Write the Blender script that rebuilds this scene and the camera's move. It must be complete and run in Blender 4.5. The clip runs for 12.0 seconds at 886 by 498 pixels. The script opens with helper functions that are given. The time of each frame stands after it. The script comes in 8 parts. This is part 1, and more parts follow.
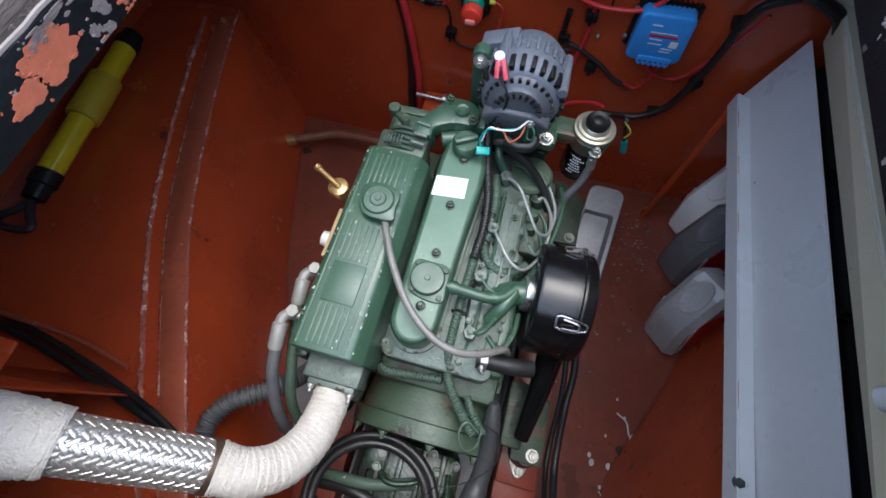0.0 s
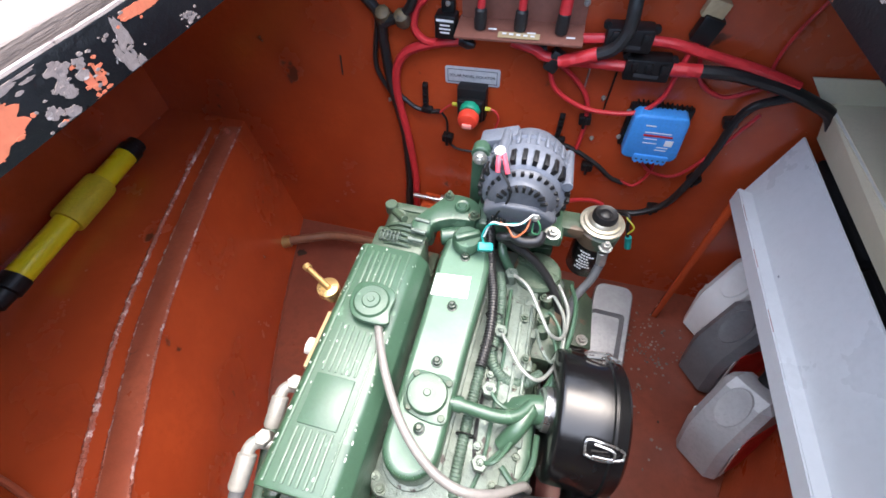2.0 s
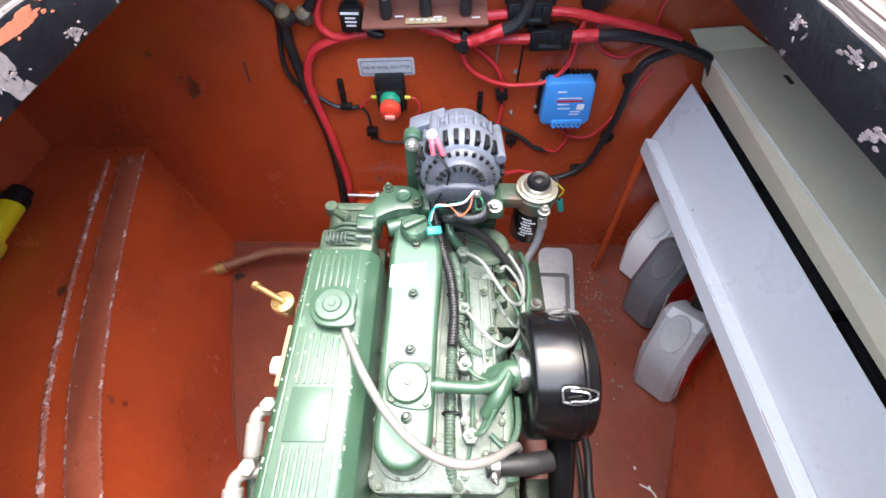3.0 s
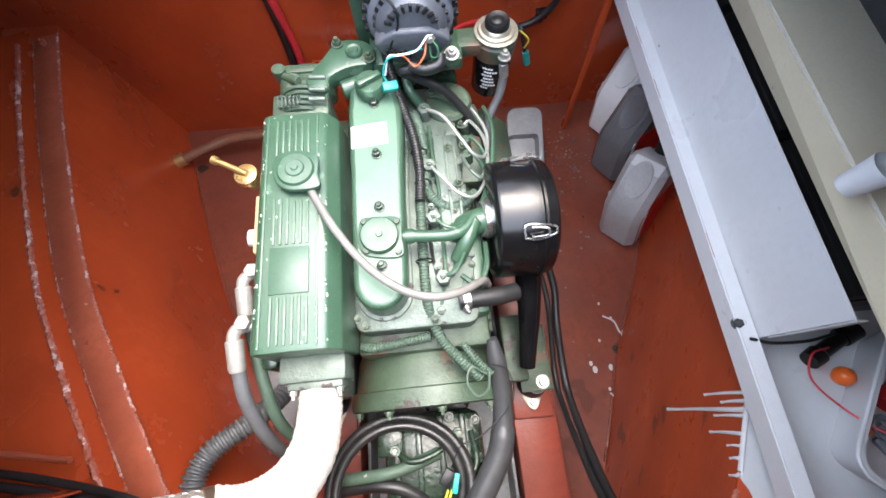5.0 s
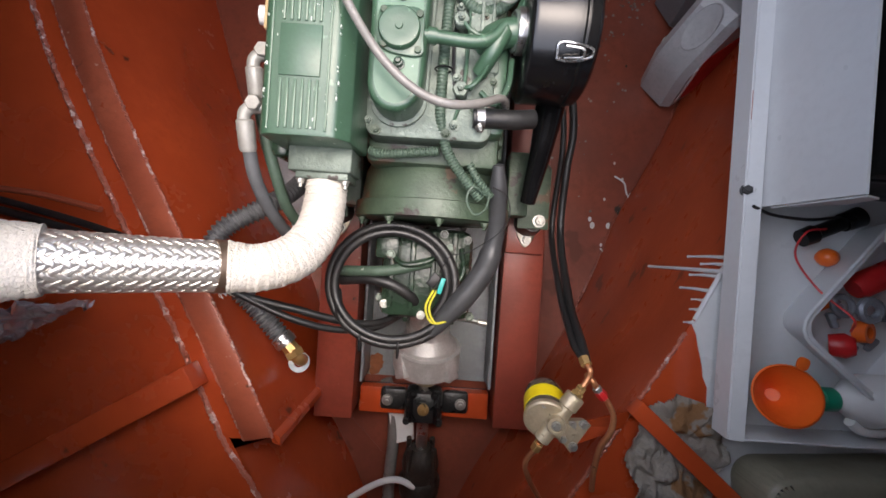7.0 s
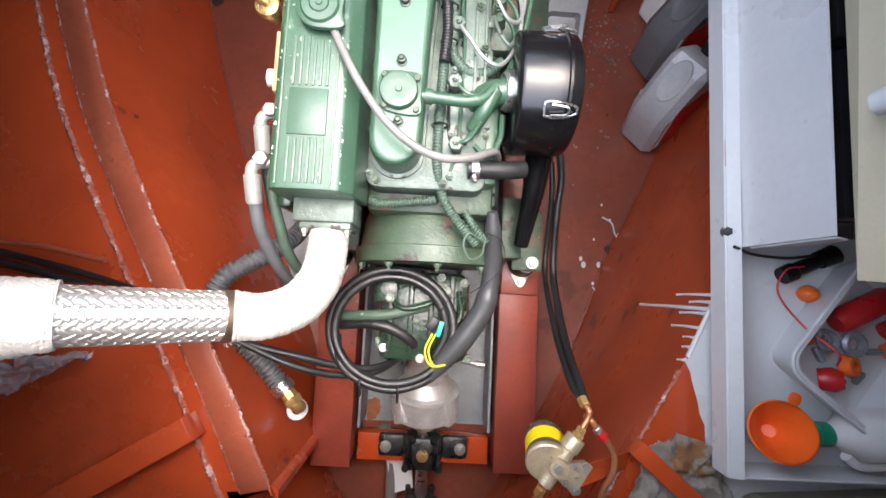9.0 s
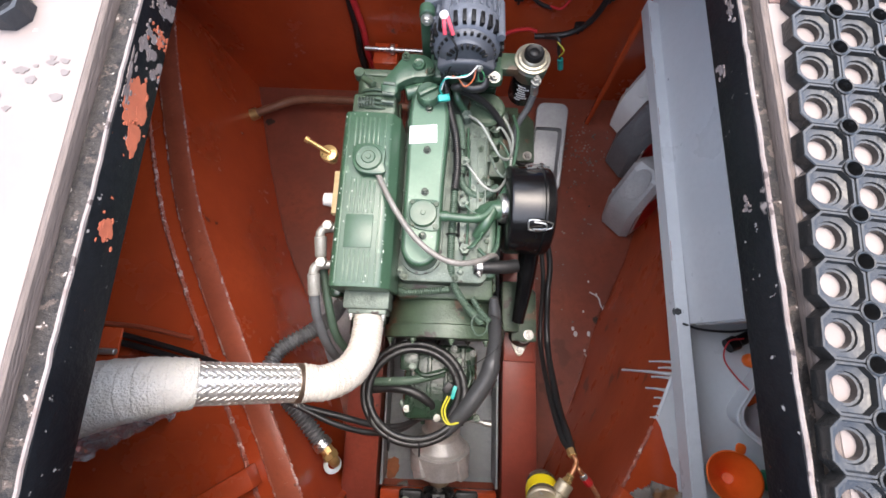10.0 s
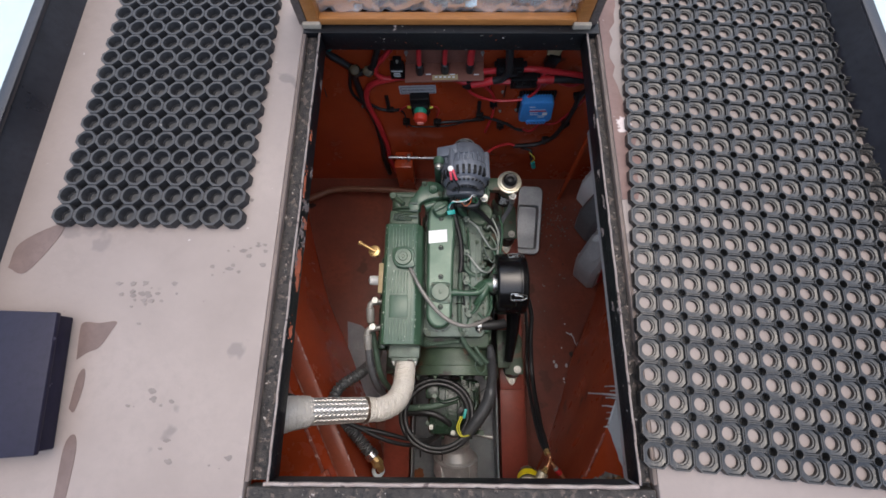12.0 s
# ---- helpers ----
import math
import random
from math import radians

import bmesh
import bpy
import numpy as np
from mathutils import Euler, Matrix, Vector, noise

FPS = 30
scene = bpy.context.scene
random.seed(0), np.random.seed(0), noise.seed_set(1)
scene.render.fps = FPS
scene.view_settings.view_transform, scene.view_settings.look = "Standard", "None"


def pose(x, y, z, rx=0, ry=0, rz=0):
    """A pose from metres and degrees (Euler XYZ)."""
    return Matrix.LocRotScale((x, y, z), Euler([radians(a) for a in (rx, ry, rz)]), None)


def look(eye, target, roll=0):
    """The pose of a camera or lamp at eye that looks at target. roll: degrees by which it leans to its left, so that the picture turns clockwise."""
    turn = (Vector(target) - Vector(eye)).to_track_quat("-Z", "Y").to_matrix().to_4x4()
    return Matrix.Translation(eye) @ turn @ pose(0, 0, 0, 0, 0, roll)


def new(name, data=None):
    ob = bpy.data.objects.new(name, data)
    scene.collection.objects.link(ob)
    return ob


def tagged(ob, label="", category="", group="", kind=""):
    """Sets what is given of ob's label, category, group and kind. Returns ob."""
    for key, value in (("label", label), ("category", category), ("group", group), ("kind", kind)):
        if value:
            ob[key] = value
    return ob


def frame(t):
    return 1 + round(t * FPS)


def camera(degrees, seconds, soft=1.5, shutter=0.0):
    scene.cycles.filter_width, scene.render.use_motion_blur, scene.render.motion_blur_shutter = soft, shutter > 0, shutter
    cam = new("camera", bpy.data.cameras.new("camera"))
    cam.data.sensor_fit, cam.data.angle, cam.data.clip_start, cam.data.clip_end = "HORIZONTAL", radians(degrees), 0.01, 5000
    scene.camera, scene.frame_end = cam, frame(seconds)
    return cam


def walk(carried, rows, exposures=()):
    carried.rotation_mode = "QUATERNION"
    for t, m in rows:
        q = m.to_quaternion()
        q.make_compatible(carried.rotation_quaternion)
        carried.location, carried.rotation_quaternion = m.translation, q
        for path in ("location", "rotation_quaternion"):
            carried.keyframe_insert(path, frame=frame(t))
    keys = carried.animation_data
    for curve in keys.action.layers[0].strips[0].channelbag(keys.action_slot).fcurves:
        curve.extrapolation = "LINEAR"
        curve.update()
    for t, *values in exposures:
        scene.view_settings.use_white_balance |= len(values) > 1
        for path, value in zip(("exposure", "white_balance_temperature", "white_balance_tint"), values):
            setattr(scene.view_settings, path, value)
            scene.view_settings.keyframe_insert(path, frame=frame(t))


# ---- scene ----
import itertools

cam = camera(94.3, 12.0, soft=1.6)
PATH = [
    (0, 0.0610, 0.2612, 1.2543, 22.11, 0.15, 15.14),
    (0.5, 0.0717, 0.2629, 1.2200, 27.62, -0.28, 20.54),
    (1, 0.0730, 0.2862, 1.1868, 32.37, 0.08, 21.30),
    (1.5, 0.0628, 0.3022, 1.1828, 35.73, 0.14, 19.02),
    (2, 0.0443, 0.2967, 1.1798, 36.19, 0.20, 14.19),
    (2.5, 0.0235, 0.2896, 1.1828, 36.86, 0.27, 6.28),
    (3, 0.0229, 0.2781, 1.1786, 35.36, -0.41, 0.42),
    (3.2, 0.0218, 0.2745, 1.1737, 34.14, -0.40, -2.00),
    (4.8, 0.0474, 0.2306, 1.1687, 22.02, -0.15, -6.94),
    (5, 0.0476, 0.2192, 1.1644, 19.82, -0.24, -5.65),
    (5.5, 0.0543, 0.2017, 1.1563, 14.52, -0.79, -2.00),
    (6, 0.0566, 0.1846, 1.1499, 9.10, -0.72, 1.66),
    (6.5, 0.0546, 0.1707, 1.1518, 4.08, -0.02, 3.24),
    (7, 0.0583, 0.1538, 1.1573, -0.39, -0.01, 3.87),
    (7.2, 0.0588, 0.1477, 1.1627, -1.55, 0.21, 3.74),
    (8.8, 0.0540, 0.1519, 1.1715, 1.44, -0.77, 4.02),
    (9, 0.0457, 0.1644, 1.1854, 4.92, -1.11, 2.76),
    (9.5, 0.0180, 0.1878, 1.2793, 12.08, -0.93, 2.98),
    (10, 0.0241, 0.1853, 1.4281, 13.35, -0.24, 2.31),
    (10.5, 0.0078, 0.1878, 1.5759, 12.95, 0.32, 2.13),
    (11, -0.0125, 0.1892, 1.7053, 12.48, 0.31, 2.01),
    (11.5, -0.0177, 0.2047, 1.8313, 15.06, 0.10, 1.19),
    (12, -0.0129, 0.2102, 1.9239, 16.92, 0.23, 0.39),
]

EXPOSURE = [(0, 1.95, 5750, 6), (0.5, 2.35, 5900, 8), (1.0, 2.82, 6050, 8), (1.5, 3.1, 6200, 9), (2.5, 3.42, 6450, 10), (3.0, 3.6, 6450, 10), (5.0, 3.35, 6300, 9), (5.5, 2.92, 6300, 9), (6.5, 2.52, 6400, 11), (7.0, 2.48, 6500, 12), (9.0, 3.27, 6350, 10), (9.5, 3.22, 6300, 9), (10, 2.6, 6400, 10), (10.5, 2.1, 6400, 10), (11, 1.75, 6400, 9), (12, 1.4, 6400, 9)]
walk(cam, [(t, pose(*p)) for t, *p in PATH], EXPOSURE)

# ---- daylight ----
world = bpy.data.worlds.new("sky")
scene.world = world
world.use_nodes = True
wn = world.node_tree
sky = wn.nodes.new("ShaderNodeTexSky")
sky.sky_type, sky.sun_disc = "NISHITA", False
sky.sun_elevation, sky.sun_rotation = radians(78), radians(25)
sky.air_density, sky.dust_density = 1.0, 4.0
wn.links.new(sky.outputs[0], wn.nodes["Background"].inputs[0])
wn.nodes["Background"].inputs[1].default_value = 0.112
sun = new("sun", bpy.data.lights.new("sun", "SUN"))
sun.data.energy, sun.data.angle, sun.data.color = 0.82, radians(112), (1.0, 0.965, 0.93)
sun.matrix_world = look((-0.12, 0.55, 3), (0, 0, 0))

# ---- materials ----
def material(name, a, b=None, rough=0.5, metal=0.0, scale=6.0, fine=90.0, bump=0.15, spots=None, spot_scale=30.0,
             spot_at=0.68, rough_var=0.15, grain=0.25, stretch=(1, 1, 1), coat=0.0, shine=0.5):
    """Paint or bare surface: two tones in broad patches, fine grain, chips or dirt with their own colour, relief."""
    m = bpy.data.materials.new(name)
    m.use_nodes = True
    nt = m.node_tree
    bs = nt.nodes["Principled BSDF"]
    b = b or tuple(c * 0.72 for c in a)
    tc, mp = nt.nodes.new("ShaderNodeTexCoord"), nt.nodes.new("ShaderNodeMapping")
    mp.inputs["Scale"].default_value = stretch
    nt.links.new(tc.outputs["Object"], mp.inputs["Vector"])

    def noise_tex(s, detail=5.0, rough_=0.6):
        n = nt.nodes.new("ShaderNodeTexNoise")
        n.inputs["Scale"].default_value, n.inputs["Detail"].default_value, n.inputs["Roughness"].default_value = s, detail, rough_
        nt.links.new(mp.outputs[0], n.inputs["Vector"])
        return n

    def ramp(src, lo, hi):
        r = nt.nodes.new("ShaderNodeMapRange")
        r.inputs["From Min"].default_value, r.inputs["From Max"].default_value = lo, hi
        nt.links.new(src, r.inputs["Value"])
        return r.outputs[0]

    def mix(fac, c0, c1, kind="MIX"):
        x = nt.nodes.new("ShaderNodeMix")
        x.data_type, x.blend_type = "RGBA", kind
        if isinstance(fac, float):
            x.inputs["Factor"].default_value = fac
        else:
            nt.links.new(fac, x.inputs["Factor"])
        for sock, c in ((x.inputs[6], c0), (x.inputs[7], c1)):
            if isinstance(c, tuple):
                sock.default_value = (*c, 1)
            else:
                nt.links.new(c, sock)
        return x.outputs[2]

    broad, small = noise_tex(scale), noise_tex(fine, 3.0)
    col = mix(ramp(broad.outputs[0], 0.35, 0.68), a, b)
    dark = tuple(c * (1 - grain) for c in a)
    col = mix(ramp(small.outputs[0], 0.45, 0.8), col, dark)
    rough_out = ramp(broad.outputs[0], 0.2, 0.8)
    rr = nt.nodes.new("ShaderNodeMapRange")
    rr.inputs["To Min"].default_value, rr.inputs["To Max"].default_value = max(rough - rough_var, 0.03), min(rough + rough_var, 1.0)
    nt.links.new(rough_out, rr.inputs["Value"])
    rough_out = rr.outputs[0]
    if spots:
        for n, (colour, s, at) in enumerate(spots):
            sp = noise_tex(s, 4.0, 0.55)
            f = ramp(sp.outputs[0], at, at + 0.025)
            col = mix(f, col, colour)
    nt.links.new(col, bs.inputs["Base Color"])
    nt.links.new(rough_out, bs.inputs["Roughness"])
    bs.inputs["Metallic"].default_value = metal
    bs.inputs["Coat Weight"].default_value, bs.inputs["Coat Roughness"].default_value = coat, 0.22
    bs.inputs["Specular IOR Level"].default_value = shine
    if bump:
        bp = nt.nodes.new("ShaderNodeBump")
        bp.inputs["Strength"].default_value, bp.inputs["Distance"].default_value = bump, 0.004
        nt.links.new(small.outputs[0], bp.inputs["Height"])
        nt.links.new(bp.outputs[0], bs.inputs["Normal"])
    return m


WHITE_CHIP, RUST, DIRT = (0.55, 0.45, 0.4), (0.16, 0.06, 0.025), (0.03, 0.022, 0.018)
OXIDE = material("red_oxide_paint", (0.50, 0.073, 0.019), (0.35, 0.048, 0.014), 0.24, scale=3.5, fine=60, bump=0.1,
                 spots=[((0.12, 0.03, 0.015), 7.0, 0.69), ((0.42, 0.2, 0.15), 70.0, 0.745)], grain=0.15, coat=0.35)
OXIDE_FLOOR = material("red_oxide_floor", (0.235, 0.062, 0.036), (0.165, 0.043, 0.026), 0.38, scale=5, fine=50, bump=0.2,
                       spots=[(DIRT, 9.0, 0.7), ((0.12, 0.03, 0.016), 4.0, 0.62), ((0.5, 0.42, 0.38), 70.0, 0.765)], grain=0.3)
OXIDE_WORN = material("red_oxide_worn_weld", (0.37, 0.09, 0.045), (0.28, 0.06, 0.028), 0.38, scale=9, fine=80, bump=0.2,
                      spots=[((0.45, 0.24, 0.19), 50.0, 0.69), ((0.1, 0.03, 0.018), 12.0, 0.66)], coat=0.3)
OXIDE_STAINED = material("stained_red_oxide", (0.38, 0.066, 0.023), (0.27, 0.046, 0.018), 0.32, scale=4, fine=60, bump=0.12, stretch=(1, 1, 2.5),
                         spots=[((0.15, 0.036, 0.018), 6.0, 0.67), ((0.42, 0.2, 0.15), 70.0, 0.75)], grain=0.2, coat=0.25)
BED_RED = material("dirty_red_bed", (0.27, 0.052, 0.03), (0.19, 0.036, 0.022), 0.42, scale=7, fine=70, bump=0.2, spots=[(DIRT, 16.0, 0.68), ((0.42, 0.24, 0.19), 60.0, 0.74)], grain=0.25, coat=0.15)
WELD = material("chipped_weld_bead", (0.43, 0.15, 0.1), (0.33, 0.08, 0.045), 0.45, scale=22, fine=120, bump=0.8,
                spots=[((0.62, 0.42, 0.37), 34.0, 0.56)])
GREEN = material("green_engine_paint", (0.045, 0.098, 0.058), (0.032, 0.074, 0.043), 0.4, scale=9, fine=160, bump=0.12,
                 spots=[((0.4, 0.45, 0.4), 120.0, 0.715), ((0.08, 0.15, 0.095), 26.0, 0.66), (DIRT, 22.0, 0.74)], grain=0.25, coat=0.4)
GREEN_WORN = material("worn_green_ribs", (0.09, 0.15, 0.1), (0.06, 0.115, 0.072), 0.42, scale=30, fine=160, bump=0.15,
                      spots=[((0.3, 0.36, 0.3), 60.0, 0.68)], grain=0.25, coat=0.4)
GREEN_DIRTY = material("dull_green_casting", (0.065, 0.1, 0.062), (0.035, 0.055, 0.034), 0.45, scale=14, fine=140, bump=0.35,
                       spots=[((0.1, 0.065, 0.04), 12.0, 0.6), (DIRT, 16.0, 0.62), ((0.45, 0.45, 0.4), 90.0, 0.73)], grain=0.4)
GREEN_DARK = material("dark_oily_green", (0.022, 0.044, 0.026), (0.01, 0.018, 0.012), 0.28, scale=16, fine=120, bump=0.3,
                      spots=[((0.2, 0.15, 0.09), 30.0, 0.7)])
# paler copy of the engine green: sky reflection put into the colour
GREEN_SHEEN = material("sheen_green_top", (0.105, 0.185, 0.125), (0.08, 0.15, 0.1), 0.36, scale=18, fine=150, bump=0.08,
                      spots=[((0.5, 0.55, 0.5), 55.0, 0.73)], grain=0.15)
ALU = material("cast_aluminium", (0.3, 0.315, 0.345), (0.2, 0.21, 0.235), 0.45, 0.45, scale=20, fine=220, bump=0.25, spots=[(DIRT, 40.0, 0.7)])
ALU_GREEN = material("grey_green_casting", (0.15, 0.185, 0.155), (0.085, 0.11, 0.088), 0.45, 0.3, scale=24, fine=160, bump=0.4,
                     spots=[((0.3, 0.32, 0.29), 60.0, 0.7), (DIRT, 30.0, 0.62)])
ALT_GREY = material("blue_grey_casting", (0.15, 0.165, 0.195), (0.11, 0.122, 0.145), 0.5, 0.2, scale=24, fine=200, bump=0.2, spots=[((0.4, 0.42, 0.44), 70.0, 0.72), (DIRT, 40.0, 0.7)])
FLANGE = material("silver_casting", (0.56, 0.55, 0.535), (0.43, 0.42, 0.405), 0.4, 0.5, scale=30, fine=180, bump=0.25)
BRAID = material("bright_braid", (0.82, 0.785, 0.73), (0.68, 0.65, 0.6), 0.36, 0.85, scale=60, fine=300, bump=0.1)
STEEL = material("bright_steel", (0.6, 0.59, 0.57), (0.45, 0.44, 0.42), 0.3, 0.95, scale=25, fine=200, bump=0.05)
ZINC = material("zinc_bolt", (0.5, 0.5, 0.47), (0.36, 0.35, 0.32), 0.4, 0.8, scale=60, fine=200, bump=0.1)
BRASS = material("brass", (0.64, 0.42, 0.17), (0.47, 0.3, 0.12), 0.33, 0.7, scale=30, fine=150, bump=0.1)
COPPER = material("copper_pipe", (0.56, 0.25, 0.12), (0.4, 0.16, 0.08), 0.36, 0.6, scale=20, fine=100, bump=0.1)
BLACK = material("black_plastic", (0.006, 0.006, 0.0065), (0.01, 0.01, 0.0105), 0.42, shine=0.35, scale=12, fine=150, bump=0.08)
BLACK_GLOSS = material("black_enamel", (0.004, 0.004, 0.0045), (0.007, 0.007, 0.0075), 0.24, scale=10, fine=140, bump=0.03,
                       spots=[((0.12, 0.12, 0.12), 120.0, 0.75)], rough_var=0.08)
RUBBER = material("black_rubber", (0.013, 0.013, 0.0135), (0.022, 0.0215, 0.021), 0.4, shine=0.5, scale=15, fine=110, bump=0.15)
GREY_HOSE = material("grey_corrugated_hose", (0.12, 0.125, 0.13), (0.08, 0.082, 0.085), 0.5, scale=25, fine=120, bump=0.1)
GREEN_HOSE = material("green_painted_hose", (0.07, 0.11, 0.08), (0.045, 0.075, 0.05), 0.5, scale=22, fine=120, bump=0.2, spots=[((0.3, 0.33, 0.3), 60.0, 0.7)])
CLEAR_HOSE = material("milky_grey_tube", (0.21, 0.198, 0.182), (0.15, 0.14, 0.127), 0.35, scale=30, fine=90, bump=0.03)
LAGGING = material("white_exhaust_wrap", (0.64, 0.6, 0.54), (0.55, 0.5, 0.42), 0.9, scale=16, fine=260, bump=1.0,
                   spots=[((0.55, 0.42, 0.25), 18.0, 0.7)], grain=0.18)
RED_CABLE = material("red_cable", (0.62, 0.035, 0.04), (0.5, 0.025, 0.03), 0.38, scale=20, fine=100, bump=0.02)
BLUE_CASE = material("blue_enclosure", (0.06, 0.3, 0.72), (0.05, 0.26, 0.65), 0.4, scale=14, fine=220, bump=0.05)
ORANGE = material("orange_plastic", (0.9, 0.16, 0.02), (0.8, 0.13, 0.015), 0.4, scale=12, fine=100, bump=0.02, grain=0.05)
RED_PLASTIC = material("red_plastic", (0.55, 0.02, 0.02), (0.4, 0.012, 0.014), 0.35, scale=15, fine=100, bump=0.03, grain=0.05)
TEAL = material("teal_connector", (0.02, 0.4, 0.36), None, 0.4, scale=20, bump=0.02, grain=0.05)
YELLOW = material("yellow_plastic", (0.86, 0.68, 0.012), (0.8, 0.6, 0.012), 0.35, scale=10, fine=80, bump=0.05, spots=[((0.25, 0.16, 0.03), 20.0, 0.74)], grain=0.05)
YELLOW_BAND = material("yellow_cloth", (0.72, 0.54, 0.02), (0.62, 0.44, 0.018), 0.6, scale=14, fine=200, bump=0.3)
WHITE_PLASTIC = material("white_plastic", (0.78, 0.78, 0.76), (0.68, 0.68, 0.66), 0.4, scale=8, fine=80, bump=0.05, spots=[((0.45, 0.4, 0.34), 18.0, 0.74)], grain=0.05)
SILVER_CAN = material("silver_can", (0.5, 0.505, 0.51), (0.4, 0.405, 0.41), 0.5, 0.25, scale=8, fine=120, bump=0.06, spots=[(DIRT, 20.0, 0.76)])
DARK_CAN = material("dark_grey_can", (0.17, 0.172, 0.178), (0.13, 0.132, 0.138), 0.36, 0.2, scale=8, fine=120, bump=0.06)
GREY_PAINT = material("grey_gloss_paint", (0.63, 0.645, 0.65), (0.57, 0.585, 0.59), 0.34, scale=4, fine=70, bump=0.08,
                      spots=[((0.16, 0.17, 0.2), 34.0, 0.75)], grain=0.08)
GREY_BILGE = material("grey_bilge_paint", (0.3, 0.325, 0.345), (0.22, 0.235, 0.245), 0.5, scale=9, fine=80, bump=0.2, spots=[(RUST, 9.0, 0.66), (DIRT, 22.0, 0.7)])
CREAM = material("cream_case", (0.74, 0.665, 0.47), (0.68, 0.605, 0.42), 0.5, scale=5, fine=160, bump=0.1, spots=[((0.3, 0.27, 0.2), 40.0, 0.75)], grain=0.1)
DECK = material("pale_mauve_deck_paint", (0.232, 0.191, 0.172), (0.19, 0.155, 0.139), 0.55, scale=3.2, fine=45, bump=0.15,
                spots=[((0.155, 0.127, 0.118), 5.0, 0.64), ((0.32, 0.29, 0.28), 30.0, 0.72), ((0.14, 0.105, 0.1), 42.0, 0.73)], grain=0.1)
DECK_OLD = material("brown_deck_paint", (0.16, 0.095, 0.08), (0.13, 0.075, 0.065), 0.6, scale=7, fine=60, bump=0.2,
                    spots=[((0.55, 0.48, 0.46), 10.0, 0.66), (DIRT, 30.0, 0.72)])
DECK_DAMP = material("faint_damp_mark", (0.165, 0.136, 0.125), (0.135, 0.11, 0.1), 0.5, scale=20, fine=60, bump=0.05)
DECK_WET = material("wet_brown_stain", (0.12, 0.08, 0.07), (0.09, 0.06, 0.052), 0.5, scale=12, fine=60, bump=0.08)
FRAME_BLACK = material("chipped_black_frame", (0.005, 0.0055, 0.007), (0.009, 0.0095, 0.011), 0.45, shine=0.3, scale=6, fine=90, bump=0.35,
                       spots=[((0.25, 0.21, 0.19), 15.0, 0.66), ((0.5, 0.13, 0.06), 45.0, 0.715), ((0.3, 0.27, 0.25), 70.0, 0.70)])
GRIT = material("dirty_gutter", (0.03, 0.024, 0.02), (0.012, 0.01, 0.009), 0.7, scale=45, fine=160, bump=1.0,
                spots=[((0.075, 0.056, 0.046), 60.0, 0.57), ((0.008, 0.007, 0.007), 90.0, 0.57), ((0.34, 0.3, 0.27), 120.0, 0.67)])
EDGE = material("worn_white_edge", (0.27, 0.23, 0.21), (0.17, 0.125, 0.11), 0.6, scale=25, fine=120, bump=0.3, spots=[((0.07, 0.05, 0.045), 30.0, 0.6), ((0.03, 0.03, 0.03), 9.0, 0.62)])
TIMBER = material("weathered_timber", (0.17, 0.13, 0.11), (0.11, 0.085, 0.072), 0.75, scale=10, fine=60, bump=0.5, stretch=(8, 0.6, 8), grain=0.5)
ORANGE_WOOD = material("varnished_wood", (0.5, 0.2, 0.055), (0.38, 0.14, 0.035), 0.4, scale=12, fine=50, bump=0.2, stretch=(0.8, 8, 8), grain=0.35)
FOIL = material("crumpled_foil", (0.9, 0.9, 0.9), (0.8, 0.8, 0.8), 0.22, 0.75, scale=20, fine=70, bump=0.6, stretch=(2.5, 1, 0.5), grain=0.1, rough_var=0.08)
MAT_RUBBER = material("mat_rubber", (0.022, 0.022, 0.024), (0.036, 0.036, 0.038), 0.48, scale=14, fine=120, bump=0.25, spots=[((0.13, 0.125, 0.12), 50.0, 0.7)])
MAT_WORN = material("worn_grey_mat_rubber", (0.017, 0.0165, 0.016), (0.008, 0.0078, 0.0075), 0.3, scale=5, fine=70, bump=0.5, spots=[((0.16, 0.15, 0.14), 40.0, 0.73)], rough_var=0.14, coat=0.35)
NAVY = material("navy_paint", (0.009, 0.008, 0.02), (0.014, 0.012, 0.028), 0.45, shine=0.25, scale=5, fine=60, bump=0.12, spots=[((0.1, 0.09, 0.12), 20.0, 0.72)])
PALE_BLUE = material("pale_blue_paint", (0.46, 0.54, 0.555), (0.4, 0.48, 0.5), 0.45, scale=5, fine=60, bump=0.06, grain=0.05)
RAG = material("dirty_rag", (0.3, 0.28, 0.25), (0.2, 0.16, 0.12), 0.95, scale=9, fine=200, bump=0.8, spots=[((0.22, 0.11, 0.045), 9.0, 0.6), (DIRT, 14.0, 0.66)])
OLIVE = material("olive_jug", (0.27, 0.255, 0.19), (0.2, 0.19, 0.14), 0.42, scale=6, fine=60, bump=0.1)
PAPER = material("white_sticker", (0.85, 0.86, 0.85), (0.8, 0.8, 0.8), 0.5, scale=9, bump=0.0)
COPPER_BAR = material("brown_phenolic_board", (0.25, 0.1, 0.07), (0.2, 0.075, 0.05), 0.42, scale=10, fine=100, bump=0.15, spots=[((0.5, 0.3, 0.25), 40.0, 0.72)])
WIRE_G = material("green_wire", (0.05, 0.2, 0.09), None, 0.4, bump=0.0)
WIRE_Y = material("yellow_wire", (0.65, 0.6, 0.05), None, 0.4, bump=0.0)
WIRE_O = material("orange_wire", (0.6, 0.16, 0.06), None, 0.4, bump=0.0)
PINK = material("pink_terminal", (0.75, 0.08, 0.12), None, 0.4, bump=0.0)
GREEN_CAP = material("green_cap", (0.01, 0.3, 0.17), None, 0.4, bump=0.02)
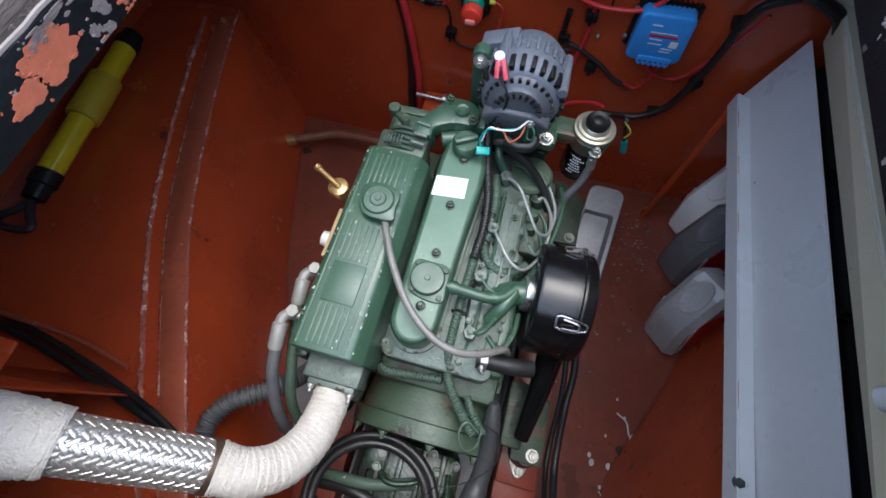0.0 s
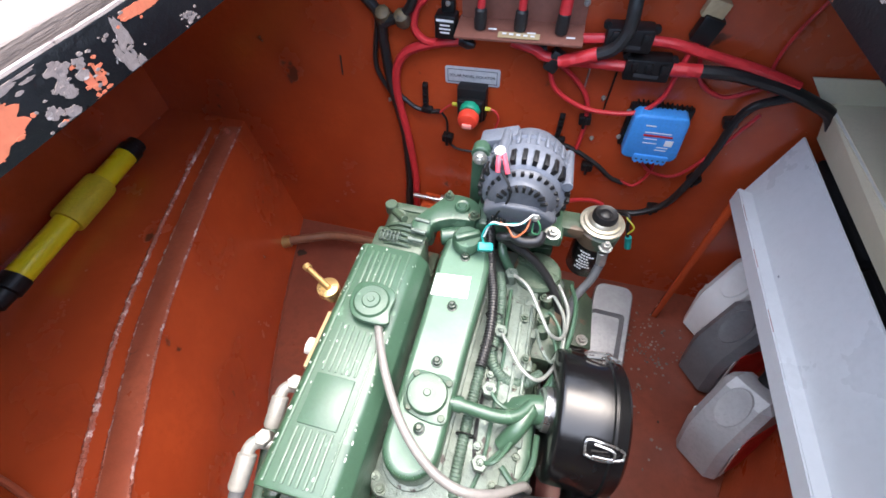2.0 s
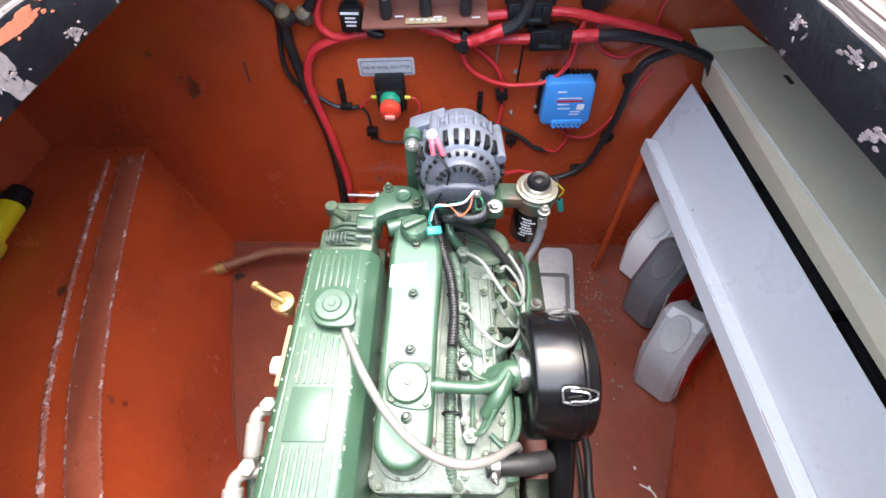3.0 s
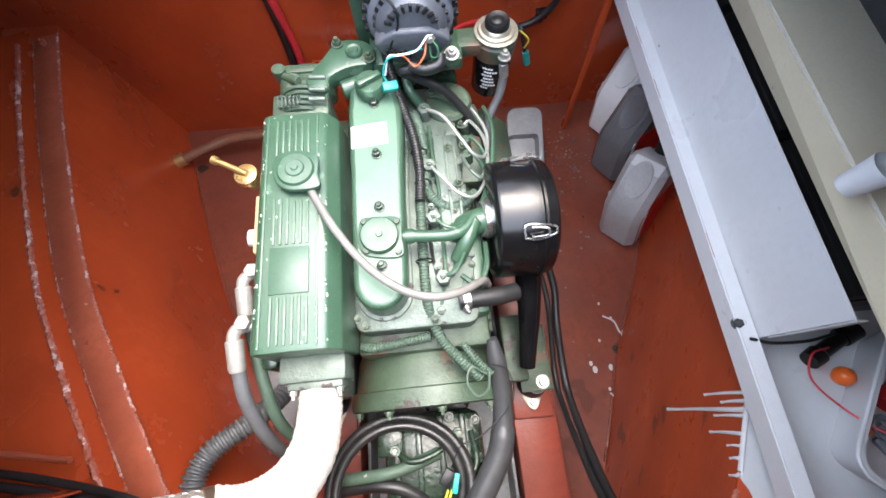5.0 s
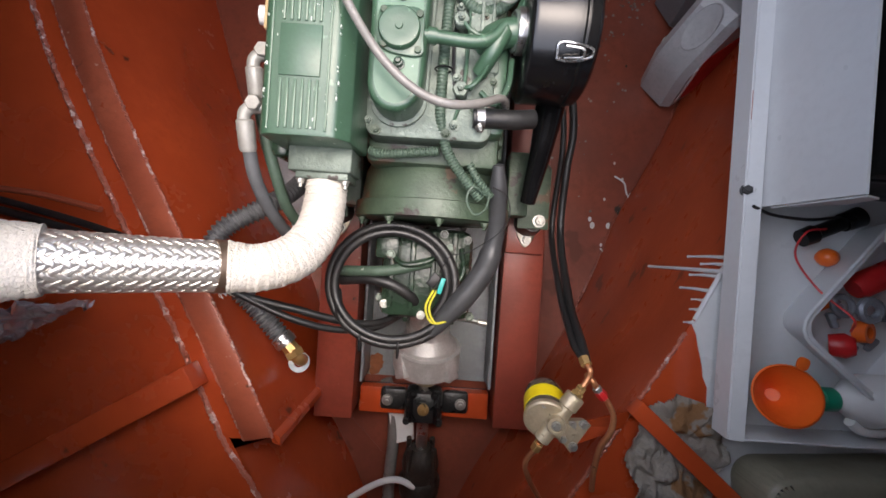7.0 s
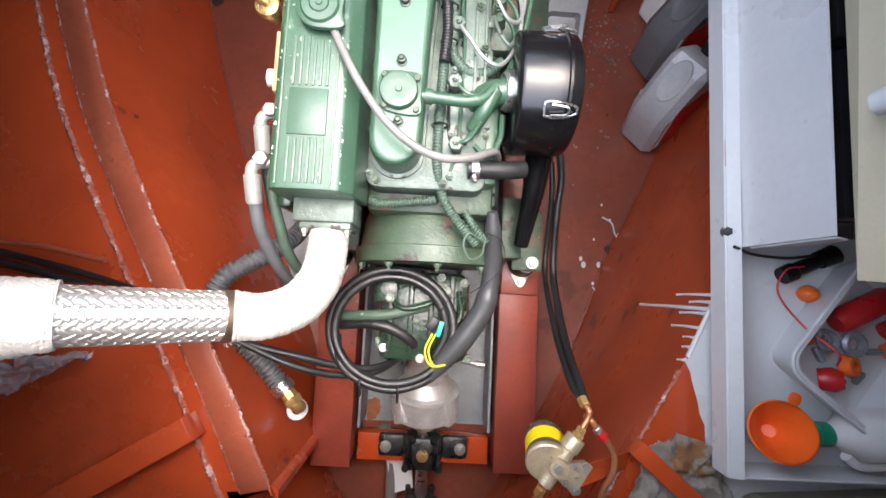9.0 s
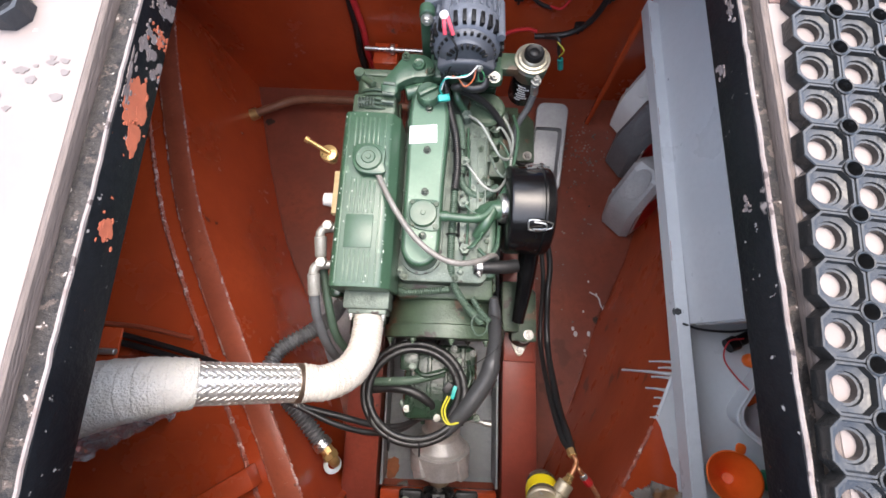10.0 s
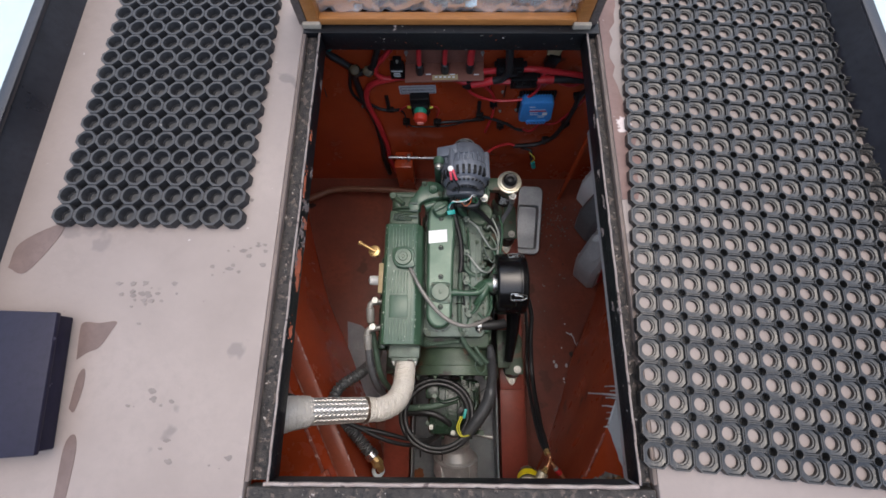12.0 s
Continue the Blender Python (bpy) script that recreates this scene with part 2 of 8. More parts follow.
WATER = material("canal_water", (0.05, 0.055, 0.04), (0.04, 0.045, 0.035), 0.12, scale=2, fine=6, bump=0.3)
GREY_PLATE = material("grey_plate", (0.3, 0.31, 0.33), (0.22, 0.23, 0.25), 0.5, scale=14, fine=90, bump=0.15)
BACKPLATE = material("dark_label", (0.03, 0.032, 0.035), (0.04, 0.042, 0.045), 0.5, scale=14, bump=0.0)
PLATE_LABEL = material("tan_label_plate", (0.5, 0.38, 0.2), (0.42, 0.3, 0.16), 0.45, scale=20, fine=120, bump=0.05)


def translucent(name, colour, rough=0.35, alpha=0.4):
    m = bpy.data.materials.new(name)
    m.use_nodes = True
    bs = m.node_tree.nodes["Principled BSDF"]
    bs.inputs["Base Color"].default_value, bs.inputs["Roughness"].default_value = (*colour, 1), rough
    bs.inputs["Transmission Weight"].default_value, bs.inputs["IOR"].default_value = alpha, 1.3
    return m


TUB = translucent("frosted_tub_plastic", (0.8, 0.81, 0.82), 0.45, 0.25)
FILM = translucent("crinkled_clear_film", (0.85, 0.86, 0.87), 0.15, 0.75)

# ---- mesh helpers ----
def bmnew():
    return bmesh.new()


def turned(p0, p1):
    d = Vector(p1) - Vector(p0)
    return Matrix.Translation(p0) @ d.to_track_quat("Z", "Y").to_matrix().to_4x4(), d.length


def box(bm, c, s, bevel=0.0, rot=(0, 0, 0), seg=2):
    """A box of size s about c, turned by degrees, with rounded edges."""
    tmp = bmesh.new()
    bmesh.ops.create_cube(tmp, size=1)
    for v in tmp.verts:
        v.co = Vector((v.co.x * s[0], v.co.y * s[1], v.co.z * s[2]))
    if bevel:
        bmesh.ops.bevel(tmp, geom=tmp.edges[:], offset=bevel, segments=seg, affect="EDGES", profile=0.5)
    join(bm, tmp, pose(*c, *rot))
    return bm


def join(bm, tmp, m=None):
    tmp.verts.ensure_lookup_table()
    made = [bm.verts.new((m @ v.co) if m else v.co) for v in tmp.verts]
    tmp.verts.index_update()
    for f in tmp.faces:
        try:
            bm.faces.new([made[v.index] for v in f.verts])
        except ValueError:
            pass
    tmp.free()


def lathe(bm, p0, p1, profile, seg=24):
    """A turned body: profile rows of (distance along p0 to p1 in 0..1, radius)."""
    m, length = turned(p0, p1)
    rings = []
    for t, r in profile:
        if r <= 1e-6:
            rings.append([bm.verts.new(m @ Vector((0, 0, t * length)))])
        else:
            rings.append([bm.verts.new(m @ Vector((r * math.cos(2 * math.pi * k / seg), r * math.sin(2 * math.pi * k / seg), t * length))) for k in range(seg)])
    for a, b in zip(rings, rings[1:]):
        for k in range(seg):
            q = [a[k % len(a)], a[(k + 1) % len(a)], b[(k + 1) % len(b)], b[k % len(b)]]
            q = list(dict.fromkeys(q))
            if len(q) > 2:
                try:
                    bm.faces.new(q)
                except ValueError:
                    pass
    return bm


def rod(bm, p0, p1, r, r1=None, seg=16, edge=0.12):
    """A capped cylinder or cone with slightly rounded ends."""
    r1 = r if r1 is None else r1
    length = (Vector(p1) - Vector(p0)).length
    e = min(edge * min(r, r1), length * 0.3)
    return lathe(bm, p0, p1, [(0, 0), (0, r - e), (e / length, r), (1 - e / length, r1), (1, r1 - e), (1, 0)], seg)


def hexbolt(bm, p, up=(0, 0, 1), r=0.007, h=0.006, shank=0.006):
    up = Vector(up).normalized()
    p = Vector(p)
    lathe(bm, p, p + up * 0.0025, [(0, 0), (0, r * 1.35), (1, r * 1.35), (1, 0)], 14)
    lathe(bm, p, p + up * (h + 0.0025), [(0, 0), (0, r), (0.85, r), (1, r * 0.85), (1, 0)], 6)
    if shank:
        rod(bm, p, p + up * (h + 0.0025 + shank), r * 0.5, seg=8)
    return bm


def spline(pts, n=8):
    """Points along a smooth curve through pts."""
    pts = [Vector(p) for p in pts]
    if len(pts) == 2:
        return [pts[0].lerp(pts[1], k / n) for k in range(n + 1)]
    out, ext = [], [2 * pts[0] - pts[1], *pts, 2 * pts[-1] - pts[-2]]
    for i in range(1, len(ext) - 2):
        p0, p1, p2, p3 = ext[i - 1 : i + 3]
        for k in range(n):
            t = k / n
            out.append(0.5 * (2 * p1 + (p2 - p0) * t + (2 * p0 - 5 * p1 + 4 * p2 - p3) * t * t + (3 * p1 - p0 - 3 * p2 + p3) * t ** 3))
    return out + [pts[-1]]


def tube(bm, pts, r, seg=10, n=8, ribs=0.0, pitch=0.006, smooth_path=True, cap=True, radii=None):
    """A hose or cable along a smooth curve; ribs: depth of its corrugation; radii: radius by share of its length."""
    path = spline(pts, n) if smooth_path else [Vector(p) for p in pts]
    if ribs:
        length = sum((b - a).length for a, b in zip(path, path[1:]))
        count = max(4, int(length / pitch) * 4)
        fine, k, run, d = [], 0, 0.0, 0.0
        for j in range(count + 1):
            want = length * j / count
            while k < len(path) - 2 and run + (path[k + 1] - path[k]).length < want:
                run += (path[k + 1] - path[k]).length
                k += 1
            step = (path[k + 1] - path[k]).length or 1e-9
            fine.append(path[k].lerp(path[k + 1], min(1, (want - run) / step)))
        path = fine
    rings, side = [], None
    for i, p in enumerate(path):
        d = (path[min(i + 1, len(path) - 1)] - path[max(i - 1, 0)]).normalized()
        if side is None:
            side = d.orthogonal().normalized()
        side = (side - d * side.dot(d)).normalized()
        up = d.cross(side)
        rr = r
        if radii:
            rr = float(np.interp(i / (len(path) - 1), *zip(*radii)))
        if ribs:
            rr += ribs * (0.5 if i % 4 in (0, 1) else -0.5)
        rings.append([bm.verts.new(p + rr * (math.cos(2 * math.pi * k / seg) * side + math.sin(2 * math.pi * k / seg) * up)) for k in range(seg)])
    for a, b in zip(rings, rings[1:]):
        for k in range(seg):
            bm.faces.new((a[k], a[(k + 1) % seg], b[(k + 1) % seg], b[k]))
    if cap:
        bm.faces.new(rings[0][::-1])
        bm.faces.new(rings[-1])
    return bm


def prism(bm, poly, lift, bevel=0.0, m=None, seg=2):
    """A plate: the outline poly in x, y pushed from z = lift[0] to lift[1]."""
    tmp = bmesh.new()
    low = [tmp.verts.new((x, y, lift[0])) for x, y in poly]
    f = tmp.faces.new(low)
    top = bmesh.ops.extrude_face_region(tmp, geom=[f])
    for v in top["geom"]:
        if isinstance(v, bmesh.types.BMVert):
            v.co.z = lift[1]
    bmesh.ops.recalc_face_normals(tmp, faces=tmp.faces[:])
    if bevel:
        bmesh.ops.bevel(tmp, geom=tmp.edges[:], offset=bevel, segments=seg, affect="EDGES", profile=0.5)
    join(bm, tmp, m)
    return bm


def slab(bm, corners, thick):
    """A plate of four (or more) corners in space with a thickness along its normal."""
    c = [Vector(p) for p in corners]
    n = (c[1] - c[0]).cross(c[2] - c[0]).normalized() * thick
    a, b = [bm.verts.new(p) for p in c], [bm.verts.new(p - n) for p in c]
    bm.faces.new(a)
    bm.faces.new(b[::-1])
    for k in range(len(c)):
        j = (k + 1) % len(c)
        bm.faces.new((a[j], a[k], b[k], b[j]))
    return bm


def disc(r, n, cx=0.0, cy=0.0, sx=1.0, sy=1.0, start=0.0):
    return [(cx + sx * r * math.cos(start + 2 * math.pi * k / n), cy + sy * r * math.sin(start + 2 * math.pi * k / n)) for k in range(n)]


def rounded(x0, y0, x1, y1, r, n=4):
    out = []
    for cx, cy, a in ((x1 - r, y1 - r, 0), (x0 + r, y1 - r, 90), (x0 + r, y0 + r, 180), (x1 - r, y0 + r, 270)):
        out += [(cx + r * math.cos(radians(a + 90 * k / n)), cy + r * math.sin(radians(a + 90 * k / n))) for k in range(n + 1)]
    return out


def finish(bm, ob_name, mat, smooth=40):
    bmesh.ops.recalc_face_normals(bm, faces=bm.faces[:])
    me = bpy.data.meshes.new(ob_name)
    bm.to_mesh(me)
    bm.free()
    me.materials.append(mat)
    if smooth:
        me.shade_smooth()
        me.set_sharp_from_angle(angle=radians(smooth))
    return new(ob_name, me)


def thing(name, label, category, base=(0, 0, 0), group="", kind=""):
    e = new(name)
    e.empty_display_size = 0.05
    e.location = base
    return tagged(e, label, category, group, kind)


def part(name, bm, mat, parent, label="", smooth=40):
    ob = finish(bm, name, mat, smooth)
    ob.parent = parent
    top = parent
    while top.parent:
        top = top.parent
    ob.matrix_parent_inverse = Matrix.Translation(top.location).inverted() if parent is top else Matrix()
    return tagged(ob, label)


def solo(name, bm, mat, label, category, group="", kind="", smooth=40):
    return tagged(finish(bm, name, mat, smooth), label, category, group, kind)

# ---- the steel hull round the engine ----
FLOOR, UX, DECKZ, BULK = -0.15, 0.33, 1.0, 1.25
SWIM_L = [(-0.882, 1.25), (-0.795, 0.92), (-0.683, 0.57), (-0.580, 0.35), (-0.477, 0.158), (-0.362, -0.05), (-0.259, -0.25), (-0.263, -0.256), (-0.338, -0.262), (-0.341, -0.268), (-0.283, -0.372), (-0.18, -0.55), (-0.05, -0.845)]
SWIM_R = [(0.98, 1.25), (0.83, 0.62), (0.65, 0.20), (0.57, 0.035), (0.465, -0.143), (0.345, -0.341), (0.22, -0.55), (0.09, -0.845)]
STERN = -0.85


def along(line, n=5):
    return [(p.x, p.y) for p in spline([(x, y, 0) for x, y in line], n)]


def flare(y, side):
    """How far the foot of a hull side stands inboard of its top edge."""
    return float(np.interp(y, [-0.25, 0.0, 0.3, 0.6, 1.25], [0.0, 0.05, 0.085, 0.075, 0.07] if side < 0 else [0.02, 0.05, 0.09, 0.07, 0.055]))


def foot(line, side):
    return [(x - side * flare(y, side), y) for x, y in along(line)]


def wall_sheet(name, line, z0, z1, out, label, mat):
    """A bent steel plate that follows a line on plan and leans in towards its foot."""
    bm, thick = bmnew(), 0.008
    pts = along(line)
    rows = []
    for (x, y), (dx, dy) in zip(pts, [(b[0] - a[0], b[1] - a[1]) for a, b in zip([pts[0], *pts], [*pts[1:], pts[-1]])]):
        ll = math.hypot(dx, dy) or 1
        nx, ny = -dy / ll * out * thick, dx / ll * out * thick
        fx = out * flare(y, out)
        rows.append([bm.verts.new(v) for v in ((x - fx, y, z0), (x, y, z1), (x + nx, y + ny, z1), (x - fx + nx, y + ny, z0))])
    for a, b in zip(rows, rows[1:]):
        for k in range(4):
            bm.faces.new((a[k], a[(k + 1) % 4], b[(k + 1) % 4], b[k]))
    bm.faces.new(rows[0])
    bm.faces.new(rows[-1][::-1])
    return solo(name, bm, mat, label, "wall", kind="structure")


wall_sheet("wall_swim_port", SWIM_L, FLOOR, UX - 0.004, -1, "curved red oxide painted steel hull side beside the engine", OXIDE)
wall_sheet("wall_swim_starboard", SWIM_R, FLOOR, UX - 0.004, 1, "curved red oxide painted steel hull side with dark smears", OXIDE_STAINED)

bm = bmnew()
prism(bm, foot(SWIM_L, -1) + foot(SWIM_R, 1)[::-1], (FLOOR - 0.012, FLOOR))
solo("floor", bm, OXIDE_FLOOR, "dirty red oxide painted steel bilge floor with paint flecks", "floor", kind="structure")

for side, line, name in ((-1, SWIM_L, "floor_ledge_port"), (1, SWIM_R, "floor_ledge_starboard")):
    bm = bmnew()
    prism(bm, along(line) + [(side * 1.17, STERN), (side * 1.17, BULK)], (UX - 0.01, UX))
    solo(name, bm, OXIDE, "flat red oxide painted steel ledge over the hull side", "ledge", kind="structure")

bm = bmnew()
box(bm, (0, BULK + 0.004, 0.40), (2.35, 0.008, 1.12))
solo("wall_bulkhead", bm, OXIDE, "red oxide painted steel bulkhead carrying cables and electrical gear", "wall", kind="structure")
bm = bmnew()
box(bm, (0, STERN - 0.004, 0.40), (2.35, 0.008, 1.12))
solo("wall_stern", bm, OXIDE, "red oxide painted steel stern plate", "wall", kind="structure")
for side, name in ((-1, "wall_hull_port"), (1, "wall_hull_starboard")):
    bm = bmnew()
    box(bm, (side * 1.174, 0.20, 0.40), (0.008, 2.12, 1.12))
    solo(name, bm, OXIDE, "red oxide painted steel hull side under the deck", "wall", kind="structure")

# weld flange along the port ledge: raised strip and two weld beads
bm = bmnew()
inner = along(SWIM_L[:7], 8)
mid = [(x - 0.052, y - 0.012) for x, y in inner]
outer = [(x - 0.098, y - 0.02) for x, y in inner]
keep = [k for k, (x, y) in enumerate(inner) if -0.26 < y < 1.235]
flange = [(inner[k][0] + 0.003, inner[k][1]) for k in keep] + [mid[k] for k in keep][::-1]
prism(bm, flange, (UX, UX + 0.011), 0.003)
tagged(solo("ledge_flange", bm, OXIDE_WORN, "worn red painted steel flange along the hull ledge", "flange", kind="structure"))


def bead(name, line, z, r, label, mat=WELD):
    bm = bmnew()
    pts = []
    for k, p in enumerate(spline([(x, y, z) for x, y in line], 10)):
        pts.append(p + Vector((random.uniform(-0.0022, 0.0022), random.uniform(-0.002, 0.002), random.uniform(-0.0012, 0.0012))))
    tube(bm, pts, r, 6, smooth_path=False)
    solo(name, bm, mat, label, "weld", kind="structure")


bead("weld_seam", [outer[k] for k in keep] + [(-0.318, -0.32), (-0.283, -0.372), (-0.19, -0.55)], UX + 0.001, 0.0055, "chipped pale weld seam on red painted steel")
bead("weld_seam", [mid[k] for k in keep], UX + 0.004, 0.0055, "chipped pale weld seam on red painted steel")
bead("weld_seam", [(inner[k][0] + 0.004, inner[k][1]) for k in keep], UX + 0.009, 0.0025, "chipped pale edge of the red steel flange")
bead("weld_seam", [(x, y) for x, y in along(SWIM_R, 8) if -0.6 < y < 0.03], UX + 0.001, 0.004, "chipped pale weld seam on red painted steel")
bead("weld_seam", [(x + 0.004, y) for x, y in foot(SWIM_L, -1) if 0.2 < y < 1.2], FLOOR + 0.001, 0.0035, "weld seam between hull side and bilge floor", OXIDE_FLOOR)
bead("weld_seam", [(x - 0.004, y) for x, y in foot(SWIM_R, 1) if 0.0 < y < 1.2], FLOOR + 0.001, 0.0035, "weld seam between hull side and bilge floor", OXIDE_FLOOR)
bm = bmnew()
hexbolt(bm, (-0.89, 1.17, UX + 0.011), r=0.012, h=0.012)
solo("ledge_bolt", bm, OXIDE_WORN, "red painted hexagon bolt on the steel flange", "bolt")

# braces of angle iron across the ledges
def square_bar(p0, p1, w, label, name="brace_bar"):
    bm = bmnew()
    d = Vector(p1) - Vector(p0)
    mid_ = (Vector(p0) + Vector(p1)) / 2
    yaw = math.degrees(math.atan2(d.y, d.x))
    pitch = -math.degrees(math.atan2(d.z, math.hypot(d.x, d.y)))
    tmp = bmesh.new()
    box(tmp, (0, 0, 0), (d.length, w, w), 0.003)
    join(bm, tmp, Matrix.Translation(mid_) @ pose(0, 0, 0, 0, pitch, yaw))
    return solo(name, bm, OXIDE, label, "brace", "steel braces")


square_bar((-1.1, -0.555, 0.357), (-0.405, -0.128, 0.357), 0.05, "red painted steel brace lying across the port ledge")
square_bar((0.452, -0.132, 0.356), (1.05, -0.64, 0.375), 0.034, "red painted steel brace lying across the starboard ledge")
square_bar((0.612, 1.215, 0.40), (0.60, 1.13, FLOOR + 0.01), 0.018, "thin red painted steel leg under the grey shelf", "shelf_leg")

# grey paint run over the starboard ledge
bm = bmnew()
rng = random.Random(4)
edge = []
for k in range(26):
    y = 0.22 - k * 0.021
    x = float(np.interp(y, [-0.32, -0.2, -0.05, 0.03, 0.2], [0.625, 0.612, 0.60, 0.572, 0.657]))
    edge.append((x + rng.uniform(-0.006, 0.006), y))
prism(bm, edge + [(1.1, -0.3), (1.1, 0.22)], (UX, UX + 0.002))
for y, low_z, w in ((0.255, 0.27, 0.003), (0.17, 0.17, 0.004), (0.155, 0.24, 0.004), (0.14, 0.005, 0.005), (0.13, 0.22, 0.004), (0.10, 0.21, 0.004), (0.08, 0.28, 0.003), (0.06, 0.295, 0.0035), (0.033, 0.30, 0.003)):
    x1 = float(np.interp(y, [-0.143, 0.035, 0.2, 0.62], [0.465, 0.57, 0.65, 0.83]))
    low_z = UX - 0.69 * (UX - low_z)
    lean = flare(y, 1) / (UX - FLOOR)
    tube(bm, [(x1 + 0.004, y + 0.003, UX + 0.001), (x1 - 0.001, y, UX - 0.004), (x1 - 0.001 - lean * (UX - low_z) / 2, y, (UX + low_z) / 2), (x1 - 0.001 - lean * (UX - low_z), y - 0.002, low_z)], w, 8, radii=[(0, w * 1.6), (0.3, w * 1.1), (0.9, w * 0.6), (1, w * 0.8)])
prism(bm, [(0.66, 0.21), (0.578, 0.04), (0.571, 0.03), (0.60, 0.02), (0.70, 0.21)], (UX + 0.002, UX + 0.0032))
tube(bm, [(0.655, 0.205, UX), (0.612, 0.12, UX + 0.001), (0.575, 0.04, UX)], 0.005, 8)
solo("spilled_paint", bm, GREY_PAINT, "spilt grey gloss paint dripping down the red steel side", "paint", kind="stuff")

# loose flakes and grit on the bilge floor
bm = bmnew()
rng = random.Random(8)
for k in range(150):
    if k < 100:
        x, y = rng.gauss(0.58, 0.05), rng.gauss(1.03, 0.07)
    else:
        x, y = rng.uniform(0.38, 0.62), rng.uniform(0.2, 1.15)
    if x > float(np.interp(y, [0.035, 0.2, 0.62, 1.25], [0.56, 0.64, 0.81, 0.96])) - flare(y, 1) - 0.01:
        continue
    s = rng.uniform(0.0015, 0.005)
    prism(bm, disc(s, 5, x, y, rng.uniform(0.5, 1.4), 1, rng.random() * 6), (FLOOR + 0.0005, FLOOR + 0.0025))
solo("paint_flakes", bm, material("paint_flakes", (0.3, 0.26, 0.23), (0.03, 0.025, 0.022), 0.7, scale=18), "pale and dark flakes lying on the bilge floor", "debris", kind="stuff")
bm = bmnew()
for pts in ([(0.587, 0.412), (0.618, 0.393), (0.627, 0.364), (0.639, 0.335)], [(0.558, 0.181), (0.569, 0.159), (0.552, 0.121), (0.563, 0.093)]):
    tube(bm, [(x, y, FLOOR + 0.002) for x, y in pts], 0.0028, 6)
for cx, cy, r in ((0.584, 0.453, 0.005), (0.640, 0.354, 0.009), (0.560, 0.337, 0.005), (0.527, 0.252, 0.011), (0.577, 0.254, 0.01), (0.559, 0.192, 0.006), (0.562, 0.136, 0.005), (0.612, 0.403, 0.006), (0.724, 0.489, 0.006), (0.518, 0.271, 0.008)):
    prism(bm, disc(r, 9, cx, cy, 0.7, 1.0), (FLOOR + 0.0004, FLOOR + 0.0016))
solo("paint_drips", bm, GREY_PAINT, "dried grey paint drips on the red bilge floor", "paint", kind="stuff")

# engine beds: two rails, cross member, grey drip tray
def bed_rail(x0, x1, x0b, x1b, y0, y1, label):
    top, low = 0.045, FLOOR
    rail = thing("engine_bed_rail", label, "engine bed", ((x0 + x1) / 2, y0, low), "engine beds")
    bm = bmnew()
    prism(bm, [(x0b, y0), (x1b, y0), (x1, y1), (x0, y1)], (top - 0.01, top), 0.003)
    part("top_plate", bm, BED_RED, rail)
    for a, b in ((x0b + 0.004, x0 + 0.004), (x1b - 0.012, x1 - 0.012)):
        bm = bmnew()
        prism(bm, [(a, y0 + 0.004), (a + 0.008, y0 + 0.004), (b + 0.008, y1), (b, y1)], (low, top - 0.0095), 0.001)
        part("side_plate", bm, BED_RED, rail)
    bm = bmnew()
    box(bm, ((x0b + x1b) / 2, y0 + 0.006, (low + top - 0.01) / 2), (x1b - x0b - 0.026, 0.008, top - low - 0.0105), 0.001)
    part("end_plate", bm, BED_RED, rail)


bed_rail(0.225, 0.335, 0.225, 0.332, -0.33, 1.0, "red painted steel engine bed rail")
bed_rail(-0.275, -0.165, -0.262, -0.158, -0.33, 1.0, "red painted steel engine bed rail")
bm = bmnew()
box(bm, (0.033, -0.305, -0.062), (0.375, 0.075, 0.05), 0.004)
solo("cross_member", bm, OXIDE, "red painted steel cross member between the engine beds", "cross member")
bm = bmnew()
prism(bm, [(-0.157, -0.265), (0.224, -0.265), (0.224, 0.9), (-0.157, 0.9)], (-0.145, -0.138), 0.002)
tray = thing("drip_tray", "rust-stained grey painted drip tray under the engine", "drip tray", (0.03, 0.3, -0.145))
part("tray_floor", bm, GREY_BILGE, tray)
bm = bmnew()
prism(bm, [(-0.128 + 0.028 * (1 + 0.5 * noise.noise(Vector((math.cos(a) * 1.7, math.sin(a) * 1.7, 6)))) * math.cos(a), -0.228 + 0.03 * (1 + 0.5 * noise.noise(Vector((math.cos(a) * 1.7, math.sin(a) * 1.7, 6)))) * math.sin(a)) for a in [2 * math.pi * k / 30 for k in range(30)]], (-0.138, -0.1372))
part("rust_patch", bm, material("orange_rust", (0.3, 0.1, 0.035), (0.2, 0.07, 0.03), 0.8, scale=40, fine=120, bump=0.4), tray, "orange rust patch")
for x in (-0.151, 0.218):
    bm = bmnew()
    box(bm, (x, 0.3, -0.08), (0.008, 1.1, 0.12), 0.002)
    part("tray_side", bm, GREY_BILGE, tray)

# ---- the deck with its hatch ----
HX0, HX1, HY0, HY1 = -0.37, 0.37, 0.0, 1.12
deck = thing("deck", "worn pale mauve painted deck boards round the hatch", "deck", (0, 0, DECKZ), kind="structure")
bm = bmnew()
box(bm, (-0.735, 0.55, DECKZ - 0.02), (0.64, 3.2, 0.04), 0.004)
part("deck_panel", bm, DECK, deck)
bm = bmnew()
box(bm, (0.735, 0.55, DECKZ - 0.02), (0.64, 3.2, 0.04), 0.004)
part("deck_panel", bm, DECK, deck)
bm = bmnew()
box(bm, (0, -0.545, DECKZ - 0.02), (0.824, 1.0, 0.04), 0.003)
part("deck_panel", bm, DECK, deck)
bm = bmnew()
box(bm, (0, 1.66, DECKZ - 0.02), (0.824, 0.98, 0.04), 0.003)
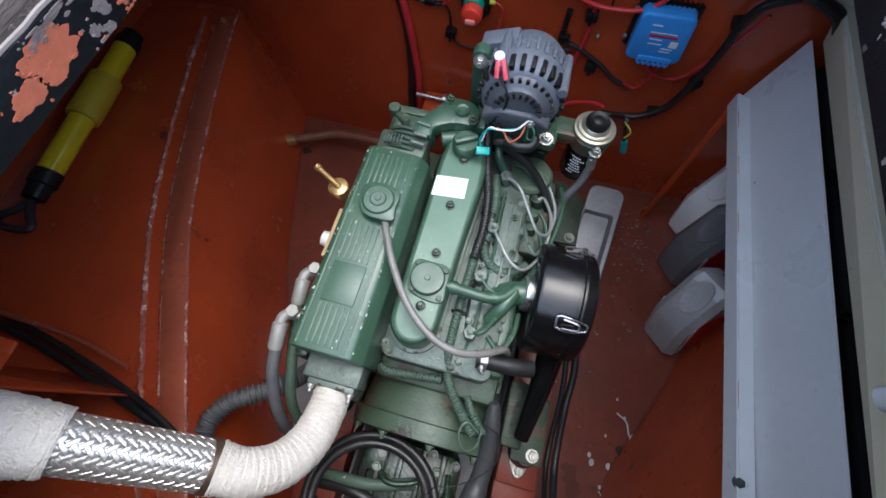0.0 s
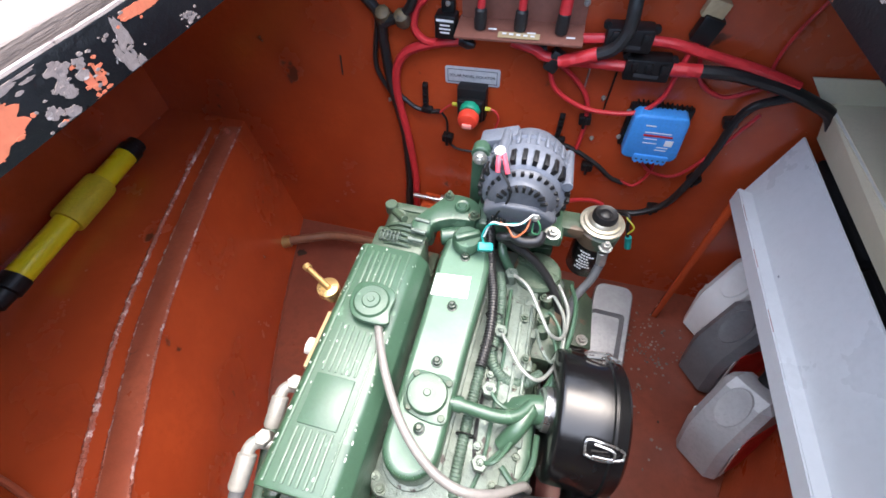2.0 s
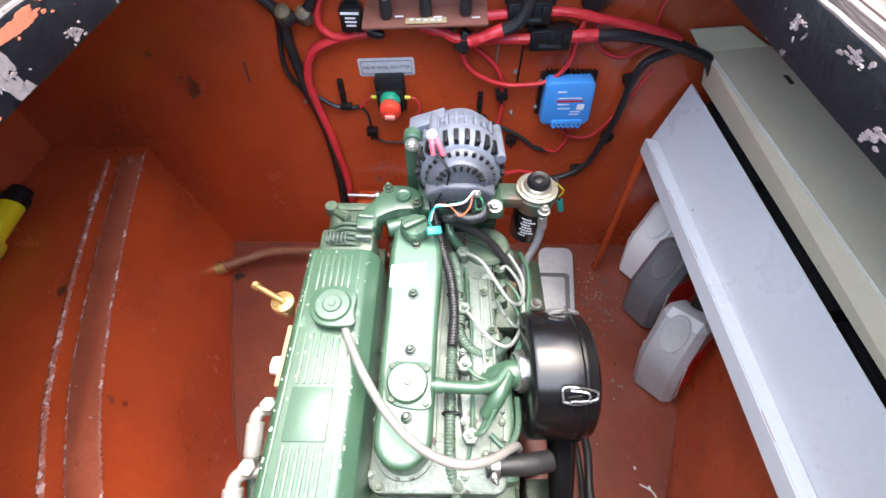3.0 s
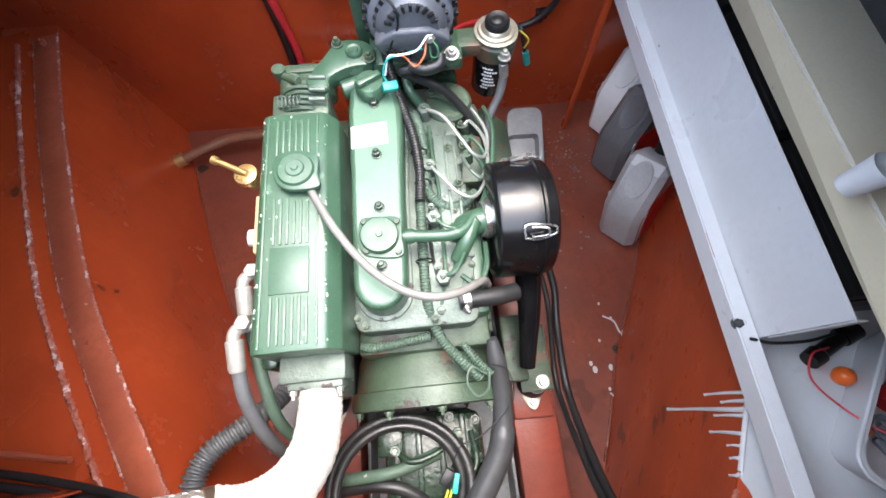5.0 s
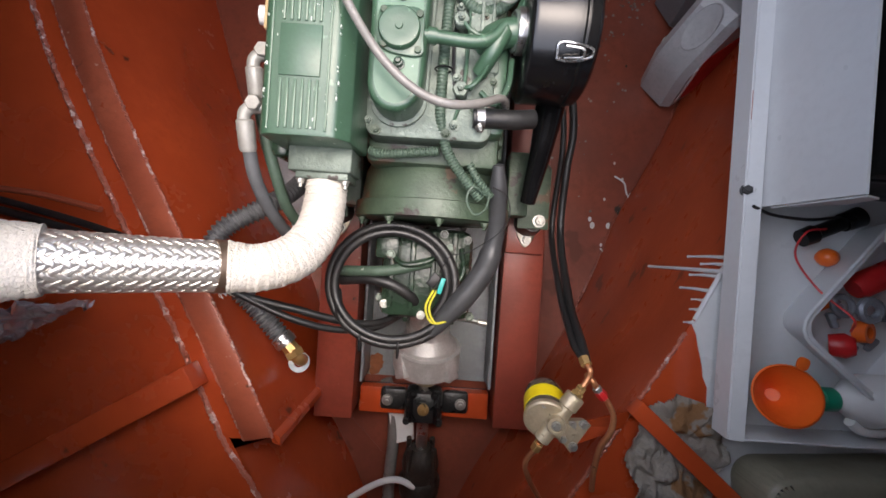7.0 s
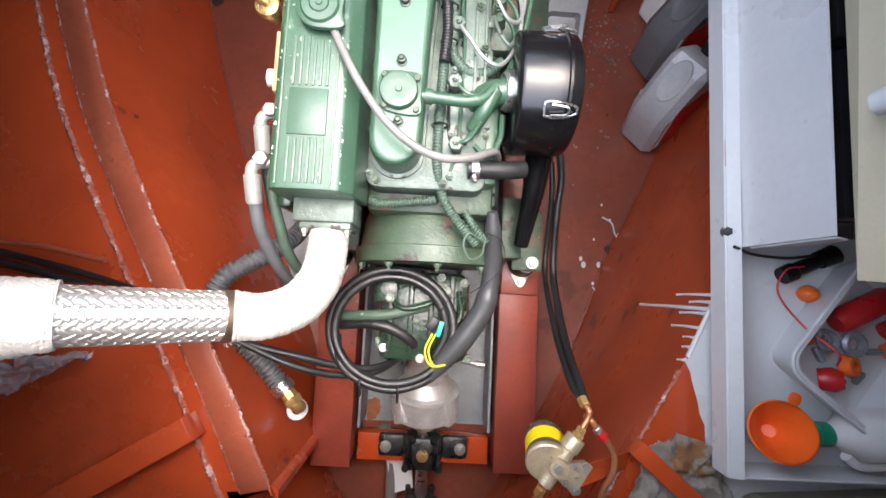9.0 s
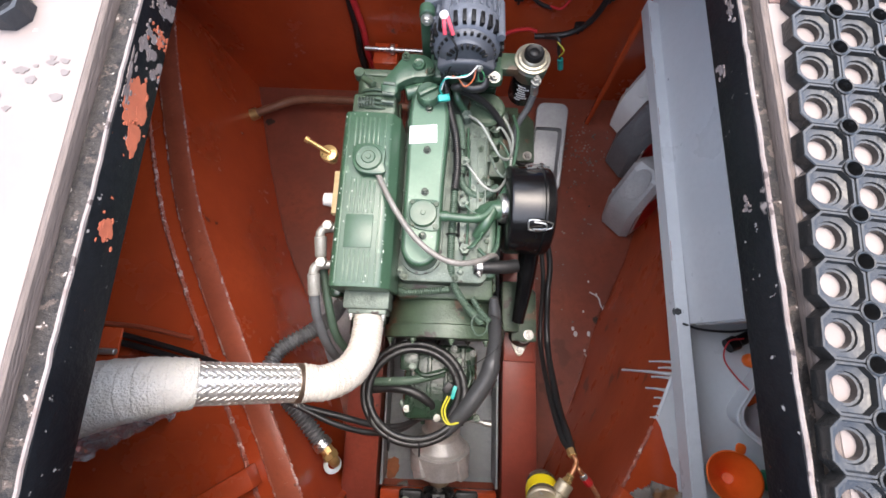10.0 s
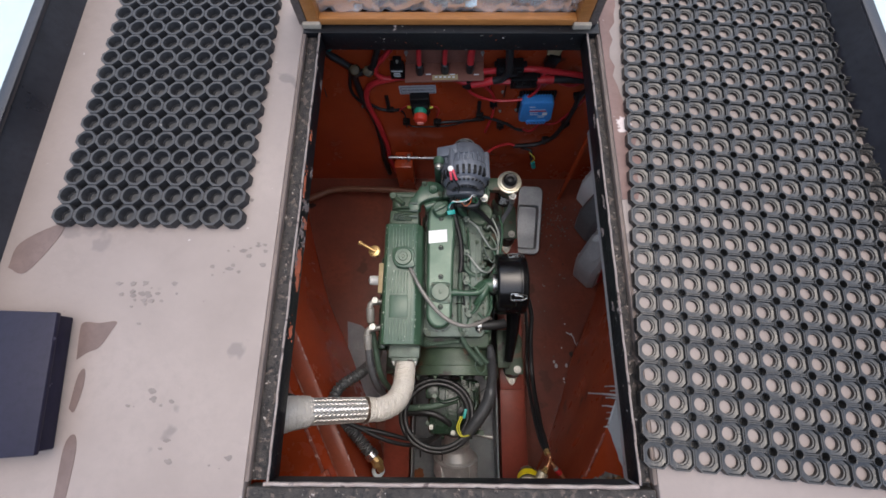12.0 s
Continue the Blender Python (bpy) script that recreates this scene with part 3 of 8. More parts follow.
part("deck_panel", bm, DECK_OLD, deck)
# older brown paint laid bare along the starboard hatch side and stains to port
bm = bmnew()
rng = random.Random(2)
prism(bm, [(0.417, 0.62)] + [(0.455 + 0.022 * noise.noise(Vector((k * 0.9, 0, 0))) + 0.02 * math.sin(k * 0.35), 0.62 + k * 0.03) for k in range(30)] + [(0.417, 1.52)], (DECKZ, DECKZ + 0.0012))
part("worn_paint", bm, DECK_OLD, deck, "patches of older brown paint")
for pts in ([(-0.815, 0.235), (-0.795, 0.25), (-0.772, 0.262), (-0.752, 0.30), (-0.748, 0.318), (-0.785, 0.314), (-0.82, 0.315), (-0.823, 0.29)],
            [(-0.80, -0.20), (-0.755, -0.20), (-0.765, -0.06), (-0.768, 0.05), (-0.78, 0.085), (-0.795, 0.06), (-0.79, -0.05)],
            [(-0.805, 0.135), (-0.792, 0.13), (-0.786, 0.18), (-0.792, 0.215), (-0.803, 0.20)],
            [(-1.03, 0.44), (-0.985, 0.43), (-0.93, 0.52), (-0.94, 0.548), (-1.02, 0.50)]):
    bm = bmnew()
    pp = [(p.x, p.y) for p in spline([(x, y, 0) for x, y in [*pts, pts[0]]], 5)][:-1]
    prism(bm, pp, (DECKZ, DECKZ + 0.001))
    part("wet_stain", bm, DECK_WET, deck, "dark wet brown stain")

rng = random.Random(77)
for cx, cy, w, h_, n_ in ((-0.475, 0.485, 0.05, 0.03, 16), (-0.70, 0.375, 0.06, 0.03, 22), (-0.52, 0.44, 0.05, 0.02, 8), (-0.50, 0.72, 0.03, 0.10, 8), (0.40, 0.80, 0.012, 0.2, 10), (-0.52, 0.04, 0.10, 0.03, 6), (-0.62, 0.16, 0.12, 0.06, 6)):
    for k in range(n_):
        bm = bmnew()
        x, y, r, s = rng.gauss(cx, w / 2), rng.gauss(cy, h_ / 2), rng.uniform(0.0012, 0.0055), rng.random() * 9
        if not 0.42 < abs(x) < 1.03:
            bm.free()
            continue
        prism(bm, [(x + r * (1 + 0.8 * noise.noise(Vector((math.cos(a) + s, math.sin(a), s)))) * math.cos(a) * 1.5, y + r * (1 + 0.8 * noise.noise(Vector((math.cos(a) + s, math.sin(a), s)))) * math.sin(a)) for a in [2 * math.pi * j / 14 for j in range(14)]], (DECKZ, DECKZ + 0.0007 + 0.00002 * k))
        part("small_stain", bm, DECK_DAMP, deck)

hatch = thing("hatch_frame", "chipped black steel hatch coaming with a worn white edge and dirty gutter", "hatch frame", (0, 0, DECKZ), kind="structure")
for side in (-1, 1):
    bm = bmnew()
    box(bm, (side * 0.3745 + 0.006, 0.56, 0.972), (0.007, 1.12, 0.054), 0.001)
    box(bm, (side * 0.393, 0.56, 0.972), (0.03, 1.12, 0.006))
    part("coaming", bm, FRAME_BLACK, hatch)
    bm = bmnew()
    pts = [(0.006 + side * (0.3735 + random.uniform(-0.0008, 0.0008)), 0.56 + 1.12 * (k / 60 - 0.5), 1.0005 + random.uniform(-0.0006, 0.0006)) for k in range(61)]
    tube(bm, pts, 0.0025, 6, smooth_path=False)
    part("worn_edge", bm, EDGE, hatch, "worn white and pink steel edge")
    bm = bmnew()
    box(bm, (side * 0.3925 + 0.003, 0.56, 0.980), (0.027 - side * 0.006, 1.118, 0.012), 0.001)
    part("gutter", bm, GRIT, hatch, "gritty black gutter")
    bm = bmnew()
    box(bm, (side * 0.4105, 0.56, 0.9815), (0.008, 1.119, 0.037), 0.001)
    part("gutter_side", bm, TIMBER, hatch, "weathered brown timber strip")
bm = bmnew()
box(bm, (0, -0.004, 0.972), (0.74, 0.007, 0.054), 0.001)
part("coaming", bm, FRAME_BLACK, hatch)
bm = bmnew()
box(bm, (0, -0.026, 0.978), (0.82, 0.034, 0.036), 0.002)
part("gutter", bm, GRIT, hatch, "dirty brown hatch sill")
bm = bmnew()
tube(bm, [(-0.375 + 0.75 * k / 40, -0.003 + random.uniform(-0.0008, 0.0008), 1.0005) for k in range(41)], 0.004, 6, smooth_path=False)
part("worn_edge", bm, EDGE, hatch, "worn white steel edge")
bm = bmnew()
box(bm, (0, 1.145, 0.968), (0.83, 0.045, 0.064), 0.002)
part("coaming", bm, FRAME_BLACK, hatch)

# flaked patches on the port coaming: orange primer and bare grey
rng = random.Random(31)


def flake(parent, y, z, ry, rz, x, mat, seed):
    """A patch with a ragged outline and loose specks round it, on the upright face of the coaming."""
    layer = itertools.count()

    def ragged(cy, cz, sy, sz, n, key):
        pts = []
        for k in range(n):
            a = 2 * math.pi * k / n
            c, d = math.cos(a), math.sin(a)
            r = 1 + 0.45 * noise.noise(Vector((c * 1.3 + key, d * 1.3, key * 3.1))) + 0.28 * noise.noise(Vector((c * 3 + key, d * 3, 2))) + 0.1 * noise.noise(Vector((c * 11, d * 11 + key, 5)))
            pts.append((cy + sy * r * c, min(0.9965, max(0.947, cz + sz * r * d))))
        tmp = bmesh.new()
        prism(tmp, pts, (0, 0.0005 + 0.00006 * next(layer)))
        for v in tmp.verts:
            v.co = Vector((x + (v.co.z if x < 0 else -v.co.z), v.co.x, v.co.y))
        return tmp
    bm = bmnew()
    if mat is PRIMER:
        join(bm, ragged(y, z, ry, rz, 64, seed))
    else:
        for k in range(9):
            w = rng.uniform(0.15, 0.5)
            join(bm, ragged(y + ry * rng.uniform(-0.9, 0.9), z + rz * rng.uniform(-0.9, 0.9), ry * w, rz * w, 22, seed + k))
    for k in range(12):
        w = rng.uniform(0.0005, 0.0018)
        join(bm, ragged(y + ry * rng.uniform(-1.7, 1.7), z + rz * rng.uniform(-1.6, 1.6), w * rng.uniform(1, 3), w, 10, seed + 20 + k))
    tagged(part("paint_flake", bm, mat, parent, "flaked patch"), "flaked patch", kind="stuff")


PRIMER = material("orange_primer", (0.55, 0.15, 0.075), (0.45, 0.11, 0.055), 0.6, scale=30, fine=90, bump=0.2, spots=[((0.3, 0.25, 0.22), 50.0, 0.72)])
BARE = material("bare_grey_patch", (0.22, 0.175, 0.16), (0.15, 0.115, 0.105), 0.7, scale=40, fine=120, bump=0.4, spots=[((0.36, 0.31, 0.29), 60.0, 0.62)])
for k, (y, z, ry, rz, mt) in enumerate(((0.462, 0.976, 0.032, 0.018, PRIMER), (0.420, 0.966, 0.022, 0.010, PRIMER), (0.52, 0.953, 0.016, 0.013, BARE), (0.545, 0.975, 0.02, 0.014, BARE), (0.612, 0.962, 0.014, 0.026, BARE),
                                       (0.56, 0.963, 0.004, 0.013, PRIMER), (0.572, 0.962, 0.003, 0.01, PRIMER), (0.49, 0.992, 0.03, 0.005, BARE), (0.66, 0.990, 0.03, 0.006, PRIMER), (0.30, 0.975, 0.012, 0.01, PRIMER), (0.71, 0.955, 0.008, 0.006, BARE), (0.80, 0.985, 0.012, 0.006, PRIMER))):
    flake(hatch, y, z, ry, rz, -0.3649, mt, k + 1.0)
for k, (y, z, ry, rz, mt) in enumerate(((0.70, 0.975, 0.006, 0.004, BARE), (0.55, 0.96, 0.005, 0.006, BARE), (0.62, 0.988, 0.012, 0.003, BARE), (0.36, 0.97, 0.006, 0.005, BARE), (0.85, 0.988, 0.010, 0.003, BARE))):
    flake(hatch, y, z, ry, rz, 0.3769, mt, k + 21.0)

# raised hatch board standing at the forward edge
board = thing("hatch_board", "raised wooden hatch board lined with crumpled silver insulation foil", "hatch board", (0, 1.15, DECKZ))
for x in (-0.385, 0.365):
    bm = bmnew()
    box(bm, (x, 1.165, 1.40), (0.035, 0.035, 0.80), 0.003)
    part("frame_stile", bm, ORANGE_WOOD, board, "varnished wooden stile")
for z in (1.013, 1.78):
    bm = bmnew()
    box(bm, (-0.01, 1.160, z), (0.715, 0.026, 0.022), 0.003)
    part("frame_rail", bm, ORANGE_WOOD, board, "varnished wooden rail")
for x in (-0.416, 0.396):
    bm = bmnew()
    box(bm, (x, 1.175, 1.40), (0.024, 0.05, 0.80), 0.003)
    part("side_board", bm, TIMBER, board, "dark brown painted edge board")
bm = bmnew()
rng = random.Random(5)
nx, nz = 46, 46
grid = [[bm.verts.new((-0.375 + 0.73 * i / nx, 1.178 + 0.012 * noise.noise(Vector((i * 0.45, j * 0.35, 1.3))) + 0.011 * noise.noise(Vector((i * 0.8, j * 1.2, 4))), 1.02 + 0.76 * j / nz)) for i in range(nx + 1)] for j in range(nz + 1)]
for j in range(nz):
    for i in range(nx):
        bm.faces.new((grid[j][i], grid[j][i + 1], grid[j + 1][i + 1], grid[j + 1][i]))
part("foil_lining", bm, FOIL, board, "crumpled silver foil", smooth=25)
bm = bmnew()
box(bm, (-0.01, 1.207, 1.40), (0.86, 0.012, 0.82), 0.002)
part("back_panel", bm, TIMBER, board)
for x in (-0.39, 0.365):
    bm = bmnew()
    box(bm, (x, 1.142, 1.005), (0.05, 0.012, 0.02), 0.002)
    part("corner_block", bm, material("pale_block_%d" % (x > 0), (0.42, 0.36, 0.28), (0.3, 0.25, 0.2), 0.7, scale=30), board, "pale worn corner block")

# bulwarks
for side, nm in ((-1, "port"), (1, "starboard")):
    b = thing("bulwark", "black painted steel bulwark with a pale blue capping at the deck edge", "bulwark", (side * 1.06, 0.5, DECKZ), kind="structure")
    bm = bmnew()
    slab(bm, [(side * 1.05, -0.9, 0.985), (side * 1.05, 1.9, 0.985), (side * 1.078, 1.9, 1.075), (side * 1.078, -0.9, 1.075)], 0.008)
    box(bm, (side * 1.088, 0.5, 1.076), (0.03, 2.8, 0.012), 0.003)
    part("inner_face", bm, material("bulwark_black", (0.012, 0.012, 0.016), (0.02, 0.02, 0.026), 0.35, scale=6, fine=60, bump=0.1, spots=[((0.3, 0.3, 0.32), 60.0, 0.76)]), b)
    bm = bmnew()
    slab(bm, [(side * 1.105, -0.9, 1.068), (side * 1.105, 1.9, 1.068), (side * 1.45, 1.9, 0.98), (side * 1.45, -0.9, 0.98)], 0.01)
    part("outer_face", bm, PALE_BLUE, b, "pale blue painted outer side")

# navy step at the port side
step = thing("step_box", "low dark navy painted box standing on the deck", "box", (-0.93, 0.18, DECKZ))
bm = bmnew()
prism(bm, [(-1.03, 0.040), (-0.814, 0.058), (-0.846, 0.326), (-1.03, 0.331)], (DECKZ, DECKZ + 0.038), 0.003)
part("base", bm, NAVY, step)
bm = bmnew()
prism(bm, [(-1.034, 0.035), (-0.808, 0.053), (-0.840, 0.331), (-1.034, 0.336)], (DECKZ + 0.038, DECKZ + 0.05), 0.003)
part("lid", bm, NAVY, step, "navy lid with worn edges")

# rubber ring mats
def ring_mat(name, cols, rows, pitch, at, turn, raised, mat, label):
    """Octagonal rings side by side; raised: tall open rings, otherwise a web with round holes and small corner holes."""
    verts, faces = [], []
    n = 16
    half = pitch * 0.5
    for i in range(cols):
        for j in range(rows):
            cx, cy = (i + 0.5) * pitch, (j + 0.5) * pitch
            jit = random.uniform(-0.0006, 0.0006)
            cut = 0.30 if raised else 0.22
            base = len(verts)

            def octagon(s, z):
                c = half * s
                k = c * (1 - 2 * cut)
                pts = [(c, -k), (c, k), (k, c), (-k, c), (-c, k), (-c, -k), (-k, -c), (k, -c)]
                out = []
                for a in range(8):
                    p, q = pts[a], pts[(a + 1) % 8]
                    out += [(p[0], p[1]), ((p[0] + q[0]) / 2, (p[1] + q[1]) / 2)]
                return [(cx + x, cy + y, z) for x, y in out]

            def circle(r, z):
                return [(cx + r * math.cos(2 * math.pi * a / n - 0.43), cy + r * math.sin(2 * math.pi * a / n - 0.43), z) for a in range(n)]

            if raised:
                rings = [octagon(1.0, 0.0), octagon(1.0, 0.017), octagon(0.95, 0.021 + jit), circle(half * 0.76, 0.021 + jit), circle(half * 0.71, 0.018),
                         circle(half * 0.64, 0.004), circle(half * 0.58, 0.0045), circle(half * 0.50, 0.001), circle(half * 0.40, 0.0004)]
            else:
                rings = [octagon(1.0, 0.0), octagon(1.0, 0.0145), octagon(0.97, 0.016 + jit), octagon(0.88, 0.016 + jit), octagon(0.83, 0.0105), octagon(0.74, 0.0098), circle(half * 0.66, 0.0092),
                         circle(half * 0.63, 0.0070), circle(half * 0.53, 0.0066), circle(half * 0.51, 0.0002)]
            for r in rings:
                verts += r
            for a in range(len(rings) - 1):
                for k in range(n):
                    p, q = base + a * n + k, base + a * n + (k + 1) % n
                    faces.append((p, q, q + n, p + n))
            if raised:
                s = base + (len(rings) - 1) * n
                faces.append(tuple(s + k for k in range(n)))
            if i < cols - 1 and j < rows - 1:
                s, d = len(verts), half * 2 * cut
                x, y = cx + half, cy + half
                verts += [(x - d, y, 0.0), (x, y - d, 0.0), (x + d, y, 0.0), (x, y + d, 0.0)]
                faces.append((s, s + 1, s + 2, s + 3))
                if not raised:
                    s = len(verts)
                    for r, z in ((0.43, 0.013), (0.42, 0.0172), (0.37, 0.0182), (0.33, 0.0176), (0.31, 0.0015)):
                        verts += [(x + half * r * math.cos(2 * math.pi * a / n), y + half * r * math.sin(2 * math.pi * a / n), z) for a in range(n)]
                    for a in range(4):
                        faces += [(s + a * n + k, s + a * n + (k + 1) % n, s + (a + 1) * n + (k + 1) % n, s + (a + 1) * n + k) for k in range(n)]
                    faces.append(tuple(s + 4 * n + k for k in range(n)))
    me = bpy.data.meshes.new(name)
    me.from_pydata(verts, [], faces)
    bm = bmesh.new()
    bm.from_mesh(me)
    bmesh.ops.remove_doubles(bm, verts=bm.verts[:], dist=0.0003)
    bm.to_mesh(me)
    bm.free()
    me.materials.append(mat)
    me.shade_smooth()
    me.set_sharp_from_angle(angle=radians(35))
    ob = new(name, me)
    ob.matrix_world = pose(*at, 0, 0, turn)
    return tagged(ob, label, "rubber mat", "deck mats")


ring_mat("ring_mat", 9, 16, 0.0503, (-0.945, 0.542, DECKZ + 0.0005), -0.5, True, MAT_RUBBER, "black rubber mat of raised octagonal rings on the deck")
ring_mat("ring_mat", 12, 27, 0.0515, (0.383, 0.035, DECKZ + 0.0005), -4.6, False, MAT_WORN, "large worn grey-black rubber mat with round holes on the deck")

# water round the boat
bm = bmnew()
o = [(-60, -60), (60, -60), (60, 60), (-60, 60)]
h = [(-1.179, -0.859), (1.179, -0.859), (1.179, 1.259), (-1.179, 1.259)]
vo, vh = [bm.verts.new((x, y, 0.3)) for x, y in o], [bm.verts.new((x, y, 0.3)) for x, y in h]
for k in range(4):
    bm.faces.new((vo[k], vo[(k + 1) % 4], vh[(k + 1) % 4], vh[k]))
solo("water", bm, WATER, "dull green canal water round the boat", "water", kind="structure")

# ---- the engine ----
engine = thing("marine_diesel_engine", "green painted four-cylinder marine diesel engine on the red beds", "engine", (0.03, 0.45, 0.045))


def ribbed_block(bm, x0, x1, y0, y1, z0, z1):
    box(bm, ((x0 + x1) / 2, (y0 + y1) / 2, (z0 + z1) / 2), (x1 - x0, y1 - y0, z1 - z0), 0.012)


bm = bmnew()
ribbed_block(bm, -0.095, 0.150, 0.30, 0.86, 0.06, 0.40)
block = part("engine_block", bm, GREEN_DIRTY, engine)
for k in range(5):
    bm = bmnew()
    box(bm, (0.028, 0.36 + 0.105 * k, 0.25), (0.262, 0.022, 0.26), 0.005)
    part("block_web", bm, GREEN_DIRTY, block)
bm = bmnew()
box(bm, (0.028, 0.58, 0.33), (0.27, 0.50, 0.03), 0.006)
part("deck_flange", bm, GREEN_DIRTY, block)
bm = bmnew()
ribbed_block(bm, -0.08, 0.135, 0.33, 0.83, -0.06, 0.08)
part("sump", bm, GREEN_DARK, engine)

bm = bmnew()
prism(bm, rounded(-0.09, 0.335, 0.128, 0.845, 0.02), (0.398, 0.452), 0.006)
for k in range(7):
    box(bm, (0.118, 0.40 + 0.065 * k, 0.43), (0.03, 0.022, 0.05), 0.004)
box(bm, (0.10, 0.61, 0.452), (0.045, 0.21, 0.02), 0.004)
box(bm, (0.10, 0.61, 0.464), (0.006, 0.20, 0.006), 0.001)
box(bm, (0.118, 0.61, 0.464), (0.004, 0.20, 0.006), 0.001)
head = part("cylinder_head", bm, ALU_GREEN, engine, "grey-green cylinder head casting")
for y in (0.36, 0.44, 0.56, 0.68, 0.80):
    for x, r in ((0.062, 0.0075), (-0.084, 0.006)):
        bm = bmnew()
        hexbolt(bm, (x, y, 0.452), r=r)
        part("head_bolt", bm, ALU_GREEN, head)

# rocker cover with rounded ends
bm = bmnew()
plan = []
for k in range(13):
    a = math.pi + math.pi * k / 12
    plan.append((-0.0335 + 0.044 * math.cos(a), 0.404 + 0.046 * math.sin(a)))
plan += [(0.0165, 0.60), (0.0225, 0.70), (0.0225, 0.74), (0.014, 0.80), (-0.004, 0.828), (-0.058, 0.828), (-0.074, 0.80), (-0.079, 0.74), (-0.077, 0.60)]
prism(bm, plan, (0.452, 0.5225), 0.011, seg=4)
rocker = part("rocker_cover", bm, GREEN, engine, "glossy green rocker cover")
# thin paler sheet on the flat top, painting in the sky's reflection
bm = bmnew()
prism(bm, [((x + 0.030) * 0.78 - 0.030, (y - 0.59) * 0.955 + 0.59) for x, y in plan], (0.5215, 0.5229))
part("sheen_top", bm, GREEN_SHEEN, rocker, "pale grey-green top with sky sheen put into its colour")
bm = bmnew()
prism(bm, [((x + 0.0285) * 1.12 - 0.0285, (y - 0.59) * 1.03 + 0.59) for x, y in plan], (0.45, 0.458), 0.002)
part("rocker_gasket_rim", bm, ALU_GREEN, rocker)
for y in (0.752, 0.641, 0.535, 0.429):
    bm = bmnew()
    lathe(bm, (-0.0285, y, 0.5222), (-0.0285, y, 0.538), [(0, 0), (0, 0.0095), (0.15, 0.0095), (0.2, 0.007), (0.75, 0.007), (0.8, 0.0045), (1, 0.0035), (1, 0)], 12)
    part("cover_nut", bm, GREEN_DARK, rocker)
bm = bmnew()
prism(bm, [(-0.073, 0.657), (-0.006, 0.664), (-0.008, 0.711), (-0.0735, 0.704)], (0.5229, 0.5236))
part("sticker", bm, PAPER, rocker, "blank white sticker")
bm = bmnew()
prism(bm, [(p.x, p.y) for p in spline([(-0.067, 0.475, 0), (-0.06, 0.512, 0), (-0.028, 0.515, 0), (0.004, 0.51, 0), (0.007, 0.47, 0), (0.006, 0.443, 0), (-0.028, 0.442, 0), (-0.058, 0.452, 0), (-0.067, 0.475, 0)], 4)][:-1], (0.5226, 0.529), 0.001)
lathe(bm, (-0.0295, 0.4795, 0.528), (-0.0295, 0.4795, 0.541), [(0, 0.032), (0.75, 0.032), (0.95, 0.030), (1, 0.026), (0.93, 0.012), (0.93, 0.006), (1.1, 0.005), (1.1, 0)], 32)
plate = part("breather_cover", bm, GREEN, rocker, "round green breather cover")
for x, y in ((-0.055, 0.507), (0.0, 0.503), (0.0, 0.449), (-0.052, 0.455)):
    bm = bmnew()
    rod(bm, (x, y, 0.529), (x, y, 0.534), 0.0055, seg=10)
    part("cover_screw", bm, GREEN_DIRTY, rocker)
bm = bmnew()
lathe(bm, (-0.032, 0.782, 0.52), (-0.032, 0.782, 0.552), [(0, 0), (0, 0.024), (0.3, 0.024), (0.35, 0.029), (0.85, 0.029), (1, 0.025), (1, 0)], 24)
box(bm, (-0.032, 0.782, 0.556), (0.050, 0.014, 0.014), 0.004, (0, 0, 30))
part("oil_filler_cap", bm, GREEN, rocker, "green oil filler cap")

# heat exchanger box
bm = bmnew()
section = [(-0.228, 0.43), (-0.228, 0.540), (-0.221, 0.549), (-0.212, 0.552), (-0.122, 0.552), (-0.112, 0.549), (-0.094, 0.525), (-0.086, 0.43)]
tmp = bmesh.new()
prism(tmp, section, (0, 0.42), 0.004)
join(bm, tmp, Matrix.Translation((0, 0.722, 0)) @ pose(0, 0, 0, 90, 0, 0))
hx = part("heat_exchanger", bm, GREEN, engine, "green ribbed heat exchanger housing")
for k in range(6):
    x = -0.196 + 0.0108 * k
    for y0, y1 in ((0.312, 0.385), (0.470, 0.552) if k < 3 else (0.470, 0.546), (0.630, 0.706)):
        bm = bmnew()
        box(bm, (x, (y0 + y1) / 2, 0.5525), (0.0042, y1 - y0, 0.005), 0.0012)
        part("rib", bm, GREEN_WORN, hx)
for x in (-0.2125, -0.1265):
    bm = bmnew()
    box(bm, (x, 0.512, 0.5522), (0.0035, 0.405, 0.004), 0.001)
    part("rib", bm, GREEN_WORN, hx)
bm = bmnew()
box(bm, (-0.1695, 0.427, 0.5525), (0.062, 0.076, 0.004), 0.0015)
part("name_panel", bm, material("panel_green", (0.05, 0.105, 0.066), (0.04, 0.086, 0.052), 0.5, scale=9, fine=160, bump=0.12, spots=[((0.4, 0.45, 0.4), 60.0, 0.74)], coat=0.4), hx)
rng = random.Random(40)
bm = bmnew()
for k in range(95):
    x = rng.choice((-0.2195, -0.2135, -0.1265, -0.1125)) + rng.gauss(0, 0.0012) if k < 70 else rng.uniform(-0.21, -0.12)
    y, r = rng.uniform(0.305, 0.718), rng.uniform(0.0005, 0.0017)
    prism(bm, disc(r, 6, x, y, rng.uniform(0.5, 1.0), rng.uniform(0.8, 2.4), rng.random()), (0.5475 if x < -0.217 or x > -0.115 else 0.5515, 0.5526 if k < 70 else 0.5524))
tagged(part("chipped_paint", bm, material("pale_chips", (0.5, 0.54, 0.48), (0.35, 0.4, 0.35), 0.6), hx), "pale chips in the green paint", kind="stuff")
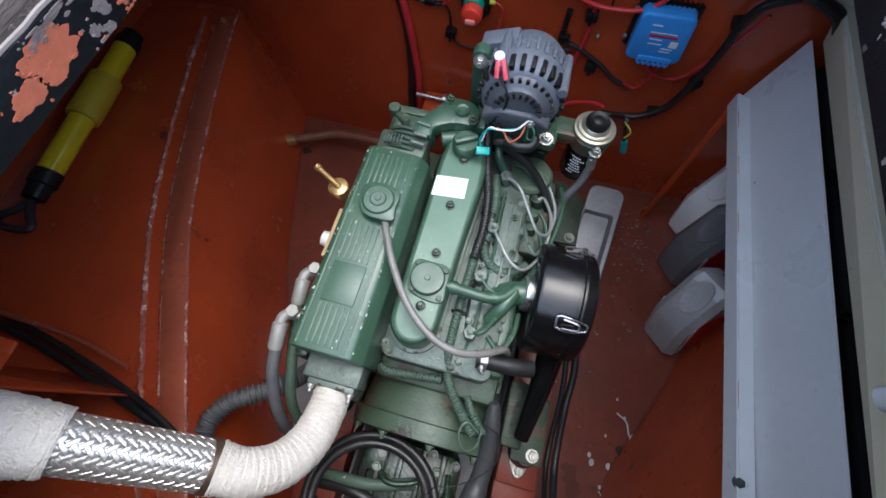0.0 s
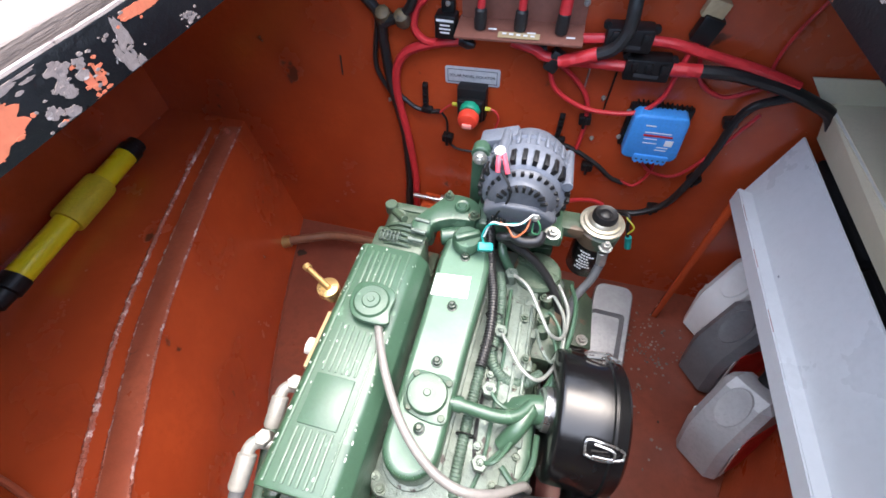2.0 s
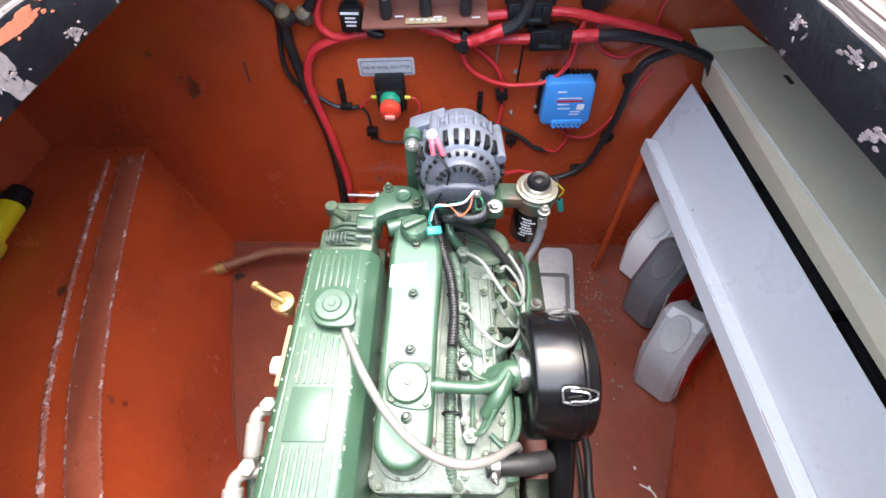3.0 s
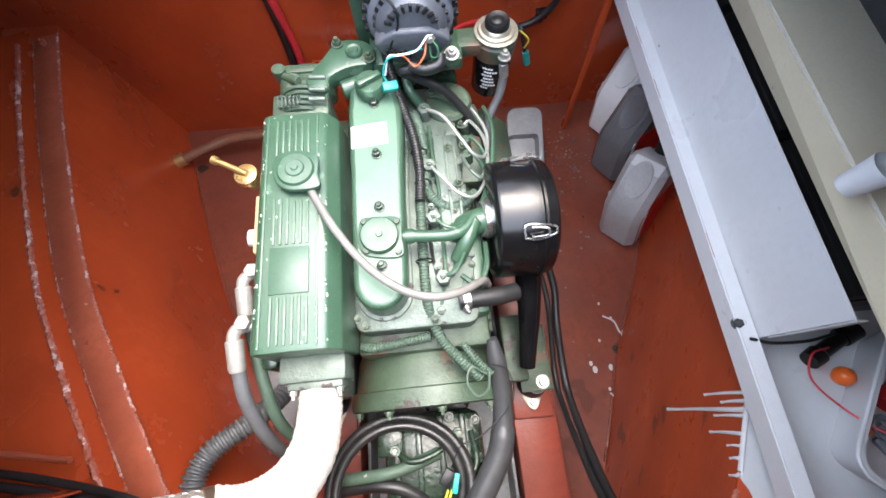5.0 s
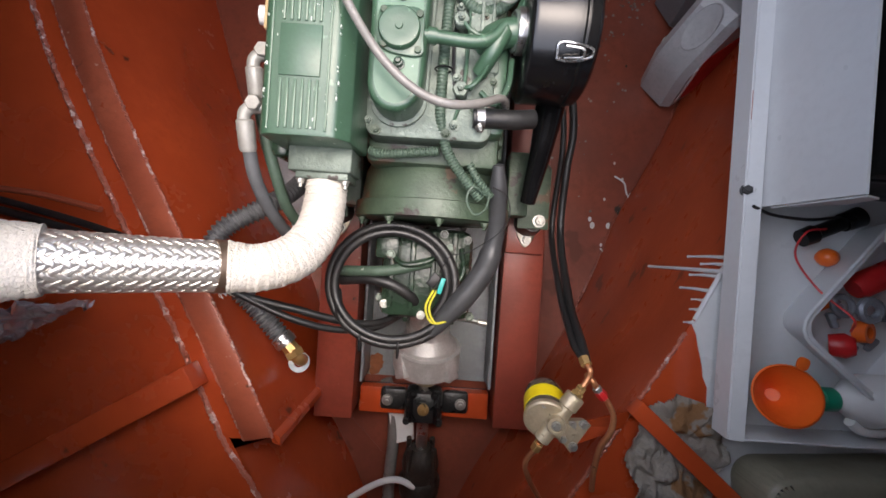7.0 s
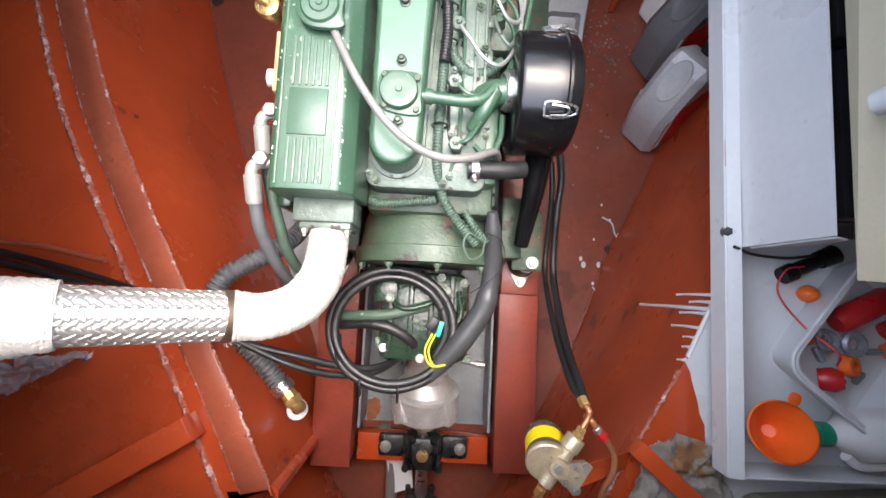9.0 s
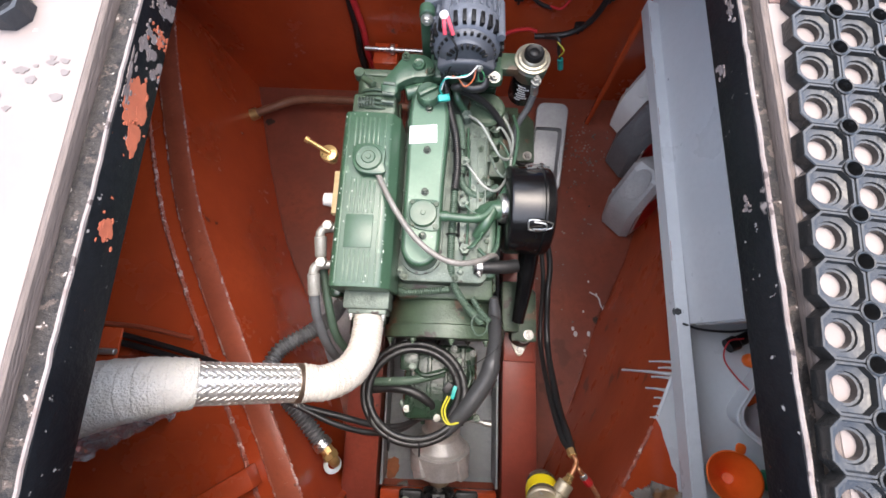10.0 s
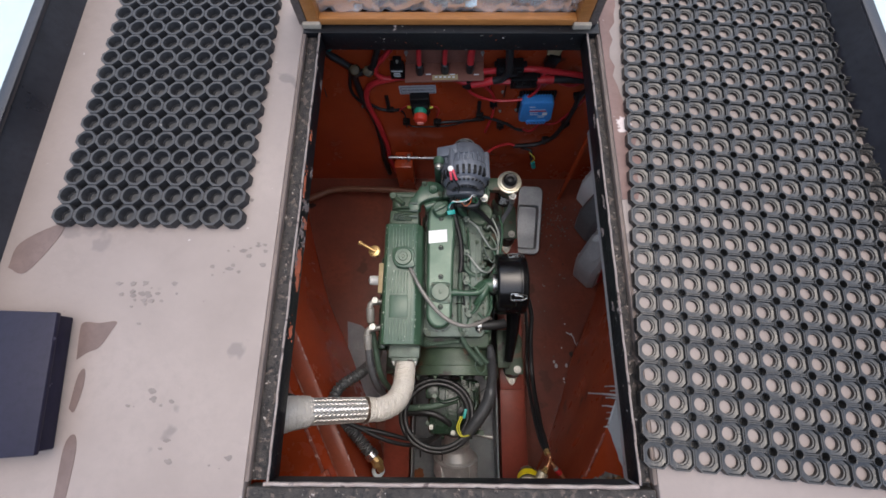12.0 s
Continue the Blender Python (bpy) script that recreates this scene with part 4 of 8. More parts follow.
# pressure cap with two ears
bm = bmnew()
prism(bm, [(p.x, p.y) for p in spline([(-0.196, 0.605, 0), (-0.189, 0.625, 0), (-0.155, 0.632, 0), (-0.122, 0.618, 0), (-0.121, 0.585, 0), (-0.117, 0.562, 0), (-0.14, 0.556, 0), (-0.175, 0.56, 0), (-0.192, 0.58, 0), (-0.196, 0.605, 0)], 4)][:-1], (0.561, 0.571), 0.003)
lathe(bm, (-0.157, 0.594, 0.55), (-0.157, 0.594, 0.578), [(0, 0), (0, 0.026), (0.7, 0.026), (0.75, 0.031), (0.9, 0.028), (0.92, 0.016), (1.0, 0.014), (1.0, 0.006), (1.06, 0.005), (1.06, 0)], 28)
part("pressure_cap", bm, GREEN, hx, "green radiator pressure cap")
bm = bmnew()
tube(bm, [(-0.138, 0.566, 0.556), (-0.118, 0.525, 0.566), (-0.088, 0.472, 0.568), (-0.045, 0.415, 0.567), (0.003, 0.377, 0.562), (0.05, 0.362, 0.556), (0.096, 0.372, 0.535), (0.135, 0.395, 0.50), (0.15, 0.40, 0.45)], 0.0066, 10)
part("overflow_tube", bm, CLEAR_HOSE, hx, "milky overflow tube")
bm = bmnew()
box(bm, (-0.152, 0.283, 0.448), (0.105, 0.042, 0.075), 0.004)
box(bm, (-0.150, 0.258, 0.445), (0.088, 0.014, 0.066), 0.003)
part("rear_flange", bm, ALU_GREEN, hx, "grey-green outlet flange")
for x in (-0.188, -0.113):
    bm = bmnew()
    hexbolt(bm, (x, 0.252, 0.465), (0, -1, 0), 0.006)
    part("flange_bolt", bm, ZINC, hx)
bm = bmnew()
box(bm, (-0.2395, 0.535, 0.492), (0.021, 0.108, 0.02), 0.002)
part("label_plate", bm, PLATE_LABEL, hx, "tan plate with unreadable lines")
bm = bmnew()
for k in range(5):
    box(bm, (-0.2315, 0.500 + 0.02 * k, 0.487), (0.0012, 0.012, 0.018))
part("label_bars", bm, BACKPLATE, hx)

# thermostat end of the heat exchanger
bm = bmnew()
box(bm, (-0.162, 0.752, 0.49), (0.105, 0.055, 0.10), 0.008)
for k in range(5):
    lathe(bm, (-0.162, 0.735 + 0.012 * k, 0.50), (-0.162, 0.742 + 0.012 * k, 0.50), [(0, 0), (0, 0.048), (0.5, 0.051), (1, 0.048), (1, 0)], 24)
rod(bm, (-0.185, 0.79, 0.505), (-0.185, 0.835, 0.512), 0.026)
box(bm, (-0.15, 0.815, 0.505), (0.09, 0.05, 0.05), 0.008)
thermo = part("thermostat_housing", bm, GREEN_DIRTY, engine, "dull green thermostat housing")
bm = bmnew()
for k in range(6):
    tube(bm, [(-0.196 + 0.007 * k, 0.748 + 0.011 * math.sin(a), 0.551 + 0.009 * math.cos(a)) for a in [j * 0.52 for j in range(13)]], 0.0017, 5, n=1)
part("spring_coil", bm, ALU_GREEN, thermo)
for y in (0.750, 0.772, 0.80):
    bm = bmnew()
    rod(bm, (-0.142, y, 0.553), (-0.112, y - 0.002, 0.552), 0.0045, seg=8)
    part("clip_screw", bm, ALU_GREEN, thermo)
bm = bmnew()
rod(bm, (-0.20, 0.83, 0.53), (-0.165, 0.80, 0.545), 0.008)
rod(bm, (-0.205, 0.835, 0.52), (-0.205, 0.835, 0.545), 0.013)
box(bm, (-0.165, 0.842, 0.525), (0.085, 0.02, 0.02), 0.004)
part("lever", bm, GREEN_DIRTY, thermo)
bm = bmnew()
prism(bm, [(p.x, p.y) for p in spline([(-0.150, 0.80, 0), (-0.12, 0.845, 0), (-0.09, 0.885, 0), (-0.045, 0.885, 0), (-0.022, 0.865, 0), (-0.02, 0.84, 0), (-0.03, 0.825, 0), (-0.07, 0.82, 0), (-0.105, 0.80, 0), (-0.108, 0.775, 0), (-0.14, 0.775, 0), (-0.150, 0.80, 0)], 4)][:-1], (0.515, 0.551), 0.005)
rod(bm, (-0.09, 0.80, 0.512), (-0.045, 0.815, 0.512), 0.018)
arm = part("coolant_bridge", bm, GREEN, engine, "green cast coolant bridge")
bm = bmnew()
lathe(bm, (-0.058, 0.854, 0.55), (-0.058, 0.854, 0.558), [(0, 0), (0, 0.016), (0.7, 0.016), (1, 0.014), (0.8, 0.009), (1.1, 0.007), (1.1, 0)], 20)
part("boss", bm, GREEN, arm)
for x, y in ((-0.09, 0.876), (-0.03, 0.835)):
    bm = bmnew()
    hexbolt(bm, (x, y, 0.551), r=0.0085, h=0.008)
    part("bolt", bm, GREEN_DIRTY, arm)

# bellhousing and gearbox
bm = bmnew()
lathe(bm, (0.03, 0.335, 0.235), (0.03, 0.205, 0.235), [(0, 0), (0, 0.135), (0.25, 0.150), (0.72, 0.158), (0.74, 0.168), (0.98, 0.168), (1, 0.162), (1, 0)], 48)
bell = part("bellhousing", bm, GREEN_DIRTY, engine, "dirty green bellhousing")
for k in range(10):
    a = 2 * math.pi * k / 10 + 0.2
    bm = bmnew()
    hexbolt(bm, (0.03 + 0.158 * math.cos(a), 0.204, 0.235 + 0.158 * math.sin(a)), (0, -1, 0), 0.007)
    part("flange_bolt", bm, GREEN_DIRTY, bell)
bm = bmnew()
box(bm, (0.025, 0.09, 0.16), (0.20, 0.20, 0.20), 0.022)
gear = part("gearbox", bm, GREEN_DARK, engine, "dark oily green gearbox")
bm = bmnew()
box(bm, (0.025, 0.03, 0.10), (0.17, 0.10, 0.17), 0.02)
part("reduction_case", bm, GREEN_DARK, gear)
for k in range(4):
    bm = bmnew()
    box(bm, (-0.05 + 0.045 * k, 0.10, 0.262), (0.012, 0.17, 0.012), 0.003)
    part("cooling_rib", bm, GREEN_DARK, gear)
bm = bmnew()
box(bm, (-0.06, 0.15, 0.265), (0.05, 0.06, 0.03), 0.006)
part("selector_cover", bm, GREEN_DARK, gear)
bm = bmnew()
rod(bm, (0.07, 0.02, 0.2), (0.07, 0.02, 0.235), 0.02)
part("filler_cap", bm, GREEN_DARK, gear)
for x, y in ((-0.062, 0.02), (-0.062, 0.17), (0.0, 0.18), (0.06, 0.18), (0.112, 0.17), (0.112, 0.10), (0.112, 0.02), (0.02, 0.0)):
    bm = bmnew()
    hexbolt(bm, (x, y, 0.258), r=0.007, h=0.006)
    part("case_bolt", bm, ZINC if y < 0.1 else GREEN_DARK, gear)
for pts in ([(0.10, 0.15, 0.262), (0.105, 0.10, 0.285), (0.085, 0.06, 0.288), (0.09, 0.02, 0.27)], [(-0.05, 0.13, 0.275), (-0.02, 0.11, 0.295), (0.03, 0.12, 0.292), (0.075, 0.15, 0.275)]):
    bm = bmnew()
    tube(bm, pts, 0.006, 10)
    part("oil_pipe", bm, GREEN_DARK, gear)
for p in ((0.09, 0.02, 0.268), (-0.05, 0.13, 0.272), (0.075, 0.15, 0.272), (0.13, -0.005, 0.20), (-0.075, 0.03, 0.22)):
    bm = bmnew()
    rod(bm, p, (p[0], p[1], p[2] + 0.016), 0.011, seg=6)
    hexbolt(bm, (p[0], p[1], p[2] + 0.015), r=0.007, h=0.006, shank=0)
    part("banjo_union", bm, ALU_GREEN, gear)
for x in (-0.02, 0.05, 0.09):
    bm = bmnew()
    box(bm, (x, -0.022, 0.12), (0.012, 0.02, 0.12), 0.003)
    part("case_rib", bm, GREEN_DARK, gear)
bm = bmnew()
lathe(bm, (0.034, -0.02, 0.07), (0.034, -0.175, 0.02), [(0, 0), (0, 0.05), (0.25, 0.05), (0.26, 0.059), (0.33, 0.059), (0.34, 0.054), (0.40, 0.056), (0.56, 0.078), (0.62, 0.080), (0.63, 0.091), (1.0, 0.091), (1, 0.055), (0.9, 0.05), (0.9, 0)], 44)
flange = part("output_flange", bm, FLANGE, engine, "bright aluminium output flange", 25)
for k in range(4):
    a = math.pi / 4 + k * math.pi / 2
    bm = bmnew()
    box(bm, (0.034 + 0.082 * math.cos(a), -0.165, 0.024 + 0.082 * math.sin(a)), (0.036, 0.062, 0.036), 0.003, (17, math.degrees(-a), 0))
    part("flange_lug", bm, FLANGE, flange)
bm = bmnew()
for p0, p1 in (((-0.02, -0.002, 0.16), (0.17, -0.028, 0.15)),):
    rod(bm, p0, p1, 0.005, seg=8)
box(bm, (-0.03, -0.002, 0.16), (0.03, 0.012, 0.012), 0.002)
rod(bm, (0.155, -0.026, 0.15), (0.178, -0.029, 0.15), 0.009, seg=10)
part("gear_lever_rod", bm, ZINC, gear)

# alternator
ALT = Vector((0.055, 0.885, 0.622))
bm = bmnew()
lathe(bm, ALT + Vector((0, 0.085, -0.012)), ALT + Vector((0, -0.055, 0.008)), [(0, 0), (0, 0.056), (0.03, 0.068), (0.25, 0.081), (0.42, 0.083), (0.44, 0.078), (0.6, 0.078), (0.62, 0.083), (0.82, 0.081), (0.95, 0.072), (1, 0.062), (1, 0)], 48)
for a in (0.5, 2.2, 4.0, 5.6):
    c = ALT + Vector((0.082 * math.cos(a), 0.0, 0.082 * math.sin(a)))
    rod(bm, c + Vector((0, 0.06, -0.008)), c + Vector((0, -0.045, 0.006)), 0.010)
box(bm, ALT + Vector((-0.06, 0.055, 0.045)), (0.075, 0.04, 0.03), 0.006, (0, -20, 0))
alternator = part("alternator", bm, ALT_GREY, engine, "grey cast aluminium alternator")
for k in range(26):
    a = 2 * math.pi * k / 26
    if math.sin(a) < -0.75:
        continue
    bm = bmnew()
    c = ALT + Vector((0.0785 * math.cos(a), -0.026, 0.004 + 0.0785 * math.sin(a)))
    box(bm, c, (0.012, 0.030, 0.0085), 0.001, (0, -math.degrees(a), 0))
    part("vent_slot", bm, BLACK, alternator)
    bm = bmnew()
    c = ALT + Vector((0.056 * math.cos(a), -0.0565, 0.008 + 0.056 * math.sin(a)))
    box(bm, c, (0.020, 0.005, 0.0065), 0.001, (8, -math.degrees(a), 0))
    part("vent_slot", bm, BLACK, alternator)
for k in range(30):
    a = 2 * math.pi * k / 30
    if math.sin(a) < -0.4:
        continue
    bm = bmnew()
    box(bm, ALT + Vector((0.0825 * math.cos(a), 0.028, -0.004 + 0.0825 * math.sin(a))), (0.008, 0.034, 0.006), 0.001, (0, -math.degrees(a), 0))
    part("cooling_fin", bm, ALT_GREY, alternator)
COVER = material("dark_grey_cover", (0.10, 0.108, 0.125), (0.075, 0.082, 0.095), 0.5, 0.2, scale=20, fine=150, bump=0.2, spots=[((0.3, 0.31, 0.33), 60.0, 0.72)])
bm = bmnew()
lathe(bm, ALT + Vector((0, -0.050, 0.0075)), ALT + Vector((0, -0.078, 0.0115)), [(0, 0), (0, 0.064), (0.35, 0.062), (0.6, 0.056), (0.7, 0.05), (0.95, 0.046), (1, 0.04), (1, 0)], 40)
cover_ = part("rear_cover", bm, COVER, alternator, "dark grey domed rear cover")
bm = bmnew()
tmp = bmesh.new()
prism(tmp, [(0.068 * math.cos(a), 0.068 * math.sin(a)) for a in [math.pi * (1.06 + 0.88 * k / 20) for k in range(21)]] + [(0.05, 0.0), (0.03, 0.012), (-0.03, 0.012), (-0.05, 0.0)], (0, 0.03), 0.006, seg=3)
join(bm, tmp, Matrix.Translation(ALT + Vector((0, -0.056, 0.008))) @ pose(0, 0, 0, 98, 0, 0))
part("regulator_cover", bm, COVER, alternator, "dark grey regulator cover")
for k in range(9):
    a = math.pi * (0.12 + 0.76 * k / 8)
    bm = bmnew()
    box(bm, ALT + Vector((0.042 * math.cos(a), -0.0765, 0.0115 + 0.042 * math.sin(a))), (0.013, 0.006, 0.0048), 0.001, (8, -math.degrees(a), 0))
    part("vent_slot", bm, BLACK, cover_)
for k in range(6):
    bm = bmnew()
    box(bm, ALT + Vector((-0.046 + 0.008 * k, -0.0875, -0.022 - 0.0015 * k)), (0.0042, 0.004, 0.014), 0.0008)
    part("vent_slot", bm, BLACK, alternator)
bm = bmnew()
rod(bm, ALT + Vector((0, 0.085, -0.012)), ALT + Vector((0, 0.125, -0.018)), 0.034, seg=28)
for k in range(4):
    lathe(bm, ALT + Vector((0, 0.092 + 0.008 * k, -0.013)), ALT + Vector((0, 0.097 + 0.008 * k, -0.0137)), [(0, 0.034), (0.5, 0.037), (1, 0.034)], 28)
part("pulley", bm, ZINC, alternator)
bm = bmnew()
rod(bm, ALT + Vector((0.03, -0.06, -0.005)), ALT + Vector((0.03, -0.088, 0.0)), 0.006, seg=8)
hexbolt(bm, ALT + Vector((0.03, -0.08, -0.001)), (0, -1, 0.2), 0.009)
part("terminal_stud", bm, ZINC, alternator)
bm = bmnew()
rod(bm, (0.005, 0.862, 0.692), (0.002, 0.855, 0.712), 0.0095, seg=12)
part("terminal_nut", bm, WHITE_PLASTIC, alternator)
for dx in (-0.003, 0.005):
    bm = bmnew()
    tube(bm, [(0.005 + dx, 0.853, 0.707), (0.008 + dx * 1.6, 0.838, 0.700), (0.012 + dx * 2.2, 0.826, 0.688)], 0.0042, 8)
    part("crimp_terminal", bm, PINK, alternator, "pink crimp terminals")
bm = bmnew()
tube(bm, [(0.012, 0.828, 0.690), (0.03, 0.812, 0.672), (0.032, 0.806, 0.645), (0.018, 0.80, 0.615), (0.012, 0.795, 0.59)], 0.0022, 6)
part("sense_wire", bm, BLACK, alternator)
for m_, pts in ((TEAL, [(0.07, 0.80, 0.60), (0.035, 0.785, 0.605), (0.008, 0.782, 0.60), (-0.003, 0.775, 0.575), (0.002, 0.768, 0.56)]),
                (WIRE_O, [(0.078, 0.80, 0.615), (0.072, 0.782, 0.60), (0.055, 0.776, 0.585), (0.04, 0.79, 0.592), (0.025, 0.792, 0.60)]),
                (WIRE_G, [(0.085, 0.802, 0.62), (0.096, 0.79, 0.612), (0.097, 0.786, 0.595), (0.086, 0.79, 0.59), (0.084, 0.80, 0.605)]),
                (WHITE_PLASTIC, [(0.082, 0.80, 0.63), (0.06, 0.785, 0.612), (0.03, 0.782, 0.607), (0.01, 0.785, 0.602), (0.0, 0.775, 0.57)])):
    bm = bmnew()
    tube(bm, pts, 0.0018, 6)
    part("regulator_wire", bm, m_, alternator)
bm = bmnew()
box(bm, (0.006, 0.765, 0.552), (0.028, 0.016, 0.014), 0.002, (20, 10, 15))
part("wire_connector", bm, TEAL, alternator, "teal plastic connector")
bm = bmnew()
tube(bm, [(0.045, 0.79, 0.575), (0.07, 0.782, 0.57), (0.098, 0.785, 0.575), (0.102, 0.80, 0.585)], 0.011, 12)
part("rubber_boot", bm, RUBBER, alternator, "grey rubber terminal boot")
bm = bmnew()
tube(bm, [(0.05, 0.785, 0.57), (0.03, 0.79, 0.56), (0.05, 0.80, 0.535), (0.11, 0.79, 0.50), (0.16, 0.76, 0.45), (0.19, 0.72, 0.38)], 0.009, 10)
part("output_cable", bm, RUBBER, alternator, "thick black output cable")

bm = bmnew()
box(bm, (-0.037, 0.91, 0.57), (0.032, 0.016, 0.18), 0.004)
box(bm, (0.11, 0.83, 0.555), (0.06, 0.05, 0.02), 0.004)
box(bm, (0.06, 0.87, 0.525), (0.18, 0.08, 0.03), 0.006)
rod(bm, (-0.037, 0.90, 0.655), (-0.037, 0.925, 0.655), 0.018)
bracket = part("alternator_bracket", bm, GREEN, engine, "green alternator bracket")
for p in ((-0.037, 0.898, 0.650), (0.125, 0.815, 0.568)):
    bm = bmnew()
    hexbolt(bm, p, (0, -1, 0.25) if p[0] < 0 else (0, -0.2, 1), 0.0105, 0.009)
    part("bracket_bolt", bm, ZINC, bracket)

# timing side pulleys and belt at the front
bm = bmnew()
rod(bm, (0.03, 0.93, 0.22), (0.03, 0.965, 0.22), 0.075, seg=32)
rod(bm, (0.02, 0.93, 0.44), (0.02, 0.965, 0.44), 0.06, seg=32)
box(bm, (0.03, 0.875, 0.28), (0.23, 0.03, 0.36), 0.01)
part("front_cover", bm, GREEN_DARK, engine)
bm = bmnew()
tube(bm, [(0.105, 0.948, 0.22), (0.098, 0.948, 0.5), (0.09, 0.99, 0.61), (0.055, 1.0, 0.645), (0.018, 0.99, 0.61), (-0.04, 0.948, 0.44), (-0.046, 0.948, 0.22), (0.03, 0.948, 0.145), (0.105, 0.948, 0.22)], 0.006, 6)
part("drive_belt", bm, RUBBER, engine, "black drive belt")

# injection pump, injectors and pipes
bm = bmnew()
box(bm, (0.150, 0.72, 0.37), (0.07, 0.19, 0.10), 0.01)
rod(bm, (0.118, 0.80, 0.40), (0.118, 0.80, 0.462), 0.05, seg=28)
box(bm, (0.118, 0.80, 0.466), (0.02, 0.095, 0.012), 0.003, (0, 0, 60))
pump = part("injection_pump", bm, GREEN_DIRTY, engine, "green injection pump")
bm = bmnew()
hexbolt(bm, (0.085, 0.815, 0.468), r=0.010, h=0.008)
part("pump_bolt", bm, GREEN_DIRTY, pump)
bm = bmnew()
tube(bm, [(0.05, 0.85, 0.47), (0.038, 0.83, 0.505), (0.04, 0.80, 0.50), (0.06, 0.785, 0.47)], 0.010, 10)
part("lifting_eye", bm, GREEN, engine, "green lifting eye")
INJ = [(0.070, 0.766), (0.069, 0.636), (0.068, 0.527), (0.074, 0.413)]
UNI = [(0.157, 0.782), (0.157, 0.744), (0.156, 0.708), (0.155, 0.674)]
for (x, y), (ux, uy) in zip(INJ, UNI):
    bm = bmnew()
    rod(bm, (x, y, 0.44), (x - 0.004, y, 0.478), 0.010, seg=12)
    rod(bm, (x - 0.004, y, 0.47), (x - 0.004, y, 0.485), 0.0135, seg=6)
    hexbolt(bm, (x - 0.004, y, 0.484), r=0.006, shank=0.004)
    part("injector", bm, ALU_GREEN, engine, "grey-green injector")
    bm = bmnew()
    lathe(bm, (ux, uy, 0.40), (ux - 0.012, uy + 0.004, 0.448), [(0, 0), (0, 0.012), (0.35, 0.012), (0.37, 0.009), (0.7, 0.009), (0.72, 0.011), (0.95, 0.010), (1, 0)], 12)
    part("delivery_valve", bm, GREEN_DIRTY, pump)
PIPE_STEEL = material("dull_steel_pipe", (0.36, 0.37, 0.34), (0.26, 0.28, 0.24), 0.35, 0.5, scale=40, fine=120, bump=0.05)
PIPES = [[(0.066, 0.766, 0.482), (0.10, 0.735, 0.495), (0.128, 0.69, 0.49), (0.155, 0.655, 0.475), (0.18, 0.662, 0.462), (0.188, 0.72, 0.455), (0.165, 0.78, 0.452), (0.148, 0.785, 0.447)],
         [(0.065, 0.636, 0.482), (0.085, 0.605, 0.49), (0.115, 0.57, 0.485), (0.148, 0.567, 0.475), (0.178, 0.625, 0.462), (0.182, 0.70, 0.455), (0.16, 0.748, 0.452), (0.147, 0.747, 0.446)],
         [(0.064, 0.527, 0.482), (0.085, 0.505, 0.486), (0.115, 0.505, 0.478), (0.155, 0.54, 0.468), (0.176, 0.60, 0.46), (0.178, 0.67, 0.452), (0.158, 0.71, 0.45), (0.146, 0.711, 0.445)],
         [(0.07, 0.413, 0.482), (0.092, 0.42, 0.49), (0.115, 0.46, 0.48), (0.145, 0.53, 0.47), (0.17, 0.59, 0.46), (0.172, 0.64, 0.452), (0.155, 0.674, 0.45), (0.146, 0.677, 0.444)]]
for k, pts in enumerate(PIPES):
    bm = bmnew()
    tube(bm, pts, 0.0036, 8)
    part("injector_pipe", bm, PIPE_STEEL if k < 2 else GREEN, engine, "thin steel injector pipe")
bm = bmnew()
tube(bm, [(0.196, 0.80, 0.43), (0.202, 0.73, 0.455), (0.190, 0.645, 0.455), (0.155, 0.545, 0.46), (0.124, 0.475, 0.462), (0.084, 0.418, 0.468)], 0.0045, 8)
part("leak_off_pipe", bm, GREEN, engine)
for x, y in ((0.19, 0.69), (0.192, 0.65), (0.18, 0.60), (0.165, 0.80)):
    bm = bmnew()
    rod(bm, (x, y, 0.42), (x + 0.012, y, 0.43), 0.009, seg=10)
    part("pump_fitting", bm, ALU_GREEN, pump)
# intake manifold under the pipes
bm = bmnew()
box(bm, (0.125, 0.45, 0.42), (0.055, 0.20, 0.05), 0.014)
tube(bm, [(0.10, 0.505, 0.44), (0.135, 0.515, 0.465), (0.165, 0.52, 0.465), (0.19, 0.525, 0.46)], 0.024, 16)
tube(bm, [(0.10, 0.45, 0.46), (0.118, 0.475, 0.485), (0.135, 0.51, 0.487)], 0.014, 12)
part("intake_manifold", bm, GREEN, engine)
bm = bmnew()
tube(bm, [(0.002, 0.482, 0.512), (0.03, 0.482, 0.508), (0.085, 0.482, 0.50), (0.115, 0.492, 0.495), (0.135, 0.515, 0.49)], 0.0105, 12)
lathe(bm, (0.012, 0.482, 0.511), (0.026, 0.482, 0.509), [(0, 0.0105), (0, 0.013), (1, 0.013), (1, 0.0105)], 16)
part("breather_pipe", bm, GREEN, engine, "green breather pipe")
